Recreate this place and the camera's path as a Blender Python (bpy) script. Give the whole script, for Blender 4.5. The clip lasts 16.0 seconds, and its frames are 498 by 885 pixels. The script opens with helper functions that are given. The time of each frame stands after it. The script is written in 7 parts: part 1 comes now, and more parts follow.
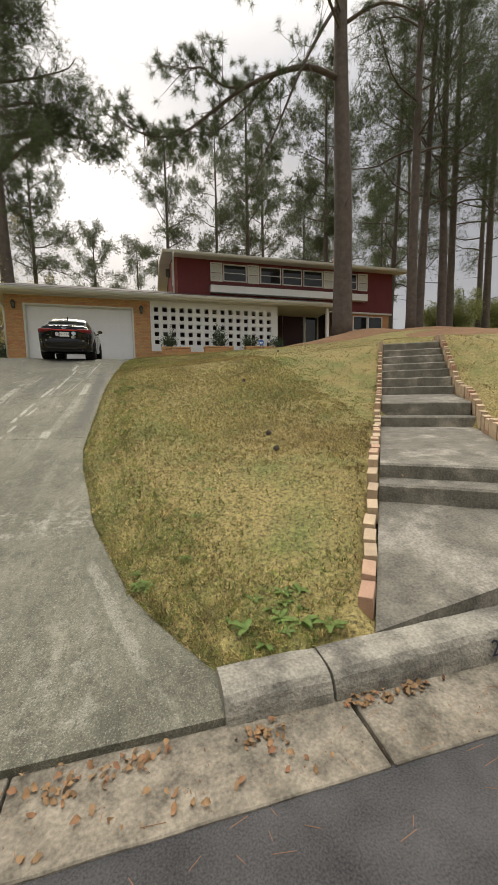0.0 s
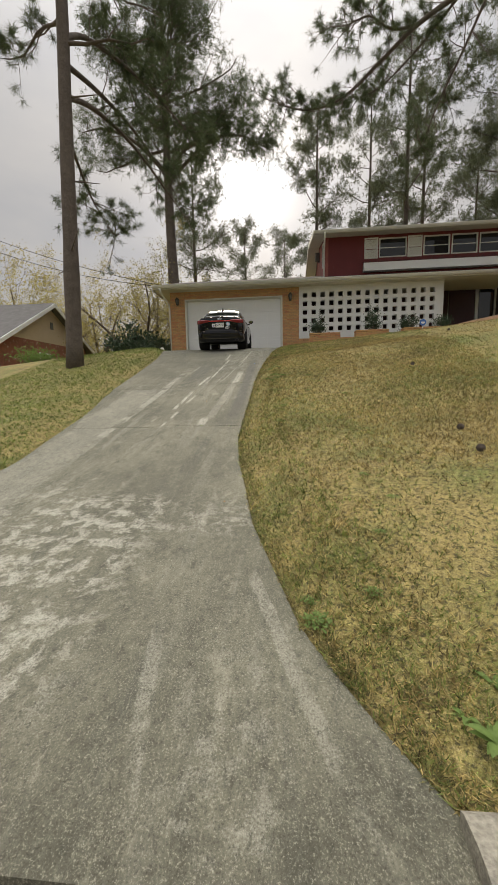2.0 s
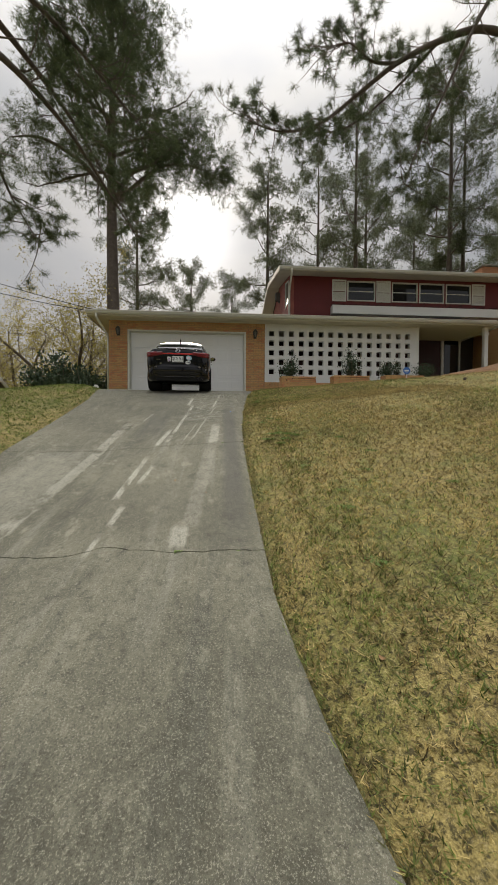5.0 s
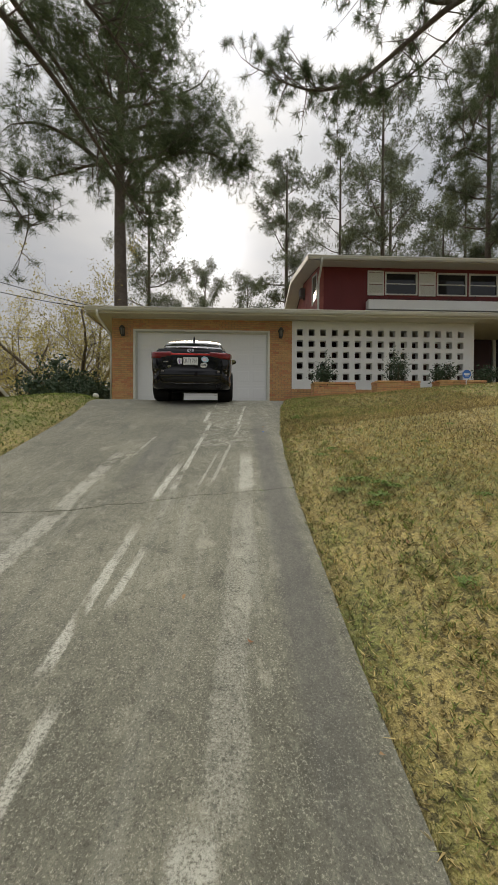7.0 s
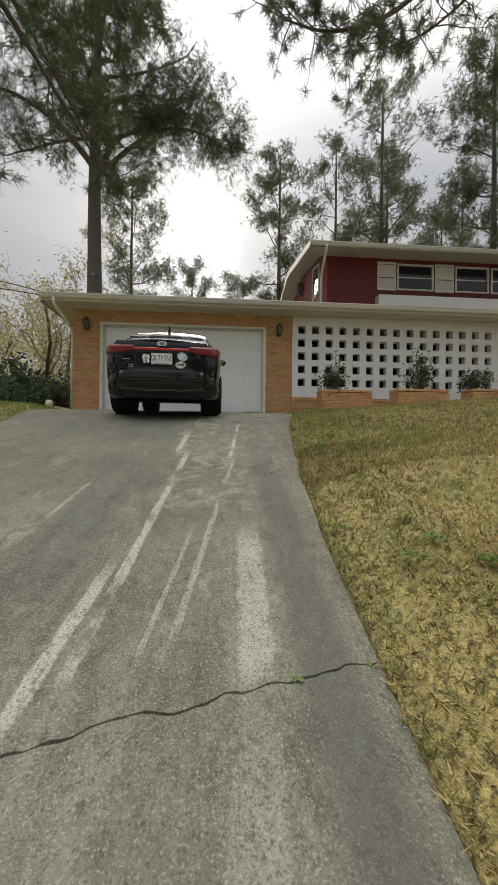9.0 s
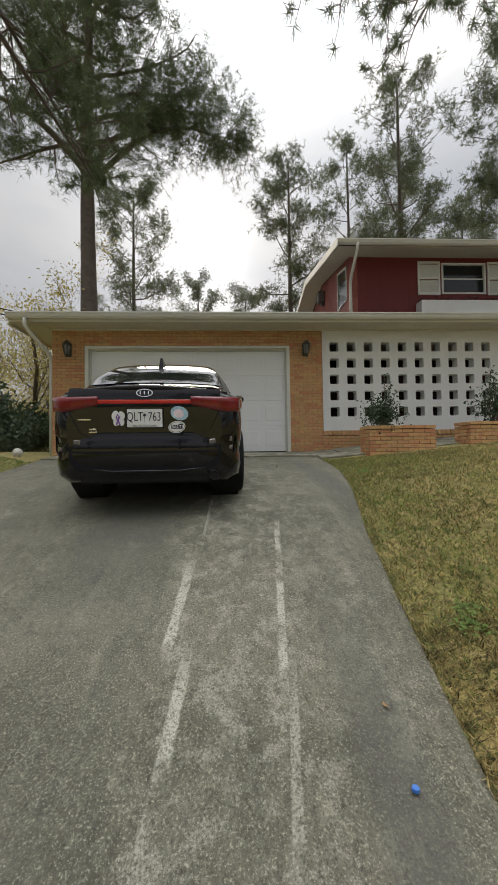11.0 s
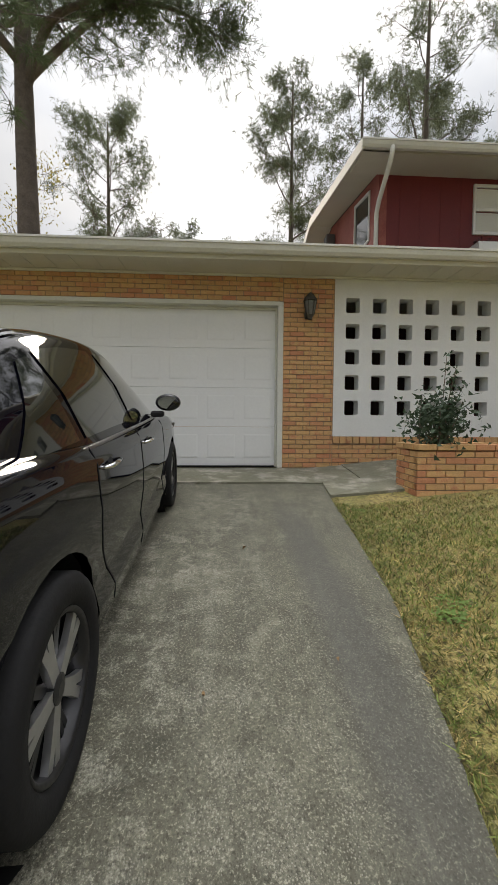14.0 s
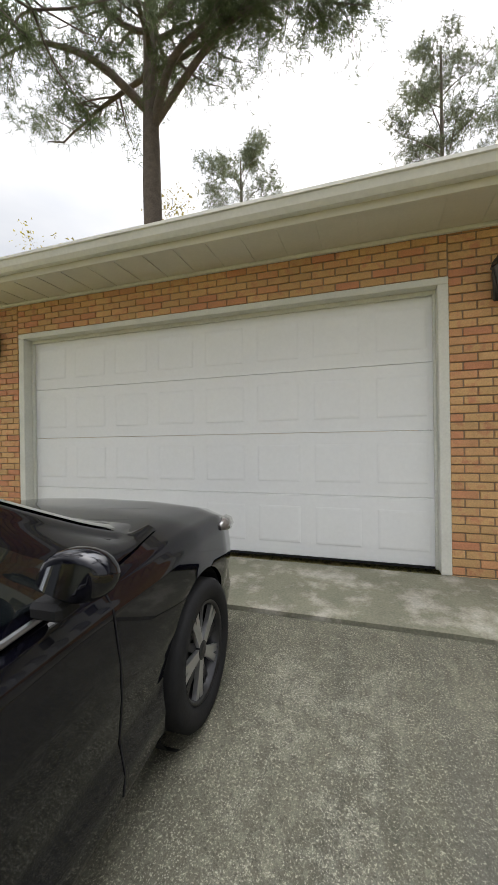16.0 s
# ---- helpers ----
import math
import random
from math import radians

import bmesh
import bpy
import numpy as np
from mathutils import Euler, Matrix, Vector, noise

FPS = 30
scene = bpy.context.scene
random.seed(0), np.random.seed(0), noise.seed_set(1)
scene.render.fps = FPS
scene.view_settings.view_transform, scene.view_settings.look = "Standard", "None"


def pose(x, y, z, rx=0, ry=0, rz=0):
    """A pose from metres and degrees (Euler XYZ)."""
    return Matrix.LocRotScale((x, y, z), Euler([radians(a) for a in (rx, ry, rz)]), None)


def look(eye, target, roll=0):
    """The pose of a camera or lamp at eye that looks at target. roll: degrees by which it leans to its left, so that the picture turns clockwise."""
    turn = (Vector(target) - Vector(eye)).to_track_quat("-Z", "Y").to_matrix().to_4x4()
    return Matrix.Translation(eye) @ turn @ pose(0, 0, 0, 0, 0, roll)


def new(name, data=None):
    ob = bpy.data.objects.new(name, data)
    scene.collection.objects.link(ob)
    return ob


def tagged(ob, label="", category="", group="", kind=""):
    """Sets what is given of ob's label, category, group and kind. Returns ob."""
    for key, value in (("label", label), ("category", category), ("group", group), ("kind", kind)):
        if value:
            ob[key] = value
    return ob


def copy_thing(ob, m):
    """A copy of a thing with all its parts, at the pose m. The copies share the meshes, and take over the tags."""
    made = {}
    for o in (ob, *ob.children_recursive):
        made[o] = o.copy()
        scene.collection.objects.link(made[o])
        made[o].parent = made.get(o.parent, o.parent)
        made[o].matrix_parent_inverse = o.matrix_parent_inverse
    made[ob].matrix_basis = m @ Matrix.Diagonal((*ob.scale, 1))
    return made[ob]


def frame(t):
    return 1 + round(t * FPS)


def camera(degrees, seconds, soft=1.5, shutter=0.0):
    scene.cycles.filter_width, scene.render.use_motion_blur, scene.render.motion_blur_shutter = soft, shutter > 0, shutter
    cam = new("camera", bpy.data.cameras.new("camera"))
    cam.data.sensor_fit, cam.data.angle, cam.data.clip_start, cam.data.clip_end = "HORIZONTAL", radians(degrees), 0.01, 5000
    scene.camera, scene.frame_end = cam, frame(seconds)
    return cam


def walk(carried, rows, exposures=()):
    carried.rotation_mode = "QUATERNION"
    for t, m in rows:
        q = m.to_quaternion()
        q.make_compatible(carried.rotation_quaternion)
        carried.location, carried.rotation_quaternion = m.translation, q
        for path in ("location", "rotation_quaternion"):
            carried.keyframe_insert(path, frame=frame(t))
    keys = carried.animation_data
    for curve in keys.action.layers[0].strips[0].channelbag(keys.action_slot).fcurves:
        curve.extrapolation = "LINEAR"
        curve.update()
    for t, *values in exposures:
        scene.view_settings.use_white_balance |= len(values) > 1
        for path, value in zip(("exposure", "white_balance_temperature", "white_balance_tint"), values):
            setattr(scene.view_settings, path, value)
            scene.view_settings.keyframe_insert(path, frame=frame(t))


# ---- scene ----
cam = camera(67.2, 16.0, soft=1.0)
PATH = [
    (0, (0.51, 0.903, 1.527), (1.028, 2.821, 1.294), -0.9),
    (0.5, (0.423, 1.024, 1.51), (0.618, 3.002, 1.29), -1.2),
    (1, (0.342, 1.174, 1.489), (0.324, 3.16, 1.256), -1.4),
    (1.5, (0.309, 1.365, 1.477), (0.17, 3.343, 1.215), -1.1),
    (2, (0.252, 1.616, 1.47), (0.054, 3.588, 1.199), -1.1),
    (2.5, (0.116, 1.944, 1.446), (-0.064, 3.918, 1.177), -1.2),
    (3, (0.011, 2.322, 1.421), (-0.064, 4.304, 1.16), -0.6),
    (3.2, (-0.047, 2.488, 1.392), (-0.049, 4.472, 1.134), 0.4),
    (5.3, (-0.863, 5.064, 1.867), (-0.722, 7.059, 1.839), 0.3),
    (5.5, (-0.904, 5.272, 1.881), (-0.781, 7.268, 1.86), 0.1),
    (6, (-0.97, 5.808, 1.969), (-0.874, 7.805, 1.95), 0.0),
    (6.5, (-0.985, 6.353, 2.058), (-0.898, 8.351, 2.039), 0.0),
    (7, (-1.023, 6.862, 2.155), (-0.951, 8.86, 2.131), 0.3),
    (7.5, (-1.046, 7.392, 2.267), (-0.992, 9.391, 2.221), 0.3),
    (8, (-1.042, 7.923, 2.334), (-0.984, 9.921, 2.271), 0.6),
    (8.5, (-1.028, 8.495, 2.435), (-0.917, 10.491, 2.38), 1.3),
    (8.7, (-1.036, 8.701, 2.453), (-0.904, 10.696, 2.423), 1.0),
    (10.8, (-1.196, 10.884, 3.275), (-1.08, 12.88, 3.33), -0.8),
    (11, (-1.196, 11.104, 3.336), (-1.108, 13.101, 3.393), -0.8),
    (11.5, (-1.113, 11.601, 3.46), (-1.131, 13.598, 3.55), -0.6),
    (12, (-1.066, 12.064, 3.566), (-1.165, 14.06, 3.645), -0.4),
    (12.5, (-0.967, 12.543, 3.681), (-1.069, 14.54, 3.722), -0.1),
    (13, (-0.895, 13.014, 3.792), (-0.937, 15.013, 3.789), -0.1),
    (13.5, (-0.808, 13.507, 3.895), (-0.76, 15.506, 3.848), 0.1),
    (14, (-0.659, 14.009, 4.003), (-0.553, 16.004, 3.901), 0.4),
    (14.5, (-0.56, 14.527, 4.147), (-0.461, 16.519, 3.996), 0.4),
    (15, (-0.478, 15.068, 4.273), (-0.615, 17.059, 4.148), -1.1),
    (15.5, (-0.46, 15.571, 4.409), (-0.945, 17.511, 4.364), -1.9),
    (15.6, (-0.445, 15.691, 4.416), (-0.992, 17.614, 4.387), -1.9),
    (16, (-0.473, 16.098, 4.443), (-1.101, 17.996, 4.443), -0.8),
]
walk(cam, [(t, look(eye, target, roll)) for t, eye, target, roll in PATH], [
    (0.0, 0.36, 7650, 13.5), (2.0, 0.26, 7700, 13.5), (3.0, 0.20, 7700, 13.5), (5.5, 0.08, 7500, 12), (8.0, 0.24, 7400, 12), (11.0, 0.32, 7250, 12), (12.5, 0.47, 7200, 12), (14.5, 0.80, 7350, 12.5), (15.5, 1.12, 7400, 13.5), (16.0, 1.15, 7150, 12.5)])

# ---- sky and sun ----
SUN_AZ, SUN_EL = radians(-4.9), radians(27.0)      # azimuth from +y towards +x
world = bpy.data.worlds.new("sky")
scene.world = world
world.use_nodes = True
wn, wl = world.node_tree.nodes, world.node_tree.links
sky = wn.new("ShaderNodeTexSky")
sky.sky_type, sky.sun_disc = "NISHITA", False
sky.sun_elevation, sky.sun_rotation = SUN_EL, SUN_AZ
wl.new(sky.outputs[0], wn["Background"].inputs[0])
wn["Background"].inputs[1].default_value = 0.005
# a grey cloud cover over the whole sky, thinner in places
veil = wn.new("ShaderNodeTexNoise")
veil.inputs["Scale"].default_value, veil.inputs["Detail"].default_value = 2.2, 5
wmap = wn.new("ShaderNodeMapping")
wmap.inputs["Scale"].default_value = (1, 1, 2.5)
wco = wn.new("ShaderNodeTexCoord")
wl.new(wco.outputs["Generated"], wmap.inputs["Vector"])
wl.new(wmap.outputs[0], veil.inputs["Vector"])
cover = wn.new("ShaderNodeValToRGB")
cover.color_ramp.elements[0].position, cover.color_ramp.elements[0].color = 0.34, (0.58, 0.65, 0.76, 1)
cover.color_ramp.elements[1].position, cover.color_ramp.elements[1].color = 0.66, (0.79, 0.84, 0.90, 1)
wl.new(veil.outputs[0], cover.inputs[0])
clouds = wn.new("ShaderNodeBackground")
wl.new(cover.outputs[0], clouds.inputs[0])
# an overcast sky is brightest overhead
height = wn.new("ShaderNodeSeparateXYZ")
wl.new(wco.outputs["Generated"], height.inputs[0])
lift = wn.new("ShaderNodeMapRange")
lift.inputs["From Min"].default_value, lift.inputs["From Max"].default_value = 0.0, 1.0
lift.inputs["To Min"].default_value, lift.inputs["To Max"].default_value = 0.44, 5.8
steep = wn.new("ShaderNodeMath")
steep.operation, steep.use_clamp = "POWER", True
wl.new(height.outputs["Z"], steep.inputs[0])
steep.inputs[1].default_value = 6.0
wl.new(steep.outputs[0], lift.inputs["Value"])
# the veiled sun brightens the cloud round it
toward = wn.new("ShaderNodeVectorMath")
toward.operation = "DOT_PRODUCT"
wl.new(wco.outputs["Generated"], toward.inputs[0])
toward.inputs[1].default_value = (math.sin(SUN_AZ) * math.cos(SUN_EL), math.cos(SUN_AZ) * math.cos(SUN_EL), math.sin(SUN_EL))
total = lift.outputs[0]
for width, amount in ((5.0, 0.14), (40.0, 0.30), (260.0, 0.8)):
    near, halo = wn.new("ShaderNodeMath"), wn.new("ShaderNodeMath")
    near.operation, near.use_clamp, halo.operation = "POWER", True, "MULTIPLY_ADD"
    wl.new(toward.outputs["Value"], near.inputs[0])
    near.inputs[1].default_value = width
    wl.new(near.outputs[0], halo.inputs[0])
    halo.inputs[1].default_value = amount
    wl.new(total, halo.inputs[2])
    total = halo.outputs[0]
wl.new(total, clouds.inputs[1])
both = wn.new("ShaderNodeAddShader")
wl.new(wn["Background"].outputs[0], both.inputs[0])
wl.new(clouds.outputs[0], both.inputs[1])
wl.new(both.outputs[0], wn["World Output"].inputs[0])
sun = new("sun", bpy.data.lights.new("sun", "SUN"))
sun.data.energy, sun.data.angle, sun.data.color = 1.7, radians(20), (1.0, 0.93, 0.82)
sun.matrix_world = look((0, 0, 0), (-math.sin(SUN_AZ) * math.cos(SUN_EL), -math.cos(SUN_AZ) * math.cos(SUN_EL), -math.sin(SUN_EL)))


# ---- helpers of this scene ----
def mesh_of(name, bm, mat=None, smooth=False):
    me = bpy.data.meshes.new(name)
    bm.to_mesh(me)
    bm.free()
    for m in (mat if isinstance(mat, (list, tuple)) else [mat]):
        if m:
            me.materials.append(m)
    if smooth:
        me.shade_smooth()
    return me


def part(name, bm, mat, parent=None, label="", smooth=False):
    """One mesh object under a thing or a part."""
    ob = new(name, mesh_of(name, bm, mat, smooth))
    ob.parent = parent
    if label:
        ob["label"] = label
    return ob


def thing(name, label, category, at=(0, 0, 0), rz=0, group="", kind=""):
    ob = new(name)
    ob.matrix_basis = pose(*at, 0, 0, rz)
    ob.empty_display_size = 0.2
    return tagged(ob, label, category, group, kind)


def add_box(bm, lo, hi, bevel=0.0, m=None):
    lo, hi = Vector(lo), Vector(hi)
    r = bmesh.ops.create_cube(bm, size=1)
    vs = r["verts"]
    bmesh.ops.scale(bm, vec=hi - lo, verts=vs)
    bmesh.ops.translate(bm, vec=(lo + hi) / 2, verts=vs)
    if bevel:
        es = list({e for v in vs for e in v.link_edges})
        r = bmesh.ops.bevel(bm, geom=es, offset=bevel, segments=1, affect="EDGES")
        vs = list({v for f in r["faces"] for v in f.verts} | {v for v in vs if v.is_valid})
    if m is not None:
        bmesh.ops.transform(bm, matrix=m, verts=vs)
    return vs


def box(lo, hi, bevel=0.0, m=None):
    bm = bmesh.new()
    add_box(bm, lo, hi, bevel, m)
    return bm


def boxes(items, bevel=0.0):
    bm = bmesh.new()
    for lo, hi in items:
        add_box(bm, lo, hi, bevel)
    return bm


def add_prism(bm, poly, axis, a, b):
    """A prism of a polygon, given in the two other axes, from a to b along axis."""
    def at(p, c):
        return {"x": (c, p[0], p[1]), "y": (p[0], c, p[1]), "z": (p[0], p[1], c)}[axis]
    v0 = [bm.verts.new(at(p, a)) for p in poly]
    v1 = [bm.verts.new(at(p, b)) for p in poly]
    n = len(poly)
    fs = [bm.faces.new(v0), bm.faces.new(v1)]
    for i in range(n):
        fs.append(bm.faces.new((v0[i], v0[(i + 1) % n], v1[(i + 1) % n], v1[i])))
    bmesh.ops.recalc_face_normals(bm, faces=fs)


def prism(poly, axis, a, b):
    bm = bmesh.new()
    add_prism(bm, poly, axis, a, b)
    return bm


def add_tube(bm, pts, radii, sides=8, cap=True):
    """A tapered tube along points."""
    rings, n = [], len(pts)
    pts = [Vector(p) for p in pts]
    if not isinstance(radii, (list, tuple)):
        radii = [radii] * n
    radii = [float(r) for r in radii]
    side = None
    for i, p in enumerate(pts):
        d = (pts[min(i + 1, n - 1)] - pts[max(i - 1, 0)]).normalized()
        if side is None:
            side = d.orthogonal().normalized()
        side = (side - d * side.dot(d))
        side = side.normalized() if side.length > 1e-5 else d.orthogonal().normalized()
        up = d.cross(side)
        rings.append([bm.verts.new(p + radii[i] * (math.cos(6.2832 * k / sides) * side + math.sin(6.2832 * k / sides) * up)) for k in range(sides)])
    for r0, r1 in zip(rings, rings[1:]):
        for k in range(sides):
            bm.faces.new((r0[k], r0[(k + 1) % sides], r1[(k + 1) % sides], r1[k]))
    if cap:
        bm.faces.new(rings[0][::-1])
        bm.faces.new(rings[-1])


def tube(pts, radii, sides=8):
    bm = bmesh.new()
    add_tube(bm, pts, radii, sides)
    return bm


def smooth01(a, b, v):
    v = min(1.0, max(0.0, (v - a) / (b - a)))
    return v * v * (3 - 2 * v)


# ---- materials ----
def material(name, base, rough=0.7, metal=0.0, vary=0.15, scale=6.0, fine=60.0, bump=0.15, second=None, mix_scale=1.0, random_=0.0, coat=0.0, spec=0.5, sharp=(0.4, 0.6), other=None):
    """Base colour with variation at two scales, optionally blotches of a second colour, and fine relief."""
    m = bpy.data.materials.new(name)
    m.use_nodes = True
    nt = m.node_tree
    n, l = nt.nodes, nt.links
    bsdf = n["Principled BSDF"]
    n1, n2 = n.new("ShaderNodeTexNoise"), n.new("ShaderNodeTexNoise")
    n1.inputs["Scale"].default_value, n2.inputs["Scale"].default_value = scale, fine
    n1.inputs["Detail"].default_value = 5
    n2.inputs["Detail"].default_value = 3
    geo = n.new("ShaderNodeNewGeometry")
    for t in (n1, n2):
        l.new(geo.outputs["Position"], t.inputs["Vector"])
    col = n.new("ShaderNodeRGB")
    col.outputs[0].default_value = (*base, 1)
    out = col.outputs[0]
    if second:
        n3 = n.new("ShaderNodeTexNoise")
        n3.inputs["Scale"].default_value, n3.inputs["Detail"].default_value = mix_scale, 6
        n3.inputs["Roughness"].default_value = 0.65
        l.new(geo.outputs["Position"], n3.inputs["Vector"])
        ramp = n.new("ShaderNodeMapRange")
        ramp.inputs["From Min"].default_value, ramp.inputs["From Max"].default_value = sharp
        l.new(n3.outputs[0], ramp.inputs["Value"])
        mx = n.new("ShaderNodeMix")
        mx.data_type = "RGBA"
        mx.inputs["B"].default_value = (*second, 1)
        l.new(ramp.outputs[0], mx.inputs["Factor"])
        l.new(out, mx.inputs["A"])
        out = mx.outputs["Result"]
    if other:
        oi2 = n.new("ShaderNodeObjectInfo")
        rr = n.new("ShaderNodeMapRange")
        rr.inputs["From Min"].default_value, rr.inputs["From Max"].default_value = 0.5, 1.0
        l.new(oi2.outputs["Random"], rr.inputs["Value"])
        m2 = n.new("ShaderNodeMix")
        m2.data_type = "RGBA"
        m2.inputs["B"].default_value = (*other, 1)
        l.new(rr.outputs[0], m2.inputs["Factor"])
        l.new(out, m2.inputs["A"])
        out = m2.outputs["Result"]
    hsv = n.new("ShaderNodeHueSaturation")
    add = n.new("ShaderNodeMath")
    add.operation = "ADD"
    l.new(n1.outputs[0], add.inputs[0])
    l.new(n2.outputs[0], add.inputs[1])
    rng = n.new("ShaderNodeMapRange")
    rng.inputs["From Min"].default_value, rng.inputs["From Max"].default_value = 0.6, 1.4
    rng.inputs["To Min"].default_value, rng.inputs["To Max"].default_value = 1 - vary, 1 + vary
    l.new(add.outputs[0], rng.inputs["Value"])
    val = rng.outputs[0]
    if random_:
        oi = n.new("ShaderNodeObjectInfo")
        r2 = n.new("ShaderNodeMapRange")
        r2.inputs["To Min"].default_value, r2.inputs["To Max"].default_value = 1 - random_, 1 + random_
        l.new(oi.outputs["Random"], r2.inputs["Value"])
        mul = n.new("ShaderNodeMath")
        mul.operation = "MULTIPLY"
        l.new(val, mul.inputs[0])
        l.new(r2.outputs[0], mul.inputs[1])
        val = mul.outputs[0]
    l.new(val, hsv.inputs["Value"])
    l.new(out, hsv.inputs["Color"])
    l.new(hsv.outputs[0], bsdf.inputs["Base Color"])
    bsdf.inputs["Roughness"].default_value = rough
    bsdf.inputs["Metallic"].default_value = metal
    bsdf.inputs["Coat Weight"].default_value = coat
    bsdf.inputs["Specular IOR Level"].default_value = spec
    if bump:
        bp = n.new("ShaderNodeBump")
        bp.inputs["Strength"].default_value = bump
        bp.inputs["Distance"].default_value = 0.01
        l.new(n2.outputs[0], bp.inputs["Height"])
        l.new(bp.outputs[0], bsdf.inputs["Normal"])
    return m


def leaf_material(name, base, through_=0.45, vary=0.35, scale=0.8, rough=0.7, blade=0.0):
    """Foliage: part of the light passes through the leaf."""
    m = material(name, base, rough, vary=vary, scale=scale, fine=scale * 7, bump=0)
    n, l = m.node_tree.nodes, m.node_tree.links
    bsdf = n["Principled BSDF"]
    tr, mx = n.new("ShaderNodeBsdfTranslucent"), n.new("ShaderNodeMixShader")
    l.new(bsdf.inputs["Base Color"].links[0].from_socket, tr.inputs["Color"])
    if blade:
        # each blade has its own tint
        geo2, rr, hs = n.new("ShaderNodeNewGeometry"), n.new("ShaderNodeMapRange"), n.new("ShaderNodeHueSaturation")
        rr.inputs["To Min"].default_value, rr.inputs["To Max"].default_value = 1 - blade, 1 + blade
        l.new(geo2.outputs["Random Per Island"], rr.inputs["Value"])
        l.new(bsdf.inputs["Base Color"].links[0].from_socket, hs.inputs["Color"])
        l.new(rr.outputs[0], hs.inputs["Value"])
        l.new(hs.outputs[0], bsdf.inputs["Base Color"])
        l.new(hs.outputs[0], tr.inputs["Color"])
    mx.inputs[0].default_value = through_
    l.new(bsdf.outputs[0], mx.inputs[1])
    l.new(tr.outputs[0], mx.inputs[2])
    l.new(mx.outputs[0], n["Material Output"].inputs[0])
    return m


M = {}
M["white_paint"] = material("white_paint", (0.72, 0.73, 0.72), 0.55, vary=0.04, scale=2.5, fine=40, bump=0.04)
M["trim"] = material("aged_trim", (0.62, 0.62, 0.56), 0.6, vary=0.1, scale=5, fine=50, bump=0.08)
M["soffit"] = material("soffit_paint", (0.58, 0.56, 0.47), 0.6, vary=0.05, scale=3, fine=40, bump=0.05)
M["red_pale"] = material("pale_red_siding", (0.33, 0.10, 0.08), 0.7, vary=0.2, scale=2.0, fine=30, bump=0.1, second=(0.24, 0.055, 0.05), mix_scale=1.5)
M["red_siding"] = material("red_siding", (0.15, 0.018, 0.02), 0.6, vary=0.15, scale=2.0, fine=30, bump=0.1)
M["brick"] = material("buff_brick", (0.60, 0.365, 0.165), 0.85, vary=0.2, scale=9, fine=90, bump=0.3, second=(0.47, 0.21, 0.11), mix_scale=9, random_=0.16, sharp=(0.5, 0.66), other=(0.44, 0.19, 0.10))
M["mortar"] = material("mortar", (0.30, 0.22, 0.15), 0.95, vary=0.15, scale=8, fine=120, bump=0.3)
M["shingle"] = material("roof_shingle", (0.12, 0.115, 0.11), 0.9, vary=0.3, scale=4, fine=80, bump=0.4)
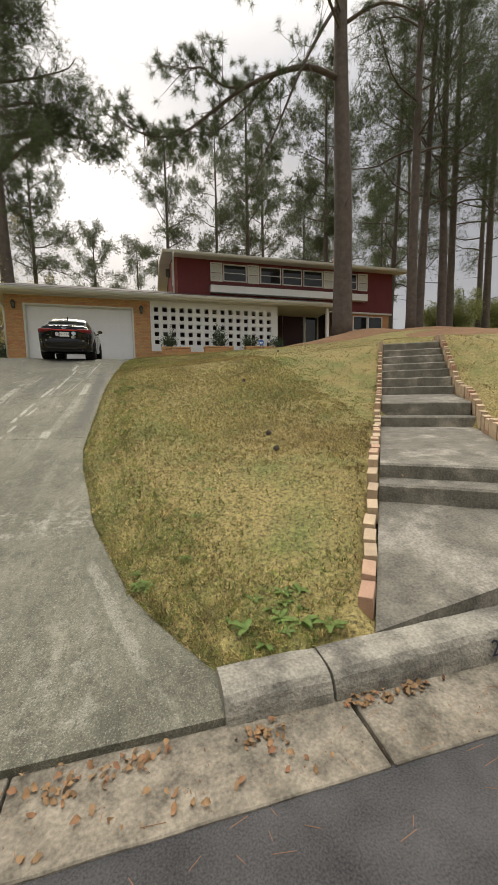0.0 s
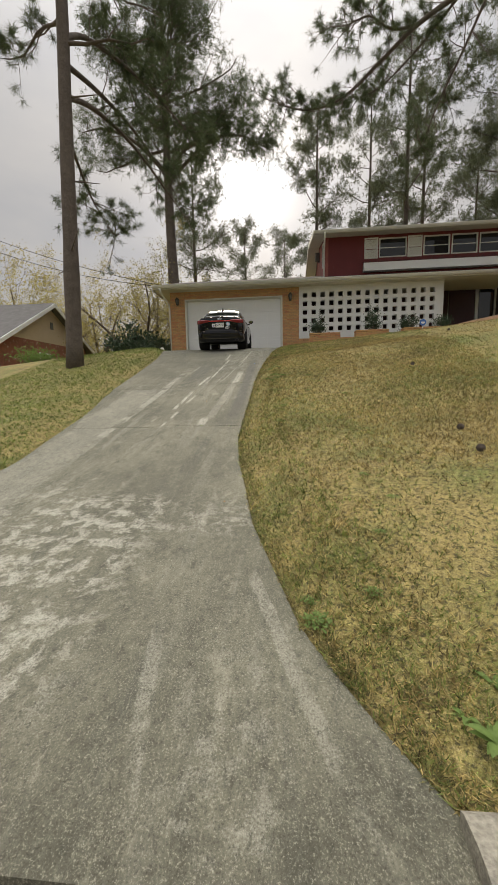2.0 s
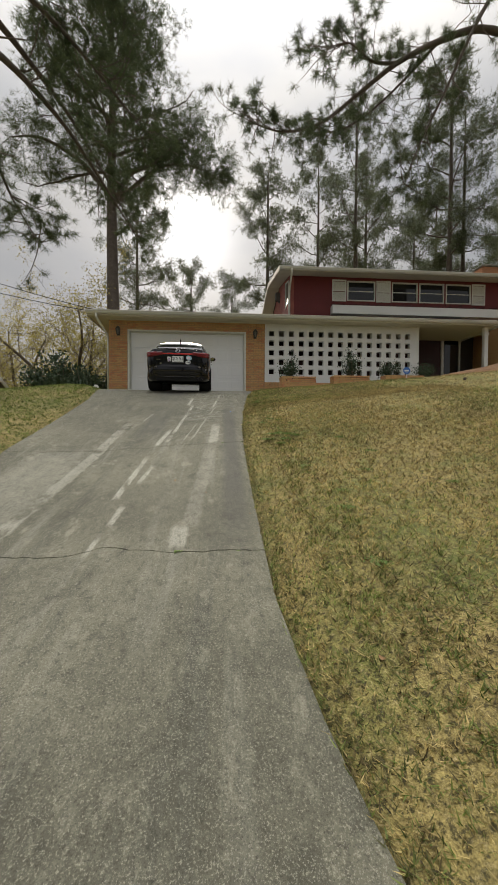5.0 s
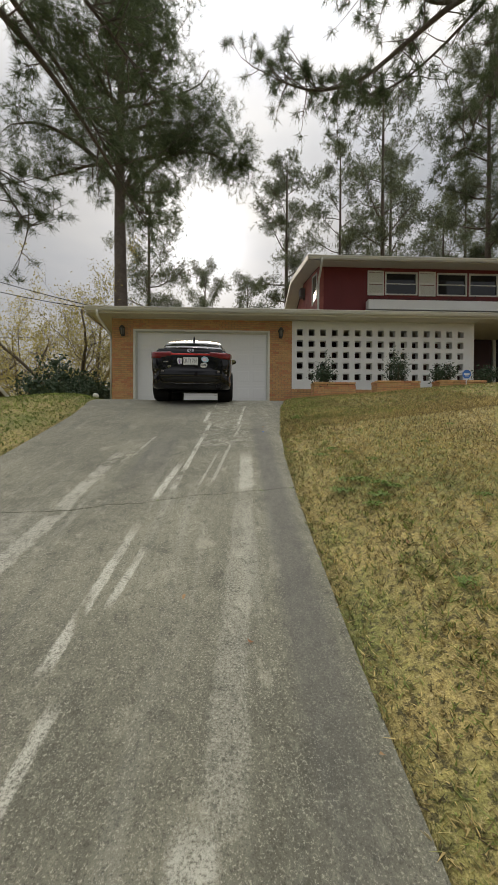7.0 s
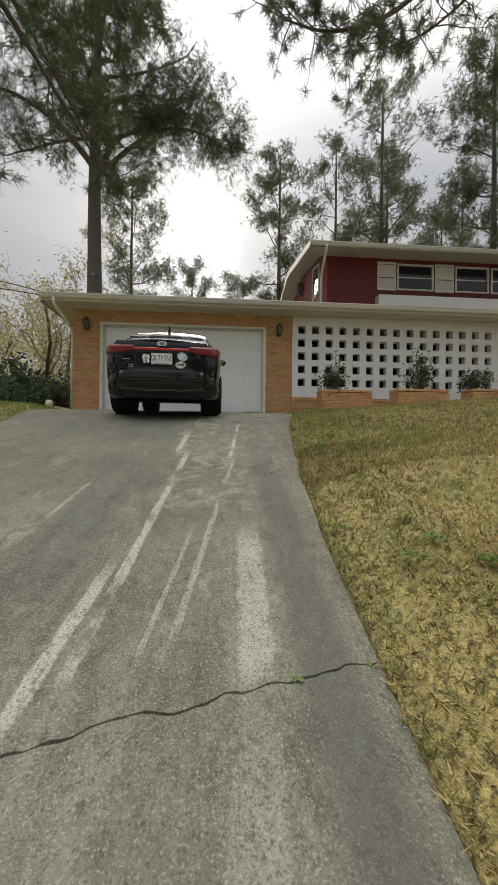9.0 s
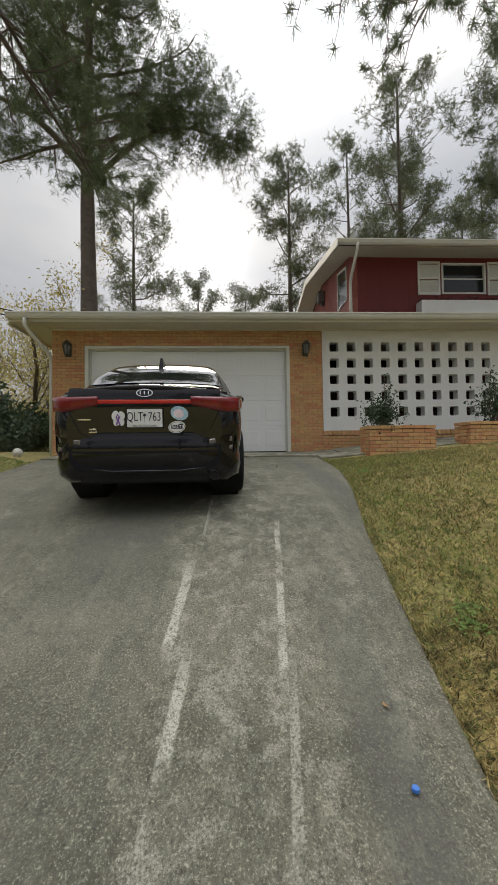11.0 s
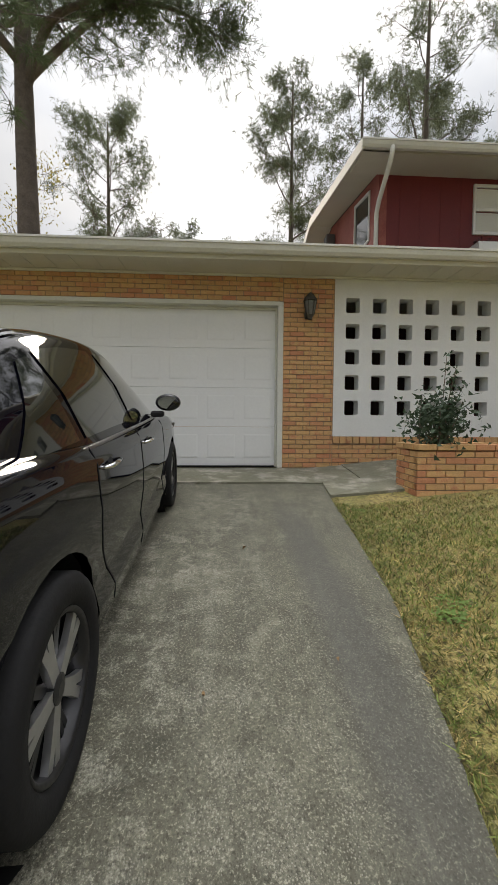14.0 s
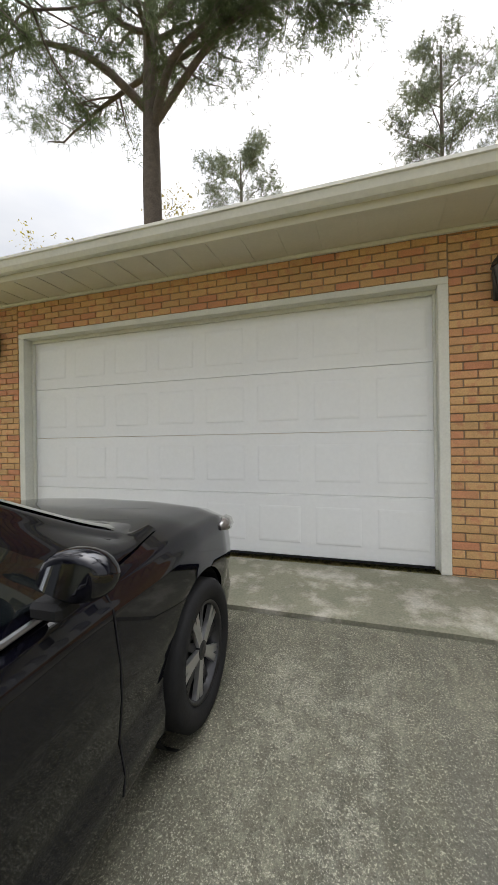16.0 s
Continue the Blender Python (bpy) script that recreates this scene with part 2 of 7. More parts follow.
def drive_material():
    """Old drive concrete: exposed aggregate, long wash streaks, pale worn stripes and blotches."""
    m = bpy.data.materials.new("driveway_concrete")
    m.use_nodes = True
    n, l = m.node_tree.nodes, m.node_tree.links
    bsdf = n["Principled BSDF"]
    geo = n.new("ShaderNodeNewGeometry")
    xyz = n.new("ShaderNodeSeparateXYZ")
    l.new(geo.outputs["Position"], xyz.inputs[0])

    def tex(scale, stretch=(1, 1, 1), detail=5, rough=0.6):
        mp, t = n.new("ShaderNodeMapping"), n.new("ShaderNodeTexNoise")
        mp.inputs["Scale"].default_value = stretch
        l.new(geo.outputs["Position"], mp.inputs["Vector"])
        l.new(mp.outputs[0], t.inputs["Vector"])
        t.inputs["Scale"].default_value, t.inputs["Detail"].default_value, t.inputs["Roughness"].default_value = scale, detail, rough
        return t.outputs[0]

    def calc(op, a, b, clamp=False):
        k = n.new("ShaderNodeMath")
        k.operation, k.use_clamp = op, clamp
        for i, v in enumerate((a, b)):
            if isinstance(v, (int, float)):
                k.inputs[i].default_value = v
            else:
                l.new(v, k.inputs[i])
        return k.outputs[0]

    def ramp(v, lo, hi, a=0.0, b_=1.0):
        k = n.new("ShaderNodeMapRange")
        k.interpolation_type = "SMOOTHSTEP"
        for name, val in (("From Min", lo), ("From Max", hi), ("To Min", a), ("To Max", b_)):
            k.inputs[name].default_value = val
        l.new(v, k.inputs["Value"])
        return k.outputs[0]

    def mix(f, a, b_):
        k = n.new("ShaderNodeMix")
        k.data_type = "RGBA"
        l.new(f, k.inputs["Factor"])
        for nm, v in (("A", a), ("B", b_)):
            if isinstance(v, tuple):
                k.inputs[nm].default_value = (*v, 1)
            else:
                l.new(v, k.inputs[nm])
        return k.outputs["Result"]

    X, Y = xyz.outputs["X"], xyz.outputs["Y"]
    big, streak, mid = tex(0.9), tex(1.0, (5.5, 0.35, 1), 4), tex(7, detail=6, rough=0.7)
    patch, speck = tex(22, (1.25, 0.8, 1), detail=9, rough=0.74), tex(105, detail=5, rough=0.75)
    peb = n.new("ShaderNodeTexVoronoi")
    peb.inputs["Scale"].default_value = 125
    l.new(geo.outputs["Position"], peb.inputs["Vector"])
    col = mix(ramp(big, 0.35, 0.7), (0.108, 0.104, 0.073), (0.19, 0.182, 0.13))
    col = mix(ramp(streak, 0.52, 0.75, 0, 0.5), col, (0.28, 0.275, 0.22))
    col = mix(ramp(streak, 0.48, 0.28, 0, 0.5), col, (0.08, 0.082, 0.065))
    # weathering in blotches a few centimetres wide
    col = mix(ramp(patch, 0.52, 0.68, 0, 0.42), col, (0.31, 0.30, 0.225))
    col = mix(ramp(patch, 0.49, 0.35, 0, 0.6), col, (0.058, 0.059, 0.042))
    scuff = tex(4.5, (1.3, 0.7, 1), detail=9, rough=0.68)
    col = mix(ramp(scuff, 0.56, 0.68, 0, 0.5), col, (0.34, 0.325, 0.245))
    col = mix(ramp(scuff, 0.47, 0.34, 0, 0.55), col, (0.062, 0.061, 0.042))
    # aggregate worn bare on the upper part and in the tracks
    # the slab above the upper joint is dirtier
    col = mix(ramp(Y, 10.2, 16.0, 0.0, 0.38), col, (0.058, 0.055, 0.041))
    bare = ramp(Y, 7.0, 12.0, 0.85, 1.0)
    col = mix(calc("MULTIPLY", ramp(speck, 0.54, 0.64, 0, 0.7), bare), col, (0.42, 0.40, 0.305))
    col = mix(calc("MULTIPLY", ramp(speck, 0.46, 0.36, 0, 0.75), bare), col, (0.04, 0.038, 0.027))
    stones = calc("MULTIPLY", ramp(peb.outputs["Distance"], 0.34, 0.2), calc("MULTIPLY", ramp(mid, 0.44, 0.6, 0.12, 0.6), ramp(Y, 8.0, 13.0, 0.55, 0.8)))
    col = mix(stones, col, (0.47, 0.45, 0.37))
    worn = ramp(mid, 0.47, 0.60)
    total = None
    # x at the start, slope, half width, start and end along the drive, amount, and kind of wear
    for x0, slope, hw, y0, y1, amount, thr in ((-1.60, 0.07, 0.032, 10.32, 12.95, 0.95, 1), (-1.72, 0.10, 0.04, 10.14, 11.05, 0.95, 0), (-1.83, 0.06, 0.04, 8.45, 9.68, 0.9, 1), (-1.69, 0.11, 0.03, 8.84, 9.5, 0.8, 1),
                                               (-1.73, 0.05, 0.035, 7.92, 8.25, 0.8, 0), (-1.77, 0.05, 0.025, 7.47, 7.68, 0.7, 0), (-1.37, 0.135, 0.016, 10.4, 11.4, 0.55, 1), (-1.25, 0.135, 0.022, 10.5, 12.9, 0.55, 1),
                                               (-0.925, 0.03, 0.085, 10.30, 11.42, 0.7, 0), (-1.06, 0.047, 0.09, 7.9, 10.2, 0.28, 0), (-1.13, 0.0, 0.085, 7.57, 7.88, 0.7, 0), (-2.58, 0.045, 0.085, 7.0, 11.4, 0.6, 1),
                                               (-2.9, 0.0, 0.45, 4.5, 10.0, 0.3, 0), (-2.19, 0.11, 0.022, 11.5, 12.05, 0.6, 0), (-1.52, 0.06, 0.036, 12.9, 13.68, 1.0, 0), (-0.99, 0.10, 0.026, 12.7, 14.4, 0.95, 1), (-1.42, 0.03, 0.013, 13.95, 14.9, 0.7, 0),
                                               (-1.20, 0.0, 0.5, 11.6, 17.0, 0.36, 2), (-0.7, 0.0, 0.4, 12.5, 18.4, 0.16, 2), (-1.55, 0.0, 0.95, 2.9, 5.3, 0.85, 2), (-2.4, 0.0, 0.6, 3.3, 5.6, 0.5, 2), (-0.5, 0.0, 0.7, 4.5, 5.15, 0.5, 2),
                                               (-0.28, -0.2, 0.05, 2.55, 3.5, 0.4, 1), (0.52, -0.36, 0.05, 2.6, 4.2, 0.35, 1), (0.05, -0.1, 0.3, 2.5, 3.4, 0.3, 2)):
        line = calc("ADD", calc("MULTIPLY", calc("SUBTRACT", Y, y0), slope), x0)
        d = calc("ABSOLUTE", calc("SUBTRACT", X, line), 0.0)
        d = calc("ADD", d, calc("MULTIPLY", calc("SUBTRACT", mid, 0.5), hw * 1.2))
        k = calc("MULTIPLY", ramp(d, hw, hw * 0.6), calc("MULTIPLY", ramp(Y, y0 - 0.05, y0 + 0.1), ramp(Y, y1 + 0.1, y1 - 0.3 if y1 - y0 > 0.6 else y1 - 0.03)))
        k = calc("MULTIPLY", k, amount)
        if thr == 1:
            k = calc("MULTIPLY", k, ramp(tex(3.0, (1, 0.6, 1), 4), 0.38, 0.52))
        if thr == 2:
            k = calc("MULTIPLY", k, worn)
        total = k if total is None else calc("MAXIMUM", total, k)
    total = calc("MULTIPLY", total, calc("MULTIPLY", ramp(speck, 0.40, 0.54, 0.25, 1.0), ramp(patch, 0.36, 0.5, 0.35, 1.0)))
    col = mix(total, col, (0.47, 0.455, 0.375))
    # dark tyre tracks
    for x0, hw, y0, y1 in ((-0.66, 0.17, 7.0, 14.0), (-0.1, 0.2, 13.5, 18.4), (-2.0, 0.5, 12.5, 16.0), (-1.95, 0.3, 9.9, 13.0)):
        d = calc("ABSOLUTE", calc("SUBTRACT", X, x0), 0.0)
        k = calc("MULTIPLY", ramp(d, hw, hw * 0.3, 0, 0.6), calc("MULTIPLY", ramp(Y, y0, y0 + 2), ramp(Y, y1, y1 - 2)))
        col = mix(k, col, (0.08, 0.078, 0.07))
    l.new(col, bsdf.inputs["Base Color"])
    bsdf.inputs["Roughness"].default_value = 0.88
    bp = n.new("ShaderNodeBump")
    bp.inputs["Strength"].default_value, bp.inputs["Distance"].default_value = 0.8, 0.008
    l.new(calc("ADD", speck, calc("ADD", calc("MULTIPLY", patch, 1.2), calc("MULTIPLY", mid, 0.8))), bp.inputs["Height"])
    l.new(bp.outputs[0], bsdf.inputs["Normal"])
    return m


def lawn_material():
    """Winter turf: straw, brown thatch and green in patches, with a coarse grain."""
    m = material("dry_lawn", (0.30, 0.235, 0.085), 0.95, vary=0.7, scale=30, fine=130, bump=1.0, second=(0.135, 0.16, 0.04), mix_scale=1.3, sharp=(0.44, 0.68))
    n, l = m.node_tree.nodes, m.node_tree.links
    bsdf = n["Principled BSDF"]
    geo = n.new("ShaderNodeNewGeometry")
    out = bsdf.inputs["Base Color"].links[0].from_socket
    for scale, detail, lo, hi, amount, tint in ((2.4, 6, 0.56, 0.72, 0.6, (0.17, 0.10, 0.045)), (12.0, 8, 0.55, 0.68, 0.6, (0.10, 0.085, 0.03)), (48.0, 6, 0.56, 0.66, 0.7, (0.50, 0.40, 0.20)), (34.0, 6, 0.48, 0.40, 0.85, (0.045, 0.04, 0.016))):
        t, k, x = n.new("ShaderNodeTexNoise"), n.new("ShaderNodeMapRange"), n.new("ShaderNodeMix")
        t.inputs["Scale"].default_value, t.inputs["Detail"].default_value, t.inputs["Roughness"].default_value = scale, detail, 0.7
        l.new(geo.outputs["Position"], t.inputs["Vector"])
        l.new(t.outputs[0], k.inputs["Value"])
        for nm, v in (("From Min", lo), ("From Max", hi), ("To Min", 0.0), ("To Max", amount)):
            k.inputs[nm].default_value = v
        x.data_type = "RGBA"
        l.new(k.outputs[0], x.inputs["Factor"])
        l.new(out, x.inputs["A"])
        x.inputs["B"].default_value = (*tint, 1)
        out = x.outputs["Result"]
    l.new(out, bsdf.inputs["Base Color"])
    return m


M["concrete"] = drive_material()
M["concrete_old"] = material("stained_concrete", (0.17, 0.165, 0.12), 0.95, vary=0.3, scale=4, fine=70, bump=0.4, second=(0.34, 0.32, 0.27), mix_scale=3, sharp=(0.5, 0.65))
M["gutter"] = material("gutter_concrete", (0.225, 0.195, 0.145), 0.95, vary=0.55, scale=6, fine=60, bump=0.6, second=(0.11, 0.095, 0.07), mix_scale=4.5, sharp=(0.46, 0.64))
M["kerb"] = material("kerb_concrete", (0.27, 0.25, 0.20), 0.95, vary=0.5, scale=7, fine=60, bump=0.9, second=(0.12, 0.11, 0.09), mix_scale=4, sharp=(0.46, 0.66))
M["asphalt"] = material("asphalt", (0.06, 0.058, 0.056), 0.92, vary=0.8, scale=3, fine=120, bump=1.0)
M["lawn"] = lawn_material()
M["mulch"] = material("pine_straw", (0.22, 0.12, 0.06), 0.95, vary=0.35, scale=5, fine=70, bump=0.8)
M["bark"] = material("pine_bark", (0.105, 0.085, 0.072), 0.95, vary=0.4, scale=5, fine=25, bump=0.8)
M["needle"] = leaf_material("pine_needles", (0.075, 0.1, 0.045), 0.4, 0.35, 0.8)
# paler than the near needles: haze and sky glow are mixed into the colour
M["needle_hazed"] = leaf_material("hazed_far_needles", (0.11, 0.13, 0.075), 0.45, 0.3, 0.5)
M["bark_grey"] = material("grey_bark", (0.13, 0.105, 0.08), 0.95, vary=0.3, scale=6, fine=30, bump=0.5)
M["leaf_yellow"] = leaf_material("spring_leaves", (0.36, 0.31, 0.1), 0.5, 0.4, 0.8)
M["leaf_pale"] = leaf_material("pale_leaves", (0.24, 0.26, 0.1), 0.5, 0.4, 0.8)
M["leaf_dark"] = leaf_material("holly_leaves", (0.045, 0.075, 0.04), 0.2, 0.4, 3)
M["leaf_wine"] = material("wine_leaves", (0.07, 0.02, 0.025), 0.6, vary=0.4, scale=3, fine=20, bump=0)
M["leaf_fallen"] = material("fallen_leaves", (0.28, 0.165, 0.075), 0.8, vary=0.25, scale=12, fine=60, bump=0.1, random_=0.35, other=(0.15, 0.065, 0.03))
M["needle_brown"] = material("brown_needles", (0.28, 0.13, 0.06), 0.8, vary=0.2, bump=0)
M["blade_dry"] = leaf_material("dry_blades", (0.33, 0.255, 0.105), 0.3, 0.5, 1.2, blade=0.85)
M["blade_green"] = leaf_material("green_blades", (0.17, 0.215, 0.055), 0.4, 0.45, 1.2, blade=0.55)
M["blade_edge"] = leaf_material("edge_blades", (0.20, 0.20, 0.07), 0.4, 0.4, 1.5, blade=0.5)
M["weed"] = leaf_material("weed_leaves", (0.14, 0.22, 0.05), 0.35, 0.3, 8)
M["window_glass"] = material("dark_glass", (0.012, 0.014, 0.016), 0.05, vary=0.02, bump=0, spec=0.6)
# near-black: the shade of inner rooms and the recess is put into the colour
M["dark"] = material("interior_shade", (0.03, 0.022, 0.018), 0.8, vary=0.2, scale=3, fine=20)
M["car_glass"] = material("tinted_car_glass", (0.006, 0.008, 0.009), 0.03, vary=0.02, bump=0, spec=0.8, coat=1.0)
M["chrome"] = material("chrome", (0.75, 0.75, 0.76), 0.12, metal=1.0, vary=0.03, bump=0)
M["chrome_dark"] = material("dull_chrome", (0.25, 0.25, 0.26), 0.3, metal=0.9, vary=0.05, bump=0)
M["mirror"] = material("mirror", (0.4, 0.42, 0.43), 0.03, metal=1.0, vary=0.01, bump=0)
M["tail_red"] = material("tail_red", (0.17, 0.004, 0.008), 0.05, vary=0.3, scale=14, bump=0, coat=0.5)
M["tail_bright"] = material("tail_bright", (0.5, 0.012, 0.012), 0.25, vary=0.1, scale=20, bump=0, coat=0.6)
M["lamp_clear"] = material("clear_lens", (0.13, 0.115, 0.105), 0.1, vary=0.2, scale=30, bump=0, coat=1.0)
M["rim_dark"] = material("rim_dark", (0.03, 0.03, 0.033), 0.35, metal=0.5, vary=0.1, bump=0)
M["rim_silver"] = material("rim_machined", (0.50, 0.50, 0.51), 0.3, metal=0.85, vary=0.08, bump=0)
M["plate_white"] = material("plate_white", (0.72, 0.73, 0.72), 0.4, vary=0.05, scale=30, bump=0)
M["ink"] = material("ink", (0.012, 0.014, 0.03), 0.5, vary=0.05, bump=0)
M["sticker_blue"] = material("sticker_blue", (0.35, 0.52, 0.62), 0.4, vary=0.35, scale=40, bump=0)
M["sticker_pink"] = material("sticker_pink", (0.72, 0.6, 0.66), 0.4, vary=0.2, scale=50, bump=0)
M["purple"] = material("purple", (0.2, 0.06, 0.34), 0.4, vary=0.1, bump=0)
M["brick_red"] = material("red_brick_far", (0.26, 0.10, 0.07), 0.9, vary=0.3, scale=3, fine=14, bump=0.3, second=(0.5, 0.4, 0.34), mix_scale=5, sharp=(0.58, 0.66))
M["beige"] = material("beige_board", (0.52, 0.42, 0.31), 0.7, vary=0.08, scale=2, fine=30, bump=0.1)
M["sign_blue"] = material("sign_blue", (0.04, 0.16, 0.5), 0.4, vary=0.08, bump=0)
M["stair"] = material("stair_concrete", (0.15, 0.138, 0.108), 0.95, vary=0.5, scale=6, fine=55, bump=0.7, second=(0.33, 0.30, 0.245), mix_scale=2.2, sharp=(0.5, 0.7))
M["edge_brick"] = material("loose_brick", (0.48, 0.36, 0.235), 0.9, vary=0.2, scale=9, fine=90, bump=0.4, random_=0.2, other=(0.33, 0.19, 0.125))
M["door_white"] = material("door_white", (0.78, 0.79, 0.79), 0.45, vary=0.03, scale=1.2, fine=30, bump=0.02)
M["white_metal"] = material("white_metal", (0.66, 0.66, 0.62), 0.4, vary=0.08, scale=3, fine=30, bump=0.03)
M["grey_metal"] = material("grey_metal", (0.12, 0.12, 0.12), 0.5, vary=0.1)
M["bronze"] = material("dark_bronze", (0.07, 0.065, 0.055), 0.55, metal=0.6, vary=0.3, scale=20, fine=90, bump=0.1)
M["lamp_glass"] = material("lantern_glass", (0.16, 0.16, 0.15), 0.15, vary=0.2, scale=20, bump=0)
M["rubber"] = material("rubber", (0.012, 0.012, 0.013), 0.8, vary=0.15, scale=20, fine=90, bump=0.1, spec=0.25)
# siding red darkened by the shade of the court behind the screen
M["red_in_shade"] = material("shaded_red_wall", (0.05, 0.016, 0.014), 0.8, vary=0.2)
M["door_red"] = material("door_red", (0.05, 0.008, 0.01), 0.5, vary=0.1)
M["blind"] = material("window_blind", (0.03, 0.035, 0.038), 0.8, vary=0.2)
M["black_paint"] = material("black_car_paint", (0.003, 0.003, 0.006), 0.03, vary=0.05, bump=0, spec=0.55)

# ---- ground ----
DRIVE_Y = (0.0, 2.1, 2.6, 3.4, 4.8, 6.0, 7.7, 8.8, 10.4, 11.3, 12.97, 13.8, 14.5, 15.5, 17.7, 18.6, 19.45, 30.0)
DRIVE_Z = (0.0, 0.0, 0.07, 0.16, 0.35, 0.55, 0.98, 1.24, 1.70, 1.95, 2.42, 2.68, 2.87, 3.03, 3.20, 3.24, 3.36, 3.5)
EDGE_R_Y = (2.45, 2.7, 3.1, 3.54, 4.7, 5.4, 6.2, 7.0, 8.5, 10.0, 11.2, 12.3, 13.9, 15.1, 16.0, 17.1, 18.2, 18.6, 19.45)
EDGE_R_X = (1.0, 0.82, 0.56, 0.32, -0.04, -0.17, -0.34, -0.45, -0.47, -0.47, -0.44, -0.37, -0.19, 0.07, 0.24, 0.35, 0.46, 0.5, 0.55)
EDGE_L_Y = (2.45, 3.0, 4.0, 6.0, 8.0, 10.0, 13.4, 14.1, 16.7, 18.7, 19.45)
EDGE_L_X = (-4.6, -4.0, -3.5, -3.3, -3.4, -3.66, -3.8, -3.9, -4.5, -4.95, -5.0)


def lin(v, xs, ys):
    return float(np.interp(v, xs, ys))


def soft_lin(v, xs, ys, w=0.5):
    return sum(lin(v + d, xs, ys) for d in (-w, -w / 2, 0, w / 2, w)) / 5


def drive_z(y):
    return soft_lin(y, DRIVE_Y, DRIVE_Z, 0.6) if y > 3.2 else lin(y, DRIVE_Y, DRIVE_Z)


# the garden stair: left edge starts at STAIR_A and runs along STAIR_D, STAIR_W wide
STAIR_A, STAIR_D, STAIR_N, STAIR_W = Vector((1.72, 2.66)), Vector((0.568, 0.823)), Vector((0.823, -0.568)), 1.36
# along the run: start, length of tread, height at its start and at its end
TREADS = [(0.0, 1.52, 0.15, 0.555), (1.52, 0.30, 0.715, 0.72), (1.82, 2.6, 0.863, 1.04), (4.42, 0.36, 1.2, 1.205), (4.78, 1.58, 1.42, 1.56), (6.36, 0.37, 1.72, 1.725),
          (6.73, 0.37, 1.92, 1.925), (7.10, 0.42, 2.11, 2.115), (7.52, 0.42, 2.29, 2.295), (7.94, 0.42, 2.5, 2.505), (8.36, 0.42, 2.7, 2.705), (8.78, 1.6, 2.92, 3.02)]
RUN_S = [t[0] + f * t[1] for t in TREADS for f in (0.02, 0.98)] + [12.0, 16.0]
RUN_Z = [t[2 + f] for t in TREADS for f in (0, 1)] + [3.35, 4.1]


def stair_z(s):
    return soft_lin(s, RUN_S, RUN_Z, 0.5) if s > 0.6 else lin(s, RUN_S, RUN_Z)


def ground_z(x, y):
    """Height of the yard, shaped round the garden stair."""
    z = yard_z(x, y)
    p = Vector((x, y)) - STAIR_A
    s, w = p.dot(STAIR_D), p.dot(STAIR_N)
    if s < -0.2 or s > 15 or y < 2.62:
        return z
    fade = (1 - smooth01(10.4, 14.5, s))
    out = max(-w, w - STAIR_W, 0)
    if -0.1 < w < STAIR_W + 0.1 and s < 10.3:
        return lin(s, RUN_S, RUN_Z) - 0.16
    k = fade * (1 - smooth01(0.1, 3.0, out))
    return z + k * (stair_z(s) + (0.03 if w < 0 else 0.20) - z)


def yard_z(x, y):
    """Height of the yard without the stair."""
    far = max(0.0, y - 19.45)
    z = drive_z(min(y, 19.45))
    xr, xl = lin(y, EDGE_R_Y, EDGE_R_X), lin(y, EDGE_L_Y, EDGE_L_X)
    if y < 2.6:
        return 0.1 + 0.02 * noise.noise((x * 0.3, y * 0.3, 0))
    if x > xr:
        w = smooth01(2.4, 4.6, y)
        top = smooth01(9.0, 18.0, y)
        z += w * (0.2 * smooth01(0, 0.6, x - xr) * (1 - smooth01(10.5, 14, y)) + (0.125 - 0.035 * top) * min(x - xr, 16 - 3 * top))
        z += 0.35 * smooth01(7.5, 10.5, x) * smooth01(12.5, 17, y) * (1 - smooth01(13, 20, x) * 0.5)
    if x < xl:
        d = xl - x
        z += 0.10 * smooth01(0, 0.5, d) * smooth01(2.6, 4, y) - 0.085 * max(0, d - 1.0) * smooth01(4, 9, y) - 0.004 * max(0, d - 4) ** 1.5
    z += 0.03 * noise.noise((x * 0.5, y * 0.5, 3.0)) * smooth01(2.6, 4, y) * (1 if x > xr or x < xl else 0)
    return max(z, -0.5) - 0.01 * far


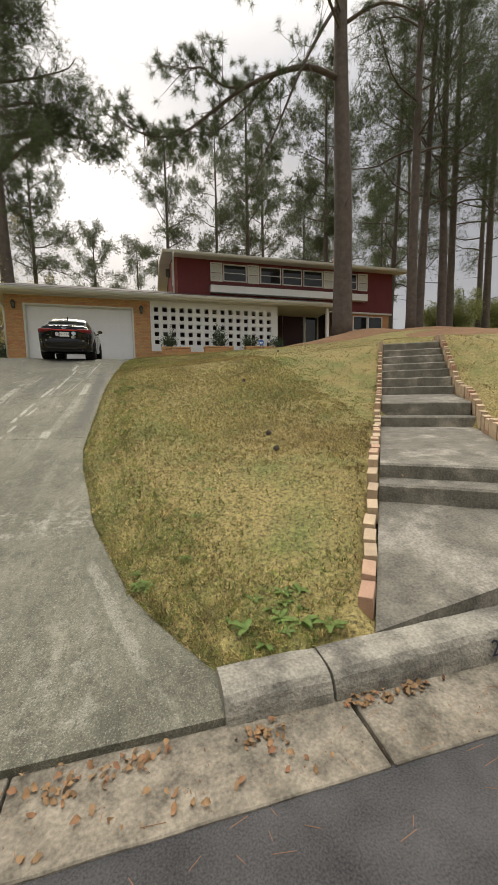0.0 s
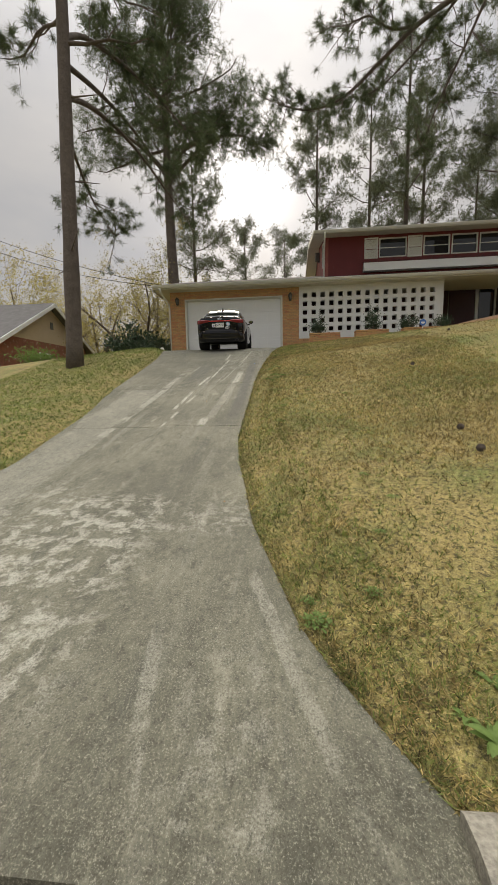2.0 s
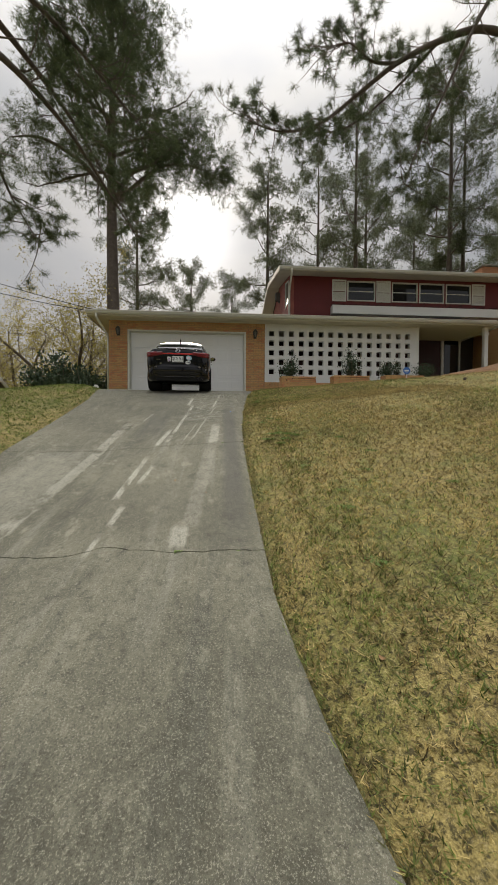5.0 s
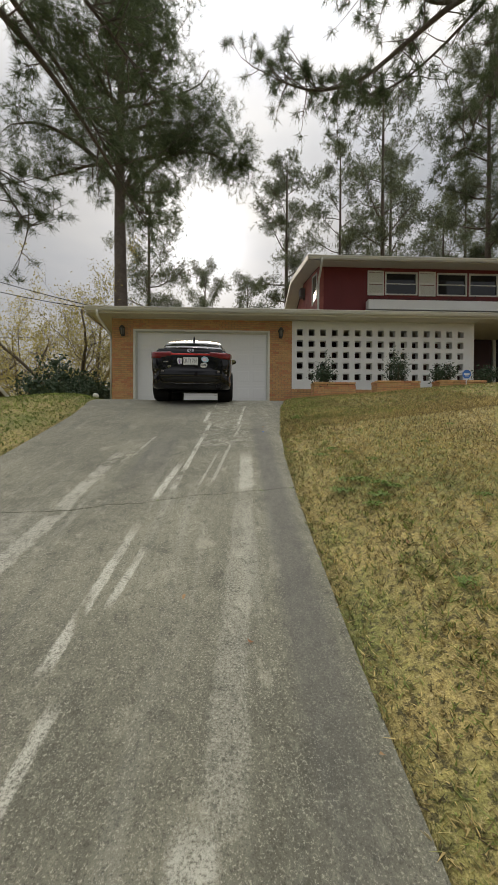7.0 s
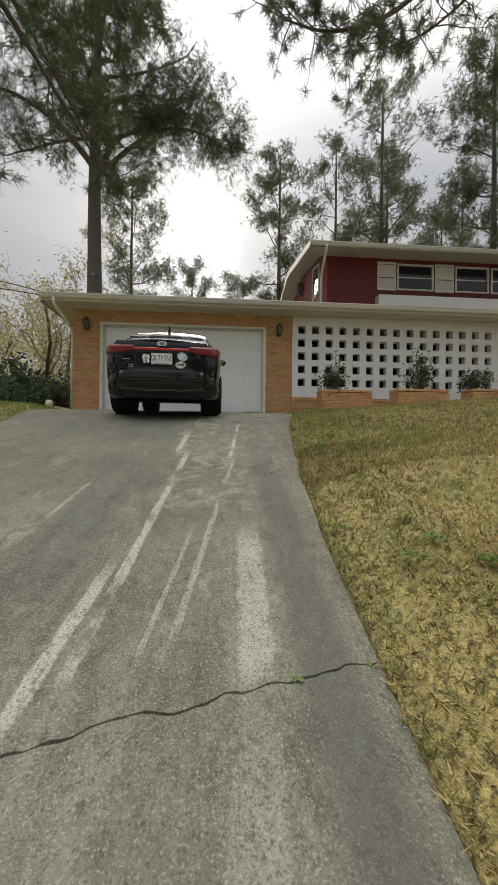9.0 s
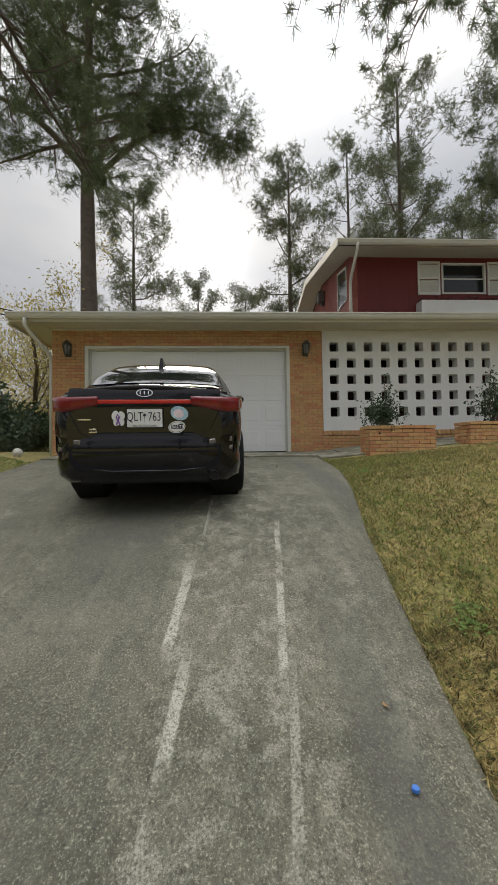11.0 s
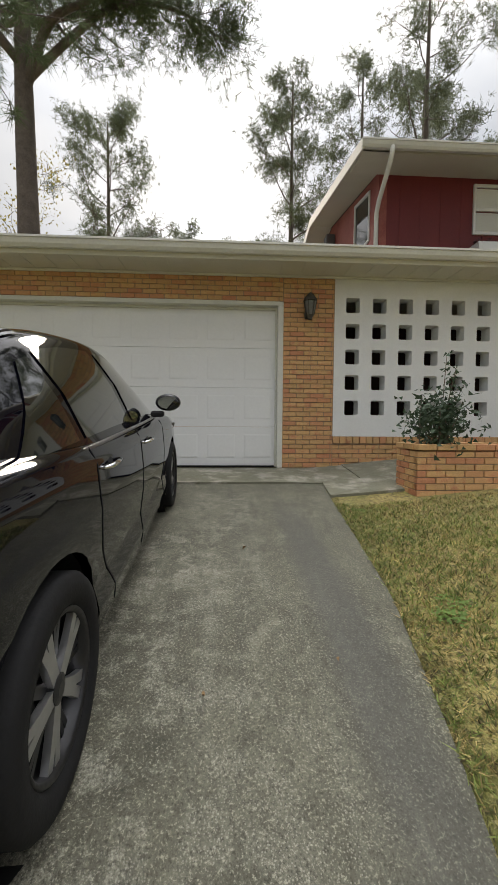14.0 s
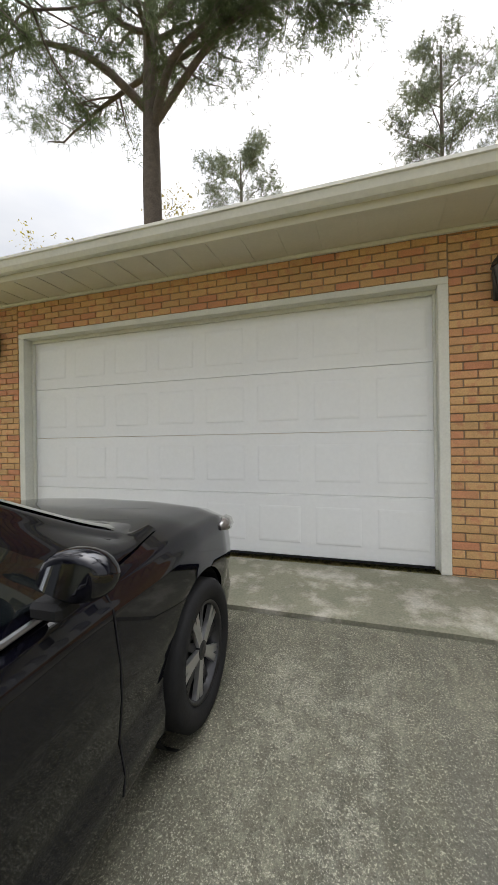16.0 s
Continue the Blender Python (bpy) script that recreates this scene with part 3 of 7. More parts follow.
def build_ground():
    """One sheet out to the horizon, lowered a little under the drive, the road and the house."""
    ys = [-900, -200, -60, -25, -12, -7.2, -7.0, 1.9, 2.58] + [2.6 + 0.2 * i for i in range(85)] + [19.7, 21, 24, 28, 34, 45, 70, 130, 300, 900]
    offs_r = [0.0, 0.015, 0.12, 0.3] + [0.5 + 0.22 * i for i in range(42)] + [10.2, 11.2, 12.5, 14.5, 17, 20, 26, 40, 80, 200, 900]
    bm = bmesh.new()
    rows = []
    for y in ys:
        xr, xl = lin(y, EDGE_R_Y, EDGE_R_X), lin(y, EDGE_L_Y, EDGE_L_X)
        row = []
        under = y > 2.59 and y < 19.6
        for d in offs_r[::-1]:
            row.append((xl - d, y, ground_z(xl - d, y) if d > 0.001 or not under else drive_z(y) - 0.10))
        for f in (0.2, 0.4, 0.6, 0.8):
            x = xl + (xr - xl) * f
            row.append((x, y, drive_z(min(y, 19.45)) - 0.12 if under else ground_z(x, y)))
        for d in offs_r:
            row.append((xr + d, y, ground_z(xr + d, y) if d > 0.001 or not under else drive_z(y) - 0.10))
        if -7.1 < y < 2.59:
            row = [(x, yy, -0.12) for x, yy, z in row]
        rows.append([bm.verts.new(p) for p in row])
    for r0, r1 in zip(rows, rows[1:]):
        for a, b, c, d in zip(r0, r0[1:], r1[1:], r1):
            bm.faces.new((a, b, c, d))
    ob = part("ground", bm, M["lawn"], smooth=True)
    return tagged(ob, "sloping dry lawn, straw-yellow turf with green patches", "ground", kind="structure")


def sheet(name, ys, left, right, zf, mat, nx=12, thick=0.1):
    """A slab whose edges follow two lines."""
    bm = bmesh.new()
    rows = []
    for y in ys:
        a, b = left(y), right(y)
        rows.append([bm.verts.new((a + (b - a) * i / nx, y, zf(a + (b - a) * i / nx, y))) for i in range(nx + 1)])
    fs = [bm.faces.new((a, b, c, d)) for r0, r1 in zip(rows, rows[1:]) for a, b, c, d in zip(r0, r0[1:], r1[1:], r1)]
    rim = [e for e in bm.edges if e.is_boundary]
    ext = bmesh.ops.extrude_edge_only(bm, edges=rim)
    bmesh.ops.translate(bm, vec=(0, 0, -thick), verts=[g for g in ext["geom"] if isinstance(g, bmesh.types.BMVert)])
    return part(name, bm, mat)


ground = build_ground()
DRIVE_JOINTS = ((2.47, 7.5555), (7.5645, 10.2955), (10.3045, 18.59))
drive = thing("driveway", "stained grey concrete driveway climbing to the garage", "driveway", kind="structure")


def joint_shift(x, y, side):
    """How far the two cracked joints wander from a straight line."""
    near = 0.0
    for j, wide, line in ((7.56, 0.5, lin(x, (-2.4, -1.95, -1.6, -1.2, -0.5), (-0.09, -0.07, 0.03, -0.02, -0.03))), (10.30, 1.2, lin(x, (-3.7, -2.6, -2.0, -1.4, -0.5), (-0.42, -0.39, -0.28, -0.12, 0.09)))):
        rough = 0.035 * noise.noise((x * 4, j, 0)) + 0.02 * noise.noise((x * 13, j, 2)) + 0.008 * noise.noise((x * 34, j, side))
        near += math.exp(-((y - j) / wide) ** 2) * line + math.exp(-((y - j) / 0.15) ** 2) * rough
    return near


for k, (j0, j1) in enumerate(DRIVE_JOINTS):
    n = int((j1 - j0) / 0.12)
    slab = sheet("slab", [j0 + (j1 - j0) * i / n for i in range(n + 1)], lambda y: lin(y, EDGE_L_Y, EDGE_L_X), lambda y: lin(y, EDGE_R_Y, EDGE_R_X),
                 lambda x, y: drive_z(y) + (0.012 * noise.noise((x * 1.5, y * 1.5, 7)) if y > 3 else 0), M["concrete"], nx=100)
    slab.parent = drive
    for v in slab.data.vertices:
        if v.co.y > 5.5:
            y = v.co.y + joint_shift(v.co.x, v.co.y, 5.0 + (v.co.y > (j0 + j1) / 2) - 0.5 * k)
            v.co.z += drive_z(y) - drive_z(v.co.y)
            v.co.y = y
apron = sheet("pavement_apron", [18.61, 18.9, 19.2, 19.44], lambda y: -4.95, lambda y: 1.0, lambda x, y: max(drive_z(y), ground_z(x, y) + 0.02), M["concrete_old"])
walkway = sheet("pavement_walk", [17.98, 18.2, 18.4, 18.6, 18.612, 19.0, 19.46], lambda y: lin(y, EDGE_R_Y, EDGE_R_X) if y < 18.605 else 1.0, lambda y: 1.27 if y < 18.1 else 7.6,
                lambda x, y: ground_z(x, y) + 0.03, M["concrete_old"], nx=16)
tagged(walkway, "mossy concrete path along the screen wall", "pavement", kind="structure")
tagged(apron, "mossy concrete strip before the garage door", "pavement", kind="structure")
road = part("road", box((-60, -7, -0.11), (60, 2.1, 0.0)), M["asphalt"])
tagged(road, "dark grey asphalt street with worn aggregate", "road", kind="structure")


def rough_box(lo, hi, cuts=(1, 1, 1), amp=0.006, bevel=0.0, seed=0.0, m=None):
    """A box with uneven faces and worn edges."""
    bm = box(lo, hi, bevel)
    bmesh.ops.subdivide_edges(bm, edges=[e for e in bm.edges if e.calc_length() > 0.2], cuts=cuts[0], use_grid_fill=True)
    for v in bm.verts:
        v.co += amp * noise.noise_vector(v.co * 5 + Vector((seed, seed, seed)))
    if m is not None:
        bm.transform(m)
    return bm


gutter = thing("gutter_pan", "pale stained concrete gutter strip along the kerb", "gutter", kind="structure")
for x0, x1 in ((-60, -6.0), (-5.99, -2.9), (-2.885, -0.1), (-0.085, 1.42), (1.44, 4.4), (4.415, 60)):
    part("slab", rough_box((x0, 2.09, -0.1), (x1, 2.475, 0.012), (7,), 0.006, 0.006, x0) if x1 - x0 < 5 else box((x0, 2.09, -0.1), (x1, 2.475, 0.012)), M["gutter"], gutter)

# kerb stones: a rolled concrete kerb broken by the drive
kerb = thing("kerb", "weathered concrete kerb with a pale worn top", "kerb", kind="structure")
KERB_PROFILE = [(2.44, -0.05), (2.455, 0.06), (2.475, 0.115), (2.50, 0.145), (2.545, 0.158), (2.60, 0.16), (2.68, 0.155), (2.70, 0.14), (2.70, -0.05)]


def kerb_stone(x0, x1, seed, drop0=0.0, drop1=0.0):
    n = max(2, int((x1 - x0) / 0.12))
    bm = bmesh.new()
    rings = []
    for i in range(n + 1):
        x = x0 + (x1 - x0) * i / n
        end = 1 - 0.07 * (max(0, 1 - i / 1.0) + max(0, 1 - (n - i) / 1.0))
        rise = 0.045 * smooth01(1.0, 3.5, x)
        rings.append([bm.verts.new(Vector((x, y, (z + rise) * (end if z > 0.08 else 1))) + 0.008 * noise.noise_vector(Vector((x * 4, y * 5, z * 5 + seed)))) for y, z in KERB_PROFILE])
    for r0, r1 in zip(rings, rings[1:]):
        for a, b, c, d in zip(r0, r0[1:], r1[1:], r1):
            bm.faces.new((a, b, c, d))
    bm.faces.new(rings[0])
    bm.faces.new(rings[-1][::-1])
    bmesh.ops.recalc_face_normals(bm, faces=bm.faces)
    return part("kerb_stone", bm, M["kerb"], kerb)


for i, (x0, x1) in enumerate(((0.80, 1.345), (1.36, 3.9), (3.915, 6.9), (6.915, 9.9), (9.915, 30), (-8.0, -4.75), (-30, -8.015))):
    kerb_stone(x0, x1, i * 3.1)

# ---- the garden stair ----
stair = thing("garden_stair", "old stained concrete garden stair with landings", "stair", kind="structure")
stair_m = Matrix(((STAIR_D.x, STAIR_N.x, 0, STAIR_A.x), (STAIR_D.y, STAIR_N.y, 0, STAIR_A.y), (0, 0, 1, 0), (0, 0, 0, 1)))
for i, (s0, ln, z0, z1) in enumerate(TREADS):
    bm = bmesh.new()
    lo = (TREADS[i - 1][3] if i else z0) - 0.25
    add_prism(bm, [(s0, lo), (s0 + ln + 0.02, lo), (s0 + ln + 0.02, z1 - 0.002), (s0 + 0.02, z0), (s0, z0 - 0.02)], "y", 0.0, STAIR_W)
    bmesh.ops.subdivide_edges(bm, edges=[e for e in bm.edges if e.calc_length() > 1.0], cuts=7, use_grid_fill=True)
    for v in bm.verts:
        v.co.z += 0.006 * noise.noise(v.co * 4)
        v.co.x += 0.006 * noise.noise(v.co * 4 + Vector((9, 9, 9)))
    bm.transform(stair_m)
    for v in bm.verts:
        if v.co.y < 2.695:
            k = (2.695 - v.co.y) / STAIR_D.y
            v.co.x, v.co.y, v.co.z = v.co.x + STAIR_D.x * k, 2.695, v.co.z + 0.26 * k * (v.co.z > 0.0)
    bmesh.ops.recalc_face_normals(bm, faces=bm.faces)
    part("tread" if ln < 0.6 else "landing", bm, M["stair"], stair)

# bricks set on edge along both sides of the stair
edging = thing("brick_edging", "row of loose buff bricks edging the stair", "edging", kind="structure")
brick_me = mesh_of("edging_brick", box((-0.1, -0.046, -0.12), (0.1, 0.046, 0.035), 0.004), M["edge_brick"])
rnd = random.Random(5)
for w, s_end, up in ((-0.06, 10.4, 0.03), (STAIR_W + 0.06, 10.2, 0.14)):
    s = 0.28 if w < 0 else 1.6
    while s < s_end:
        p = STAIR_A + STAIR_D * s + STAIR_N * (w + rnd.uniform(-0.012, 0.012))
        zz = soft_lin(s, RUN_S, RUN_Z, 0.35) + up + rnd.uniform(-0.015, 0.015) + 0.03 * smooth01(1, 3, s)
        ob = new("brick", brick_me)
        ob.parent = edging
        slope = math.degrees(math.atan2(stair_z(s + 0.3) - stair_z(s - 0.3), 0.6))
        ob.matrix_basis = pose(p.x, p.y, zz, 0, 0, 0) @ stair_m.to_3x3().to_4x4() @ pose(0, 0, 0, rnd.uniform(-3, 3), -slope * 0.35, rnd.uniform(-4, 4))
        if w > 0:
            low = new("brick", brick_me)
            low.parent = edging
            low.matrix_basis = pose(0, 0, -0.1, 0, 0, 0) @ ob.matrix_basis
        s += 0.205
# ---- the house ----
WALL_Y, W2_Y = 19.45, 21.3
SOFFIT_Z = 6.11
COURSE, STRETCH = 0.0677, 0.2035
MODULES = {}


def brick_mesh(length, height=COURSE - 0.010, deep=0.05):
    key = (round(length, 3), round(height, 3))
    if key not in MODULES:
        MODULES[key] = mesh_of("brick", box((0, -0.012, 0), (length - 0.011, deep, height), 0.003), M["brick"])
    return MODULES[key]


def lay_bricks(wall, x0, x1, z0, z1, y, along=0.0, turn=0, seed=0, first=0.0):
    """Courses of stretchers on a face; turn rotates the face about its start corner."""
    r = random.Random(seed)
    rows = int(round((z1 - z0) / COURSE))
    base = pose(x0, y, z0, 0, 0, turn)
    for k in range(rows):
        x = -STRETCH / 2 if k % 2 else 0.0
        while x < (x1 - x0) - 0.02:
            a, b = max(x, 0.0), min(x + STRETCH, x1 - x0)
            if b - a > 0.03:
                ob = new("brick", brick_mesh(b - a))
                ob.parent = wall
                ob.matrix_basis = wall.matrix_basis.inverted() @ base @ pose(a, r.uniform(-0.0015, 0.0015), k * COURSE)
            x += STRETCH


def brick_wall(name, lo, hi, label, seed=0):
    """A mortar core; its face of single bricks is laid at the end."""
    ob = part(name, box((lo[0], lo[1] + 0.004, lo[2]), hi), M["mortar"])
    tagged(ob, label, "wall", kind="structure")
    LATER.append((ob, lo[0], hi[0], lo[2], hi[2], lo[1] + 0.002, seed))
    return ob


LATER = []
brick_wall("wall_garage_left", (-5.12, 19.45, 3.22), (-4.425, 19.7, SOFFIT_Z), "buff brick pier beside the garage door", 1)
brick_wall("wall_garage_right", (0.115, 19.45, 3.30), (0.86, 19.7, SOFFIT_Z), "buff brick pier beside the garage door", 2)
brick_wall("wall_garage_top", (-4.425, 19.452, 5.755), (0.115, 19.7, SOFFIT_Z), "brick band over the garage door", 3)
brick_wall("wall_lattice_base", (0.86, 19.47, 3.30), (7.13, 19.7, 3.715), "low buff brick base under the white screen", 4)
wall_side = part("wall_garage_side", box((-5.12, 19.704, 3.0), (-4.9, 27.4, SOFFIT_Z)), M["brick"])
tagged(wall_side, "buff brick side wall of the garage", "wall", kind="structure")
part("wall_garage_back", box((-4.9, 27.2, 3.0), (15.0, 27.4, SOFFIT_Z)), M["brick"])
tagged(bpy.data.objects["wall_garage_back"], "plain brick wall closing the house", "wall", kind="structure")
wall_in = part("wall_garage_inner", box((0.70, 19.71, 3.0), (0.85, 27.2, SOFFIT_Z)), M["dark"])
tagged(wall_in, "partition behind the screen wall, its shade put into the colour", "wall", kind="structure")

# rowlock cap of the low wall
cap = thing("rowlock_cap", "cap of upright buff bricks on the low wall", "trim", kind="structure")
for i in range(62):
    ob = new("brick", brick_mesh(0.1005, 0.1))
    ob.parent = cap
    ob.matrix_basis = pose(0.865 + 0.1008 * i, 19.455, 3.718)

# garage door: four sections of eight raised panels each, in a painted frame
door = thing("door_garage", "white raised-panel sectional garage door, closed", "garage door", kind="structure")
DX0, DX1, DZ0, DZ1 = -4.35, 0.04, 3.372, 5.68
sec = (DZ1 - DZ0) / 4
for k in range(4):
    z0 = DZ0 + k * sec
    s_ob = part("door_section", box((DX0, 19.59, z0 + 0.0015), (DX1, 19.63, z0 + sec - 0.0015), 0.003), M["door_white"], door)
    ph = (DX1 - DX0) / 8
    for i in range(8):
        x = DX0 + i * ph
        bm = bmesh.new()
        a, b, c, d = x + 0.07, x + ph - 0.07, z0 + 0.12, z0 + sec - 0.11
        # a sunk groove round a raised field
        o = [bm.verts.new(p) for p in ((a, 19.588, c), (b, 19.588, c), (b, 19.588, d), (a, 19.588, d))]
        q = [bm.verts.new(p) for p in ((a + 0.008, 19.5862, c + 0.008), (b - 0.008, 19.5862, c + 0.008), (b - 0.008, 19.5862, d - 0.008), (a + 0.008, 19.5862, d - 0.008))]
        w = [bm.verts.new(p) for p in ((a + 0.024, 19.585, c + 0.022), (b - 0.024, 19.585, c + 0.022), (b - 0.024, 19.585, d - 0.022), (a + 0.024, 19.585, d - 0.022))]
        for r0, r1 in ((o, q), (q, w)):
            for j in range(4):
                bm.faces.new((r0[j], r0[(j + 1) % 4], r1[(j + 1) % 4], r1[j]))
        bm.faces.new(w)
        bmesh.ops.recalc_face_normals(bm, faces=bm.faces)
        part("panel", bm, M["door_white"], s_ob)
part("seal", box((DX0, 19.58, DZ0 - 0.018), (DX1, 19.62, DZ0 + 0.002)), M["rubber"], door, "black rubber bottom seal")
trim = thing("trim_garage", "aged off-white wooden frame round the garage door", "trim", kind="structure")
part("jamb", box((-4.425, 19.44, 3.355), (-4.345, 19.66, 5.69), 0.005), M["trim"], trim)
part("jamb", box((0.035, 19.44, 3.355), (0.115, 19.66, 5.69), 0.005), M["trim"], trim)
part("head", box((-4.425, 19.44, 5.69), (0.115, 19.66, 5.75), 0.005), M["trim"], trim)
part("stop", box((-4.345, 19.55, 5.655), (0.035, 19.585, 5.69), 0.003), M["trim"], trim)
part("stop", box((-4.345, 19.55, 3.36), (-4.315, 19.585, 5.655), 0.003), M["trim"], trim)
part("stop", box((0.012, 19.55, 3.36), (0.035, 19.585, 5.655), 0.003), M["trim"], trim)

# white pierced screen wall
HOLE_X, HOLE_Z, PX, PZ, HW, HH = 1.03, 4.135, 0.3945, 0.37, 0.205, 0.215
LX0, LX1, LZ0, LZ1 = 0.862, 7.13, 3.82, SOFFIT_Z
screen = thing("wall_screen", "white pierced concrete screen wall with square openings", "wall", kind="structure")


def rounded(a, b, c, d, r=0.025, n=3):
    pts = []
    for cx, cz, t0 in ((b - r, d - r, 0), (a + r, d - r, 90), (a + r, c + r, 180), (b - r, c + r, 270)):
        pts += [(cx + r * math.cos(radians(t0 + 90 * i / n)), cz + r * math.sin(radians(t0 + 90 * i / n))) for i in range(n + 1)]
    return pts


def screen_block(x0, x1, z0, z1, hole):
    """A block of the screen with a rounded opening through it."""
    bm = bmesh.new()
    y0, y1 = 19.46, 19.66
    if hole is None:
        add_box(bm, (x0, y0, z0), (x1, y1, z1))
        return bm
    a, b, c, d = hole
    inner = rounded(a, b, c, d)
    cx, cz = (a + b) / 2, (c + d) / 2

    def edge_pt(p):
        dx, dz = p[0] - cx, p[1] - cz
        f = min(((x1 if dx > 0 else x0) - cx) / dx if abs(dx) > 1e-9 else 9e9, ((z1 if dz > 0 else z0) - cz) / dz if abs(dz) > 1e-9 else 9e9)
        return (cx + dx * f, cz + dz * f)
    ring, corners = [], [(x1, z1), (x0, z1), (x0, z0), (x1, z0)]
    n = len(inner)
    outer = [edge_pt(p) for p in inner]
    per = n // 4
    for k in range(4):
        for j in range(per):
            outer[k * per + j] = corners[k] if j in (1, 2) else outer[k * per + j]
    for y, flip in ((y0, False), (y1, True)):
        vi = [bm.verts.new((p[0], y, p[1])) for p in inner]
        vo = [bm.verts.new((p[0], y, p[1])) for p in outer]
        ring.append(vi)
        for i in range(n):
            f = (vi[i], vi[(i + 1) % n], vo[(i + 1) % n], vo[i])
            bm.faces.new(f if not flip else f[::-1])
    for i in range(n):
        bm.faces.new((ring[0][i], ring[1][i], ring[1][(i + 1) % n], ring[0][(i + 1) % n]))
    bmesh.ops.remove_doubles(bm, verts=bm.verts, dist=1e-5)
    bmesh.ops.recalc_face_normals(bm, faces=bm.faces)
    return bm


GX, GZ = (PX - HW) / 2, (PZ - HH) / 2
block_me = mesh_of("block", screen_block(0, PX, 0, PZ, (GX, GX + HW, GZ, GZ + HH)), M["white_paint"])
for i in range(15):
    for k in range(5):
        ob = new("block", block_me)
        ob.parent = screen
        ob.matrix_basis = pose(HOLE_X - GX + i * PX, 0, HOLE_Z - GZ + k * PZ)
SX0, SX1, SZ0, SZ1 = HOLE_X - GX, HOLE_X - GX + 15 * PX, HOLE_Z - GZ, HOLE_Z - GZ + 5 * PZ
for lo, hi in (((LX0, LZ0), (SX0, LZ1)), ((SX1, LZ0), (LX1, LZ1)), ((SX0, LZ0), (SX1, SZ0)), ((SX0, SZ1), (SX1, LZ1))):
    part("border", box((lo[0], 19.461, lo[1]), (hi[0], 19.66, hi[1])), M["white_paint"], screen)

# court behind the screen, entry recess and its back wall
# the two back walls carry their shade in their colour
for nm, lo, hi, mt, lb in (("wall_court", (0.86, 21.9, 3.0), (8.3, 22.05, 6.8), "red_in_shade", "red wall behind the screen, coloured dark for its shade"),
                           ("wall_entry", (8.3, 22.4, 3.6), (11.5, 22.55, 6.8), "dark", "entry wall, coloured dark for the shade in the recess"),
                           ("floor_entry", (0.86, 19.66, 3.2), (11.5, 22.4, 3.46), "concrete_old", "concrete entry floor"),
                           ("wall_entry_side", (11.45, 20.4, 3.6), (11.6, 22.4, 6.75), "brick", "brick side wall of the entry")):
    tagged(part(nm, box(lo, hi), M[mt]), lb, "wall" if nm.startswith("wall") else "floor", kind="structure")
front = thing("door_entry", "dark red front door, closed, in the shaded entry", "door", kind="structure")
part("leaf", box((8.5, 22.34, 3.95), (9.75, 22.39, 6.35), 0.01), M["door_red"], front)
part("jamb", box((9.78, 22.3, 3.95), (9.92, 22.39, 6.4), 0.006), M["white_paint"], front)
part("jamb", box((8.36, 22.3, 3.95), (8.48, 22.39, 6.4), 0.006), M["trim"], front)
part("sidelight", box((9.95, 22.33, 4.2), (10.65, 22.37, 6.4), 0.004), M["window_glass"], front, "dark glass sidelight")
part("jamb", box((10.67, 22.3, 3.95), (10.75, 22.39, 6.4), 0.006), M["trim"], front)
post = part("post", box((9.72, 19.2, 3.9), (9.88, 19.36, SOFFIT_Z), 0.008), M["white_paint"])
tagged(post, "white square wooden porch post", "post", kind="structure")

# low roof over garage, screen and entry
EAVE_Y, EAVE_Z = 18.9, 6.27
EAVE_X0, EAVE_X1 = -5.75, 10.1
roof1 = thing("roof_low", "low dark shingle roof with a white gutter", "roof", kind="structure")
part("deck", prism([(EAVE_Y - 0.02, EAVE_Z), (23.6, 7.68), (27.9, 6.42), (27.9, 6.32), (23.6, 7.56), (EAVE_Y, EAVE_Z - 0.05)], "x", EAVE_X0, 2.2), M["shingle"], roof1)
part("deck", prism([(EAVE_Y - 0.02, EAVE_Z), (21.3, 6.99), (21.3, 6.89), (EAVE_Y, EAVE_Z - 0.05)], "x", 2.2, EAVE_X1), M["shingle"], roof1)
for k in range(7):
    y0 = EAVE_Y + 0.28 * k
    z0 = EAVE_Z + 0.30 * (y0 - EAVE_Y)
    part("shingle_course", prism([(y0, z0 + 0.001), (y0 + 0.27, z0 + 0.083), (y0 + 0.27, z0 + 0.087), (y0, z0 + 0.012)], "x", EAVE_X0 - 0.02, EAVE_X1 + 0.02), M["shingle"], roof1)
soffit = thing("ceiling_soffit", "cream boarded soffit under the eaves", "soffit", kind="structure")
part("board_field", box((EAVE_X0, 18.96, SOFFIT_Z), (EAVE_X1, 21.45, SOFFIT_Z + 0.03)), M["soffit"], soffit)
for i in range(52):
    x = EAVE_X0 + 0.3048 * i
    part("batten", box((x - 0.006, 18.962, SOFFIT_Z - 0.007), (x + 0.006, 19.455, SOFFIT_Z + 0.002)), M["soffit"], soffit)
tagged(part("trim_moulding", box((-5.1, 19.40, SOFFIT_Z - 0.03), (7.13, 19.436, SOFFIT_Z - 0.001), 0.004), M["trim"]), "thin cream moulding under the soffit", "trim", kind="structure")
part("fascia", box((EAVE_X0, 18.925, 6.10), (EAVE_X1, 18.958, EAVE_Z - 0.02), 0.003), M["soffit"], roof1)
part("fascia", box((EAVE_X1, 18.93, 6.05), (EAVE_X1 + 0.03, 21.4, 6.3), 0.003), M["trim"], roof1)
part("fascia", prism([(18.93, 6.05), (18.93, 6.25), (23.6, 7.66), (27.9, 6.40), (27.9, 6.05)], "x", EAVE_X0 - 0.03, EAVE_X0), M["trim"], roof1)
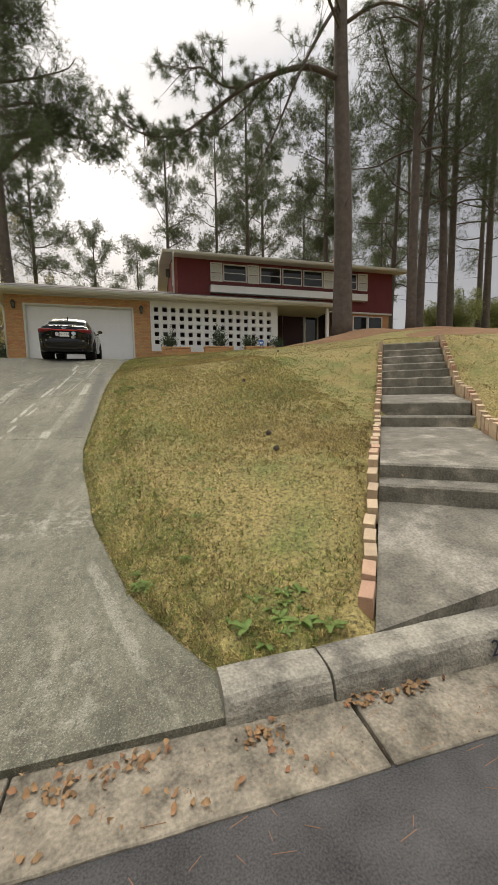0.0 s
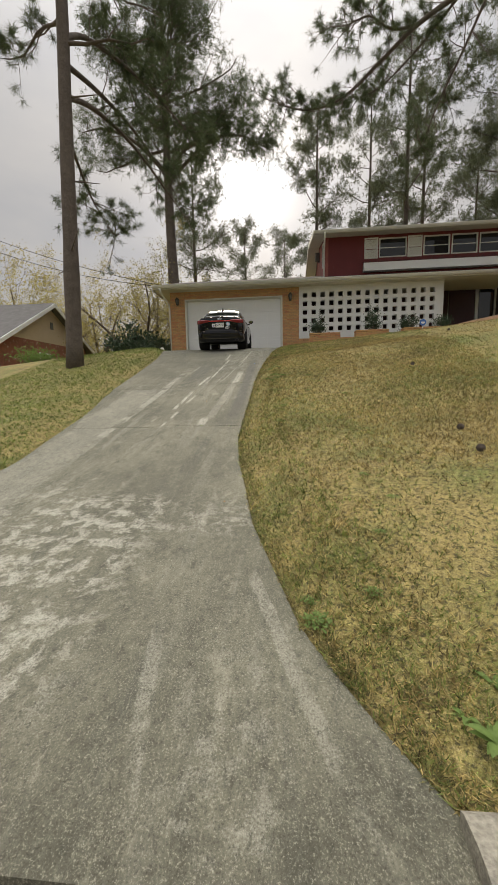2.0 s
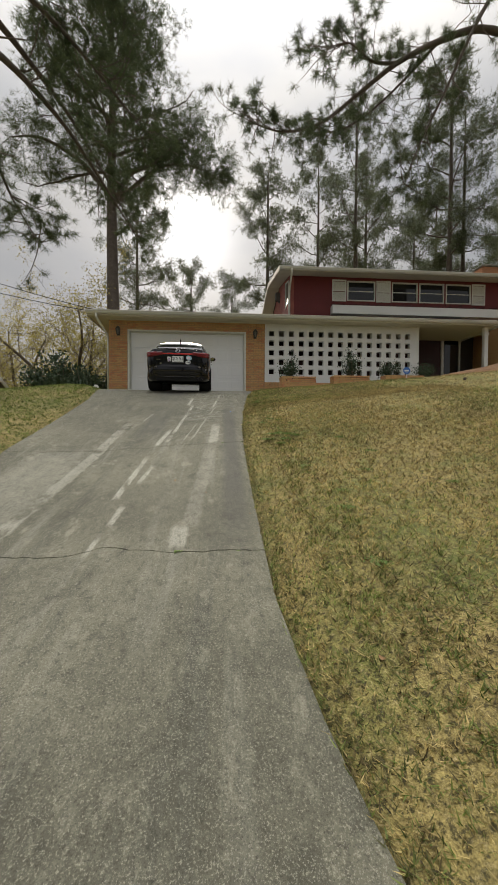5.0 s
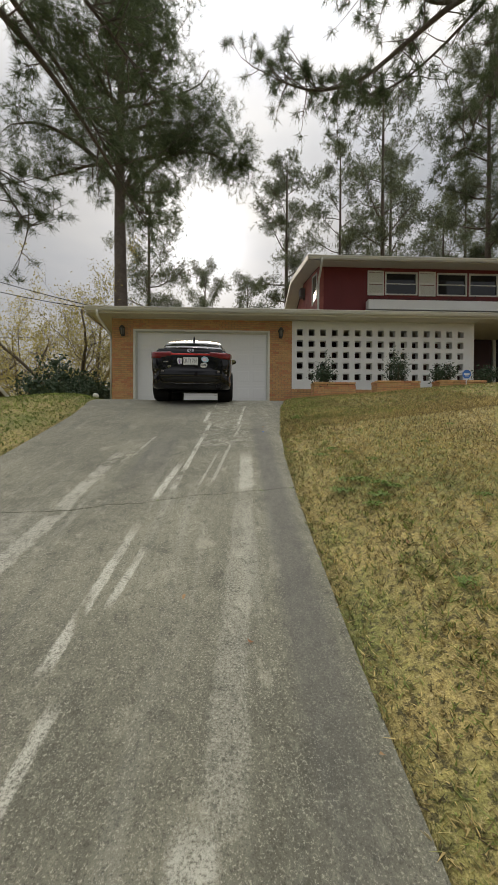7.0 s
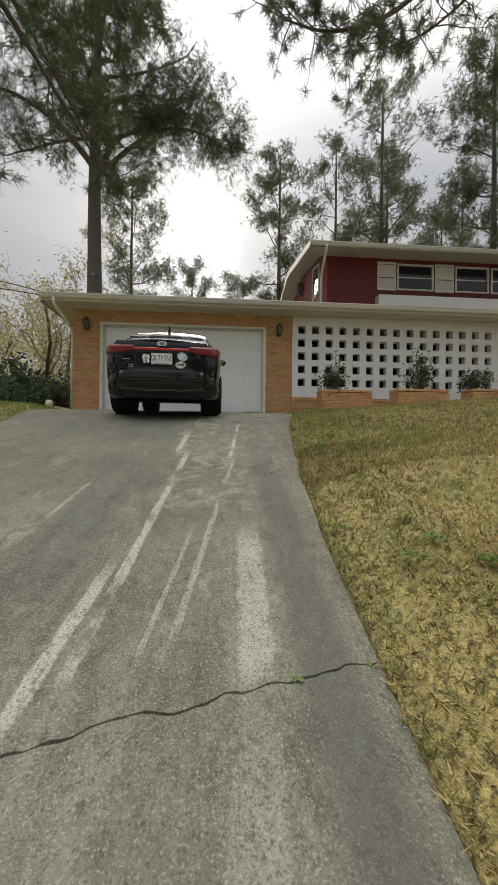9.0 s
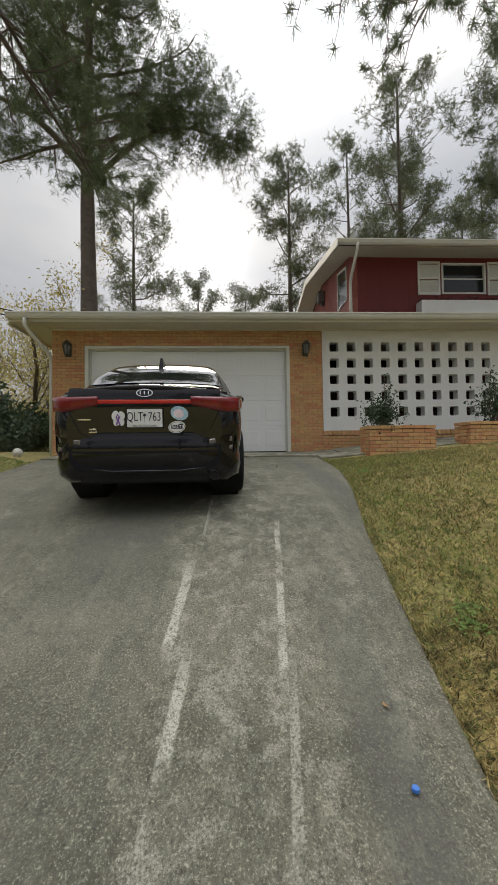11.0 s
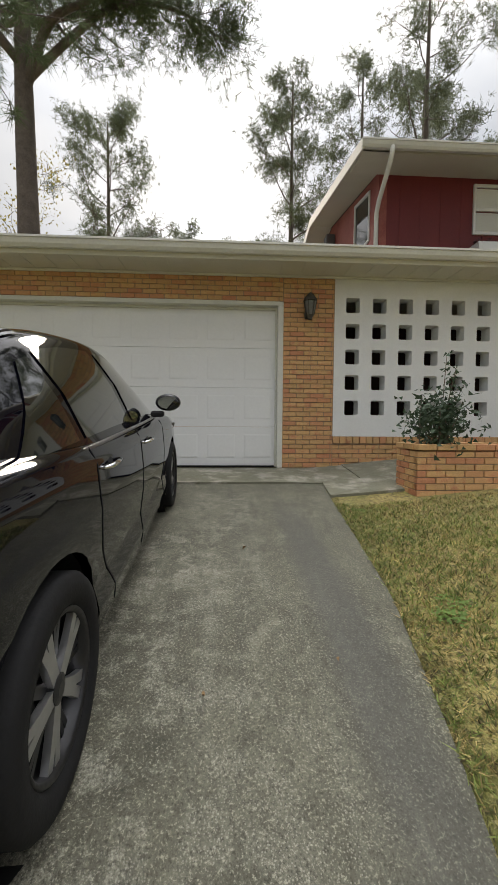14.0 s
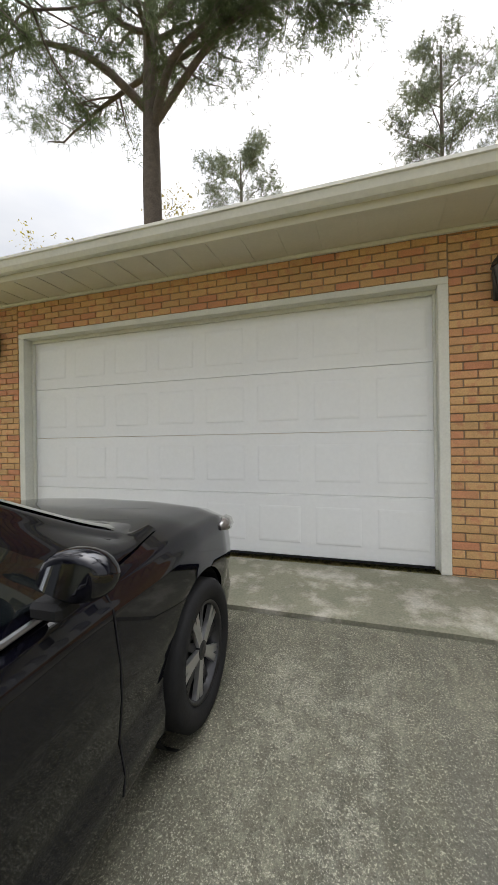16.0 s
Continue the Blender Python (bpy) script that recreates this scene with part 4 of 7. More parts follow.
GUTTER = [(18.924, 6.275), (18.924, 6.16), (18.86, 6.155), (18.83, 6.19), (18.815, 6.245), (18.80, 6.25), (18.80, 6.275), (18.812, 6.275), (18.828, 6.2), (18.91, 6.18), (18.912, 6.275)]
rain = part("rain_gutter", prism(GUTTER, "x", EAVE_X0 - 0.02, EAVE_X1 + 0.02), M["white_metal"])
tagged(rain, "white metal rain gutter along the low eave", "gutter", kind="structure")


def downpipe(name, pts, label):
    bm = bmesh.new()
    add_tube(bm, pts, 0.042, 10)
    ob = part(name, bm, M["white_metal"], smooth=True)
    return tagged(ob, label, "downpipe", kind="structure")


downpipe("trim_downpipe", [(-5.4, 18.86, 6.16), (-5.4, 18.87, 6.02), (-5.36, 18.95, 5.92), (-5.2, 19.36, 5.6), (-5.17, 19.5, 5.48), (-5.17, 19.52, 5.2), (-5.17, 19.52, 3.4)], "brownish white downpipe at the garage corner")
downpipe("trim_downpipe", [(2.1, 20.5, 8.74), (2.1, 20.52, 8.62), (2.1, 20.62, 8.5), (2.12, 21.1, 8.18), (2.13, 21.24, 8.02), (2.13, 21.24, 7.8), (2.13, 21.24, 6.62)], "white downpipe on the red upper wall")

# upper storey
U0, U1, UZ0, UZ1 = 2.2, 15.1, 6.5, 8.86


def wall_with_holes(name, x0, x1, z0, z1, y0, y1, holes, mat, label):
    """A wall along x with rectangular openings through it."""
    bm = bmesh.new()
    xs = sorted({x0, x1, *[h[0] for h in holes], *[h[1] for h in holes]})
    zs = sorted({z0, z1, *[h[2] for h in holes], *[h[3] for h in holes]})
    for xa, xb in zip(xs, xs[1:]):
        for za, zb in zip(zs, zs[1:]):
            if any(h[0] <= xa and xb <= h[1] and h[2] <= za and zb <= h[3] for h in holes):
                continue
            add_box(bm, (xa, y0, za), (xb, y1, zb))
    bmesh.ops.remove_doubles(bm, verts=bm.verts, dist=1e-5)
    ob = part(name, bm, mat)
    return tagged(ob, label, "wall", kind="structure")


WIN = [(4.75, 6.03), (6.8, 8.0), (8.08, 9.25), (9.33, 10.52), (11.9, 12.72)]
WZ0, WZ1 = 7.74, 8.63
wall_with_holes("wall_upper_front", U0, U1, UZ0, UZ1, 21.3, 21.45, [(a, b, WZ0, WZ1) for a, b in WIN], M["red_siding"], "dark red panelled upper wall")
for i in range(32):
    x = U0 + 0.4064 * i
    if not any(a - 0.1 < x < b + 0.1 for a, b in WIN + [(4.0, 13.4)]):
        tagged(part("trim_batten", box((x - 0.004, 21.294, UZ0 + 0.1), (x + 0.004, 21.302, UZ1)), M["red_siding"]), "dark red siding joint", "trim", kind="structure")
side_poly = [(21.45, 6.5), (27.3, 6.5), (27.3, 8.75), (24.7, 9.5), (21.45, 8.86)]
bm = bmesh.new()
for poly in ([(21.296, 6.5), (21.75, 6.5), (21.75, 8.92), (21.296, 8.86)], [(21.75, 6.5), (22.7, 6.5), (22.7, 7.75), (21.75, 7.75)], [(21.75, 8.75), (22.7, 8.95), (22.7, 9.1), (21.75, 8.92)], [(22.7, 6.5), (27.3, 6.5), (27.3, 8.75), (24.7, 9.5), (22.7, 9.1)]):
    add_prism(bm, poly, "x", U0 - 0.006, U0 + 0.15)
tagged(part("wall_upper_side", bm, M["red_pale"]), "pale red gable wall of the upper storey", "wall", kind="structure")
tagged(part("wall_upper_end", prism([(21.46, 6.5), (27.3, 6.5), (27.3, 8.75), (24.7, 9.5), (21.46, 8.86)], "x", U1 - 0.15, U1 - 0.002), M["red_siding"]), "dark red end wall of the upper storey", "wall", kind="structure")
tagged(part("wall_upper_back", box((U0 + 0.16, 27.15, 6.5), (U1 - 0.16, 27.3, 8.8)), M["red_siding"]), "dark red rear wall of the upper storey", "wall", kind="structure")
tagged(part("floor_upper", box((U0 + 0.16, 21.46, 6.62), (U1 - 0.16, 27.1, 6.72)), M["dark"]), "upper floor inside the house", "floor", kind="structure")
tagged(part("ceiling_upper", box((U0 + 0.16, 21.46, 8.80), (U1 - 0.16, 27.1, 8.84)), M["soffit"]), "upper ceiling inside the house", "ceiling", kind="structure")


def sash_window(name, x0, x1, z0, z1, y, label):
    w = thing(name, label, "window", kind="structure")
    f = 0.05
    for lo, hi in (((x0, y - 0.02, z0), (x0 + f, y + 0.09, z1)), ((x1 - f, y - 0.02, z0), (x1, y + 0.09, z1)), ((x0 + f, y - 0.02, z1 - f), (x1 - f, y + 0.09, z1)), ((x0 + f, y - 0.02, z0), (x1 - f, y + 0.09, z0 + f))):
        part("window_frame", box(lo, hi, 0.004), M["white_paint"], w)
    zm = (z0 + z1) / 2
    part("meeting_rail", box((x0 + f, y + 0.025, zm - 0.02), (x1 - f, y + 0.05, zm + 0.02), 0.003), M["white_paint"], w)
    part("pane", box((x0 + f, y + 0.032, z0 + f), (x1 - f, y + 0.038, zm - 0.02)), M["window_glass"], w, "dark window glass")
    part("pane", box((x0 + f, y + 0.052, zm + 0.02), (x1 - f, y + 0.058, z1 - f)), M["window_glass"], w, "dark window glass")
    part("blind", box((x0 + f, y + 0.08, z0 + f), (x1 - f, y + 0.088, z1 - f)), M["blind"], w, "dark drawn blind")
    return w


for i, (a, b) in enumerate(WIN):
    sash_window("window_%d" % (i + 1), a, b, WZ0, WZ1, 21.29, "white-framed upper sash window with dark panes")


def shutter(x0, x1):
    s = thing("shutter", "white louvred window shutter", "shutter", group="shutters on the upper wall")
    y = 21.27
    part("stile", box((x0, y - 0.01, WZ0 - 0.03), (x0 + 0.05, y + 0.028, WZ1 + 0.03), 0.003), M["white_paint"], s)
    part("stile", box((x1 - 0.05, y - 0.01, WZ0 - 0.03), (x1, y + 0.028, WZ1 + 0.03), 0.003), M["white_paint"], s)
    for z in (WZ0 - 0.03, (WZ0 + WZ1) / 2 - 0.03, WZ1 - 0.03):
        part("rail", box((x0 + 0.05, y - 0.01, z), (x1 - 0.05, y + 0.028, z + 0.06), 0.003), M["white_paint"], s)
    z = WZ0 + 0.05
    while z < WZ1 - 0.05:
        if abs(z - (WZ0 + WZ1) / 2) > 0.05:
            part("slat", box((x0 + 0.05, -0.004, -0.02), (x1 - 0.05, 0.004, 0.02), 0, pose(0, y + 0.01, z, 35)), M["white_paint"], s)
        z += 0.045


for a, b in ((4.06, 4.70), (6.08, 6.74), (10.57, 11.2), (12.77, 13.4)):
    shutter(a, b)
# flower box under the windows
fb = thing("flower_box", "long white wooden flower box with dry dark plants", "flower box")
part("front_board", box((4.0, 20.98, 7.08), (13.25, 21.02, 7.45), 0.005), M["white_paint"], fb)
part("bottom", box((4.0, 21.02, 7.08), (13.25, 21.29, 7.12)), M["white_paint"], fb)
part("end_board", box((4.0, 21.02, 7.12), (4.03, 21.29, 7.45)), M["white_paint"], fb)
part("end_board", box((13.22, 21.02, 7.12), (13.25, 21.29, 7.45)), M["white_paint"], fb)
part("soil", box((4.03, 21.02, 7.3), (13.22, 21.29, 7.42)), M["mulch"], fb)

# upper roof
R0, R1 = 1.6, 15.7
roof2 = thing("roof_upper", "shallow dark shingle gable roof with white eaves", "roof", kind="structure")
part("deck", prism([(20.56, 8.82), (24.7, 9.68), (28.6, 8.82), (28.6, 8.74), (24.7, 9.56), (20.56, 8.74)], "x", R0, R1), M["shingle"], roof2)
part("eave_board", prism([(20.6, 8.74), (21.3, 8.86), (21.3, 8.78), (20.6, 8.70)], "x", R0 + 0.03, R1 - 0.03), M["soffit"], roof2)
for x0 in (R0 - 0.03, R1):
    part("barge_board", prism([(20.5, 8.66), (20.5, 8.85), (24.7, 9.72), (28.6, 8.85), (28.6, 8.66), (24.7, 9.50)], "x", x0, x0 + 0.03), M["trim"], roof2)
part("gable_soffit", prism([(20.6, 8.72), (24.7, 9.55), (28.5, 8.73), (28.5, 8.71), (24.7, 9.53), (20.6, 8.70)], "x", R0, U0 - 0.008), M["soffit"], roof2)
g2 = [(y + 1.64, z + 2.55) for y, z in GUTTER]
tagged(part("rain_gutter", prism(g2, "x", R0 - 0.03, R1 + 0.02), M["white_metal"]), "white metal rain gutter along the upper eave", "gutter", kind="structure")
side_win = thing("window_6", "narrow white-framed window in the gable wall", "window", kind="structure")
for lo, hi in (((2.17, 21.75, 7.75), (2.22, 21.80, 8.76)), ((2.17, 22.65, 7.75), (2.22, 22.70, 8.94)), ((2.17, 21.80, 7.75), (2.22, 22.65, 7.8))):
    part("window_frame", box(lo, hi, 0.004), M["white_paint"], side_win)
part("window_frame", prism([(21.75, 8.70), (22.7, 8.90), (22.7, 8.96), (21.75, 8.76)], "x", 2.17, 2.22), M["white_paint"], side_win)
part("pane", prism([(21.8, 7.8), (22.65, 7.8), (22.65, 8.9), (21.8, 8.72)], "x", 2.2, 2.206), M["window_glass"], side_win)
ac = thing("wall_lamp_box", "small dark grey box on the gable wall", "junction box")
part("housing", box((1.95, 24.3, 8.75), (2.19, 24.6, 9.15), 0.02), M["grey_metal"], ac)
part("bracket", box((2.1, 24.4, 8.65), (2.193, 24.5, 8.75), 0.004), M["grey_metal"], ac)
# chimney
ch = thing("chimney", "buff brick chimney on the upper roof", "chimney", kind="structure")
part("shaft", box((13.0, 24.0, 9.2), (13.9, 24.8, 10.75), 0.01), M["brick"], ch)
part("crown", box((12.95, 23.95, 10.75), (13.95, 24.85, 10.85), 0.015), M["concrete_old"], ch)

# right end of the ground floor
wall_with_holes("wall_right", 11.6, 15.0, 3.6, 6.5, 21.42, 21.6, [(12.55, 14.55, 4.7, 6.3)], M["brick"], "buff brick ground-floor wall with a wide window")
tagged(part("wall_right_end", box((14.85, 21.62, 3.6), (15.0, 27.2, 6.5)), M["brick"]), "buff brick end wall", "wall", kind="structure")
sash_window("window_7", 12.55, 13.53, 4.7, 6.3, 21.41, "white-framed ground-floor window, dark inside")
sash_window("window_8", 13.57, 14.55, 4.7, 6.3, 21.41, "white-framed ground-floor window, dark inside")
tagged(part("trim_overhang", box((10.2, 21.28, 6.40), (15.12, 21.46, 6.5), 0.005), M["trim"]), "painted board under the upper wall", "trim", kind="structure")


# ---- wall lanterns ----
def lantern(x, z):
    t = thing("wall_lantern", "weathered dark bronze wall lantern on the brick pier", "lantern", (x, 19.44, z), group="lanterns by the garage")
    part("back_plate", box((-0.055, -0.03, -0.16), (0.055, -0.001, 0.14), 0.012), M["bronze"], t)
    part("arm", tube([(0, -0.02, 0.1), (0, -0.09, 0.15), (0, -0.13, 0.13)], 0.012, 6), M["bronze"], t)
    bm = bmesh.new()
    add_tube(bm, [(0, -0.13, -0.13), (0, -0.13, 0.06)], [0.05, 0.085], 6)
    part("glass", bm, M["lamp_glass"], t, "dusty dark lantern glass")
    for k in range(6):
        a = radians(60 * k)
        part("rib", tube([(0.052 * math.cos(a), -0.13 + 0.052 * math.sin(a), -0.13), (0.088 * math.cos(a), -0.13 + 0.088 * math.sin(a), 0.06)], 0.008, 5), M["bronze"], t)
    part("cap", tube([(0, -0.13, 0.06), (0, -0.13, 0.09), (0, -0.13, 0.15), (0, -0.13, 0.18)], [0.1, 0.09, 0.045, 0.012], 10), M["bronze"], t)
    part("finial", tube([(0, -0.13, -0.13), (0, -0.13, -0.16), (0, -0.13, -0.19)], [0.052, 0.035, 0.03], 8), M["bronze"], t)


lantern(0.47, 5.66)
lantern(-4.75, 5.66)


# ---- brick planters ----
def planter(x0, x1, y0, y1, z0, z1, label, seed):
    p = thing("brick_planter", label, "planter", (x0, y0, z0), group="planters before the screen")
    part("core", box((0.012, 0.014, -0.3), (x1 - x0 - 0.012, y1 - y0 - 0.012, z1 - z0 - 0.09)), M["mortar"], p)
    part("soil", box((0.09, 0.09, z1 - z0 - 0.1), (x1 - x0 - 0.09, y1 - y0 - 0.09, z1 - z0 - 0.03)), M["mulch"], p)
    for k in range(-2, int((z1 - z0 - 0.06) / COURSE)):
        z = z1 - z0 - 0.062 - (k + 3) * COURSE
        for axis in (0, 1):
            length = (x1 - x0) if axis == 0 else (y1 - y0)
            a = -STRETCH / 2 if (k + axis) % 2 else 0.0
            while a < length - 0.02:
                b0, b1 = max(a, 0), min(a + STRETCH, length)
                if b1 - b0 > 0.03:
                    ob = new("brick", brick_mesh(b1 - b0))
                    ob.parent = p
                    ob.matrix_basis = pose(b0, 0.012, z) if axis == 0 else pose(0.012, y1 - y0 - b0, z, 0, 0, -90)
                a += STRETCH
    # capping bricks laid flat round the rim
    for a in np.arange(0, x1 - x0 - 0.03, 0.205):
        for yy in (-0.012, y1 - y0 - 0.088):
            ob = new("brick", brick_mesh(min(0.205, x1 - x0 - a), 0.058, 0.088))
            ob.parent = p
            ob.matrix_basis = pose(a, yy + 0.012, z1 - z0 - 0.058)
    for a in np.arange(0.09, y1 - y0 - 0.14, 0.2):
        for xx in (0.0, x1 - x0 - 0.1):
            ob = new("brick", brick_mesh(0.19, 0.058, 0.088))
            ob.parent = p
            ob.matrix_basis = pose(xx + 0.0, a + 0.19, z1 - z0 - 0.058, 0, 0, -90)
    return p


planter(1.26, 2.50, 17.72, 18.2, 3.36, 3.80, "low buff brick planter box with a holly bush", 1)
planter(3.12, 4.42, 17.72, 18.2, 3.5, 3.86, "low buff brick planter box with a tall thin bush", 2)
planter(5.0, 6.42, 17.72, 18.2, 3.6, 3.90, "low buff brick planter box sunk in the lawn", 3)

# ---- the car: a black sedan parked nose-in ----
CAR = thing("car", "glossy black four-door sedan parked before the garage", "car", (-1.97, 15.07, 2.965), 2.0)
CAR.matrix_basis = pose(-1.93, 15.14, 2.97, 0, 0, 2.0) @ pose(0, 0, 0, 5.3) @ Matrix.Diagonal((0.915, 0.93, 0.965, 1))
# local metres: x right, y forward from the rear axle, z up
ST_Y = (-1.0, -0.97, -0.88, -0.7, -0.4, 0.0, 0.6, 1.3, 2.0, 2.7, 3.1, 3.4, 3.55, 3.64)
ST_W = (0.66, 0.74, 0.825, 0.865, 0.885, 0.895, 0.90, 0.90, 0.90, 0.895, 0.87, 0.79, 0.68, 0.5)     # half width
ST_B = (0.36, 0.27, 0.23, 0.20, 0.18, 0.17, 0.165, 0.165, 0.165, 0.165, 0.17, 0.18, 0.2, 0.26)       # underside
ST_S = (0.80, 0.92, 0.955, 0.965, 0.97, 0.965, 0.945, 0.93, 0.92, 0.895, 0.85, 0.76, 0.64, 0.52)      # shoulder
ST_T = (0.86, 1.02, 1.055, 1.07, 1.075, 1.06, 1.03, 1.01, 1.01, 0.975, 0.925, 0.84, 0.70, 0.56)       # deck or bonnet at the middle
WHEELS_Y, WHEEL_R, ARCH_R = (-0.12, 2.69), 0.325, 0.375


def body_point(y, v):
    """Half of the lower body's section, from the underside's middle (v = 0) over the side to the top's middle (v = 1)."""
    w, b, s, t = (soft_lin(y, ST_Y, a, 0.02) for a in (ST_W, ST_B, ST_S, ST_T))
    pts = [(0, b), (w * 0.86, b), (w * 0.965, b + 0.06), (w * 0.985, b + 0.16), (w * 0.97, b + 0.27), (w * 0.995, b + (s - b) * 0.55), (w, b + (s - b) * 0.7), (w * 0.985, s - 0.05), (w * 0.95, s), (w * 0.80, s + (t - s) * 0.55), (w * 0.45, s + (t - s) * 0.9), (0, t)]
    ks = (0, 0.1, 0.14, 0.22, 0.32, 0.48, 0.58, 0.68, 0.74, 0.82, 0.92, 1)
    return float(np.interp(v, ks, [p[0] for p in pts])), float(np.interp(v, ks, [p[1] for p in pts]))


def body_shell():
    bm = bmesh.new()
    ys = sorted(set([round(-1.0 + 0.02 * i, 3) for i in range(5)] + [round(-0.92 + 0.055 * i, 3) for i in range(80)] + [3.5, 3.53, 3.56, 3.59, 3.62, 3.64]))
    ys = [y for y in ys if y <= 3.64]
    vs = [0, 0.05, 0.1, 0.12, 0.14] + [0.14 + 0.02 * i for i in range(1, 30)] + [0.74, 0.76, 0.79, 0.82, 0.87, 0.92, 0.96, 1.0]
    vs = sorted(set(round(v, 3) for v in vs))
    prof = [(v, 1) for v in vs] + [(v, -1) for v in vs[-2:0:-1]]
    rings = []
    for y in ys:
        ring = []
        for v, sgn in prof:
            x, z = body_point(y, v)
            ring.append(bm.verts.new((sgn * x, y, z)))
        rings.append(ring)
    n = len(prof)
    for r0, r1 in zip(rings, rings[1:]):
        for k in range(n):
            bm.faces.new((r0[k], r0[(k + 1) % n], r1[(k + 1) % n], r1[k]))
    for ring in (rings[0], rings[-1]):
        bm.faces.new([bm.verts.new(v.co) for v in ring])
    inside = {}
    for v in bm.verts:
        for wy in WHEELS_Y:
            d = math.hypot(v.co.y - wy, v.co.z - WHEEL_R)
            if abs(v.co.x) > 0.5 and d < ARCH_R and v.co.z < 0.9:
                inside[v] = wy
    doomed = [f for f in bm.faces if all(v in inside for v in f.verts)]
    bmesh.ops.delete(bm, geom=doomed, context="FACES_KEEP_BOUNDARY")
    for v, wy in inside.items():
        if v.is_valid:
            d = Vector((v.co.y - wy, v.co.z - WHEEL_R))
            d = d.normalized() * ARCH_R
            v.co.y, v.co.z = wy + d.x, max(WHEEL_R + d.y, 0.16)
    loose = [v for v in bm.verts if not v.link_faces]
    bmesh.ops.delete(bm, geom=loose, context="VERTS")
    bmesh.ops.recalc_face_normals(bm, faces=bm.faces)
    return bm


part("body", body_shell(), M["black_paint"], CAR, smooth=True)
# greenhouse: belt, roof and pillars
GH_Y = (-0.62, -0.42, -0.1, 0.3, 0.7, 1.1, 1.4, 1.65, 2.0, 2.35, 2.55)
GH_Z = (1.07, 1.12, 1.275, 1.39, 1.445, 1.46, 1.45, 1.40, 1.21, 1.03, 0.97)      # top line
GH_WB = (0.70, 0.76, 0.82, 0.845, 0.85, 0.85, 0.85, 0.845, 0.83, 0.79, 0.74)     # half width at the belt
GH_WT = (0.70, 0.70, 0.655, 0.61, 0.575, 0.575, 0.575, 0.58, 0.62, 0.68, 0.70)    # half width at the cant rail


def house_point(y, v, off=0.0):
    """Section of the greenhouse: v from 0 at the belt to 0.6 at the cant rail and 1 at the roof's middle."""
    z1, wb, wt = (soft_lin(y, GH_Y, a, 0.12) for a in (GH_Z, GH_WB, GH_WT))
    belt = 0.94
    rail = z1 - 0.075
    ks = (0, 0.3, 0.52, 0.6, 0.68, 0.85, 1)
    xs = (wb, wb + (wt - wb) * 0.42, wt + (wb - wt) * 0.1, wt - 0.01, wt - 0.07, wt * 0.5, 0)
    h = max(rail - belt, 0.02)
    zs = (belt, belt + h * 0.55, belt + h * 0.95, rail + 0.025, rail + 0.05, z1 - 0.008, z1)
    x, z = float(np.interp(v, ks, xs)), float(np.interp(v, ks, zs))
    if off:
        x += off * (0.85 if v < 0.58 else 0.2)
        z += off * (0.35 if v < 0.58 else 1.0)
    return x, z


def house_patch(y0, y1, v0, v1, off, ny=10, nv=8, mirror=1, both=False, skew0=0.0, skew1=0.0, thick=0.0):
    """A patch lying on the greenhouse; skew moves its ends along with height."""
    bm = bmesh.new()
    rows = []
    for i in range(ny + 1):
        row = []
        for k in range(nv + 1):
            f = k / nv
            v = v0 + (v1 - v0) * f
            ya, yb = y0 + skew0 * f, y1 + skew1 * f
            y = ya + (yb - ya) * i / ny
            x, z = house_point(y, v, off)
            row.append((x, y, z))
        if both:
            row = row + [(-p[0], p[1], p[2]) for p in row[-2::-1]]
        rows.append([bm.verts.new((mirror * p[0], p[1], p[2])) for p in row])
    for r0, r1 in zip(rows, rows[1:]):
        for a, b, c, d in zip(r0, r0[1:], r1[1:], r1):
            bm.faces.new((a, b, c, d))
    bmesh.ops.recalc_face_normals(bm, faces=bm.faces)
    return bm


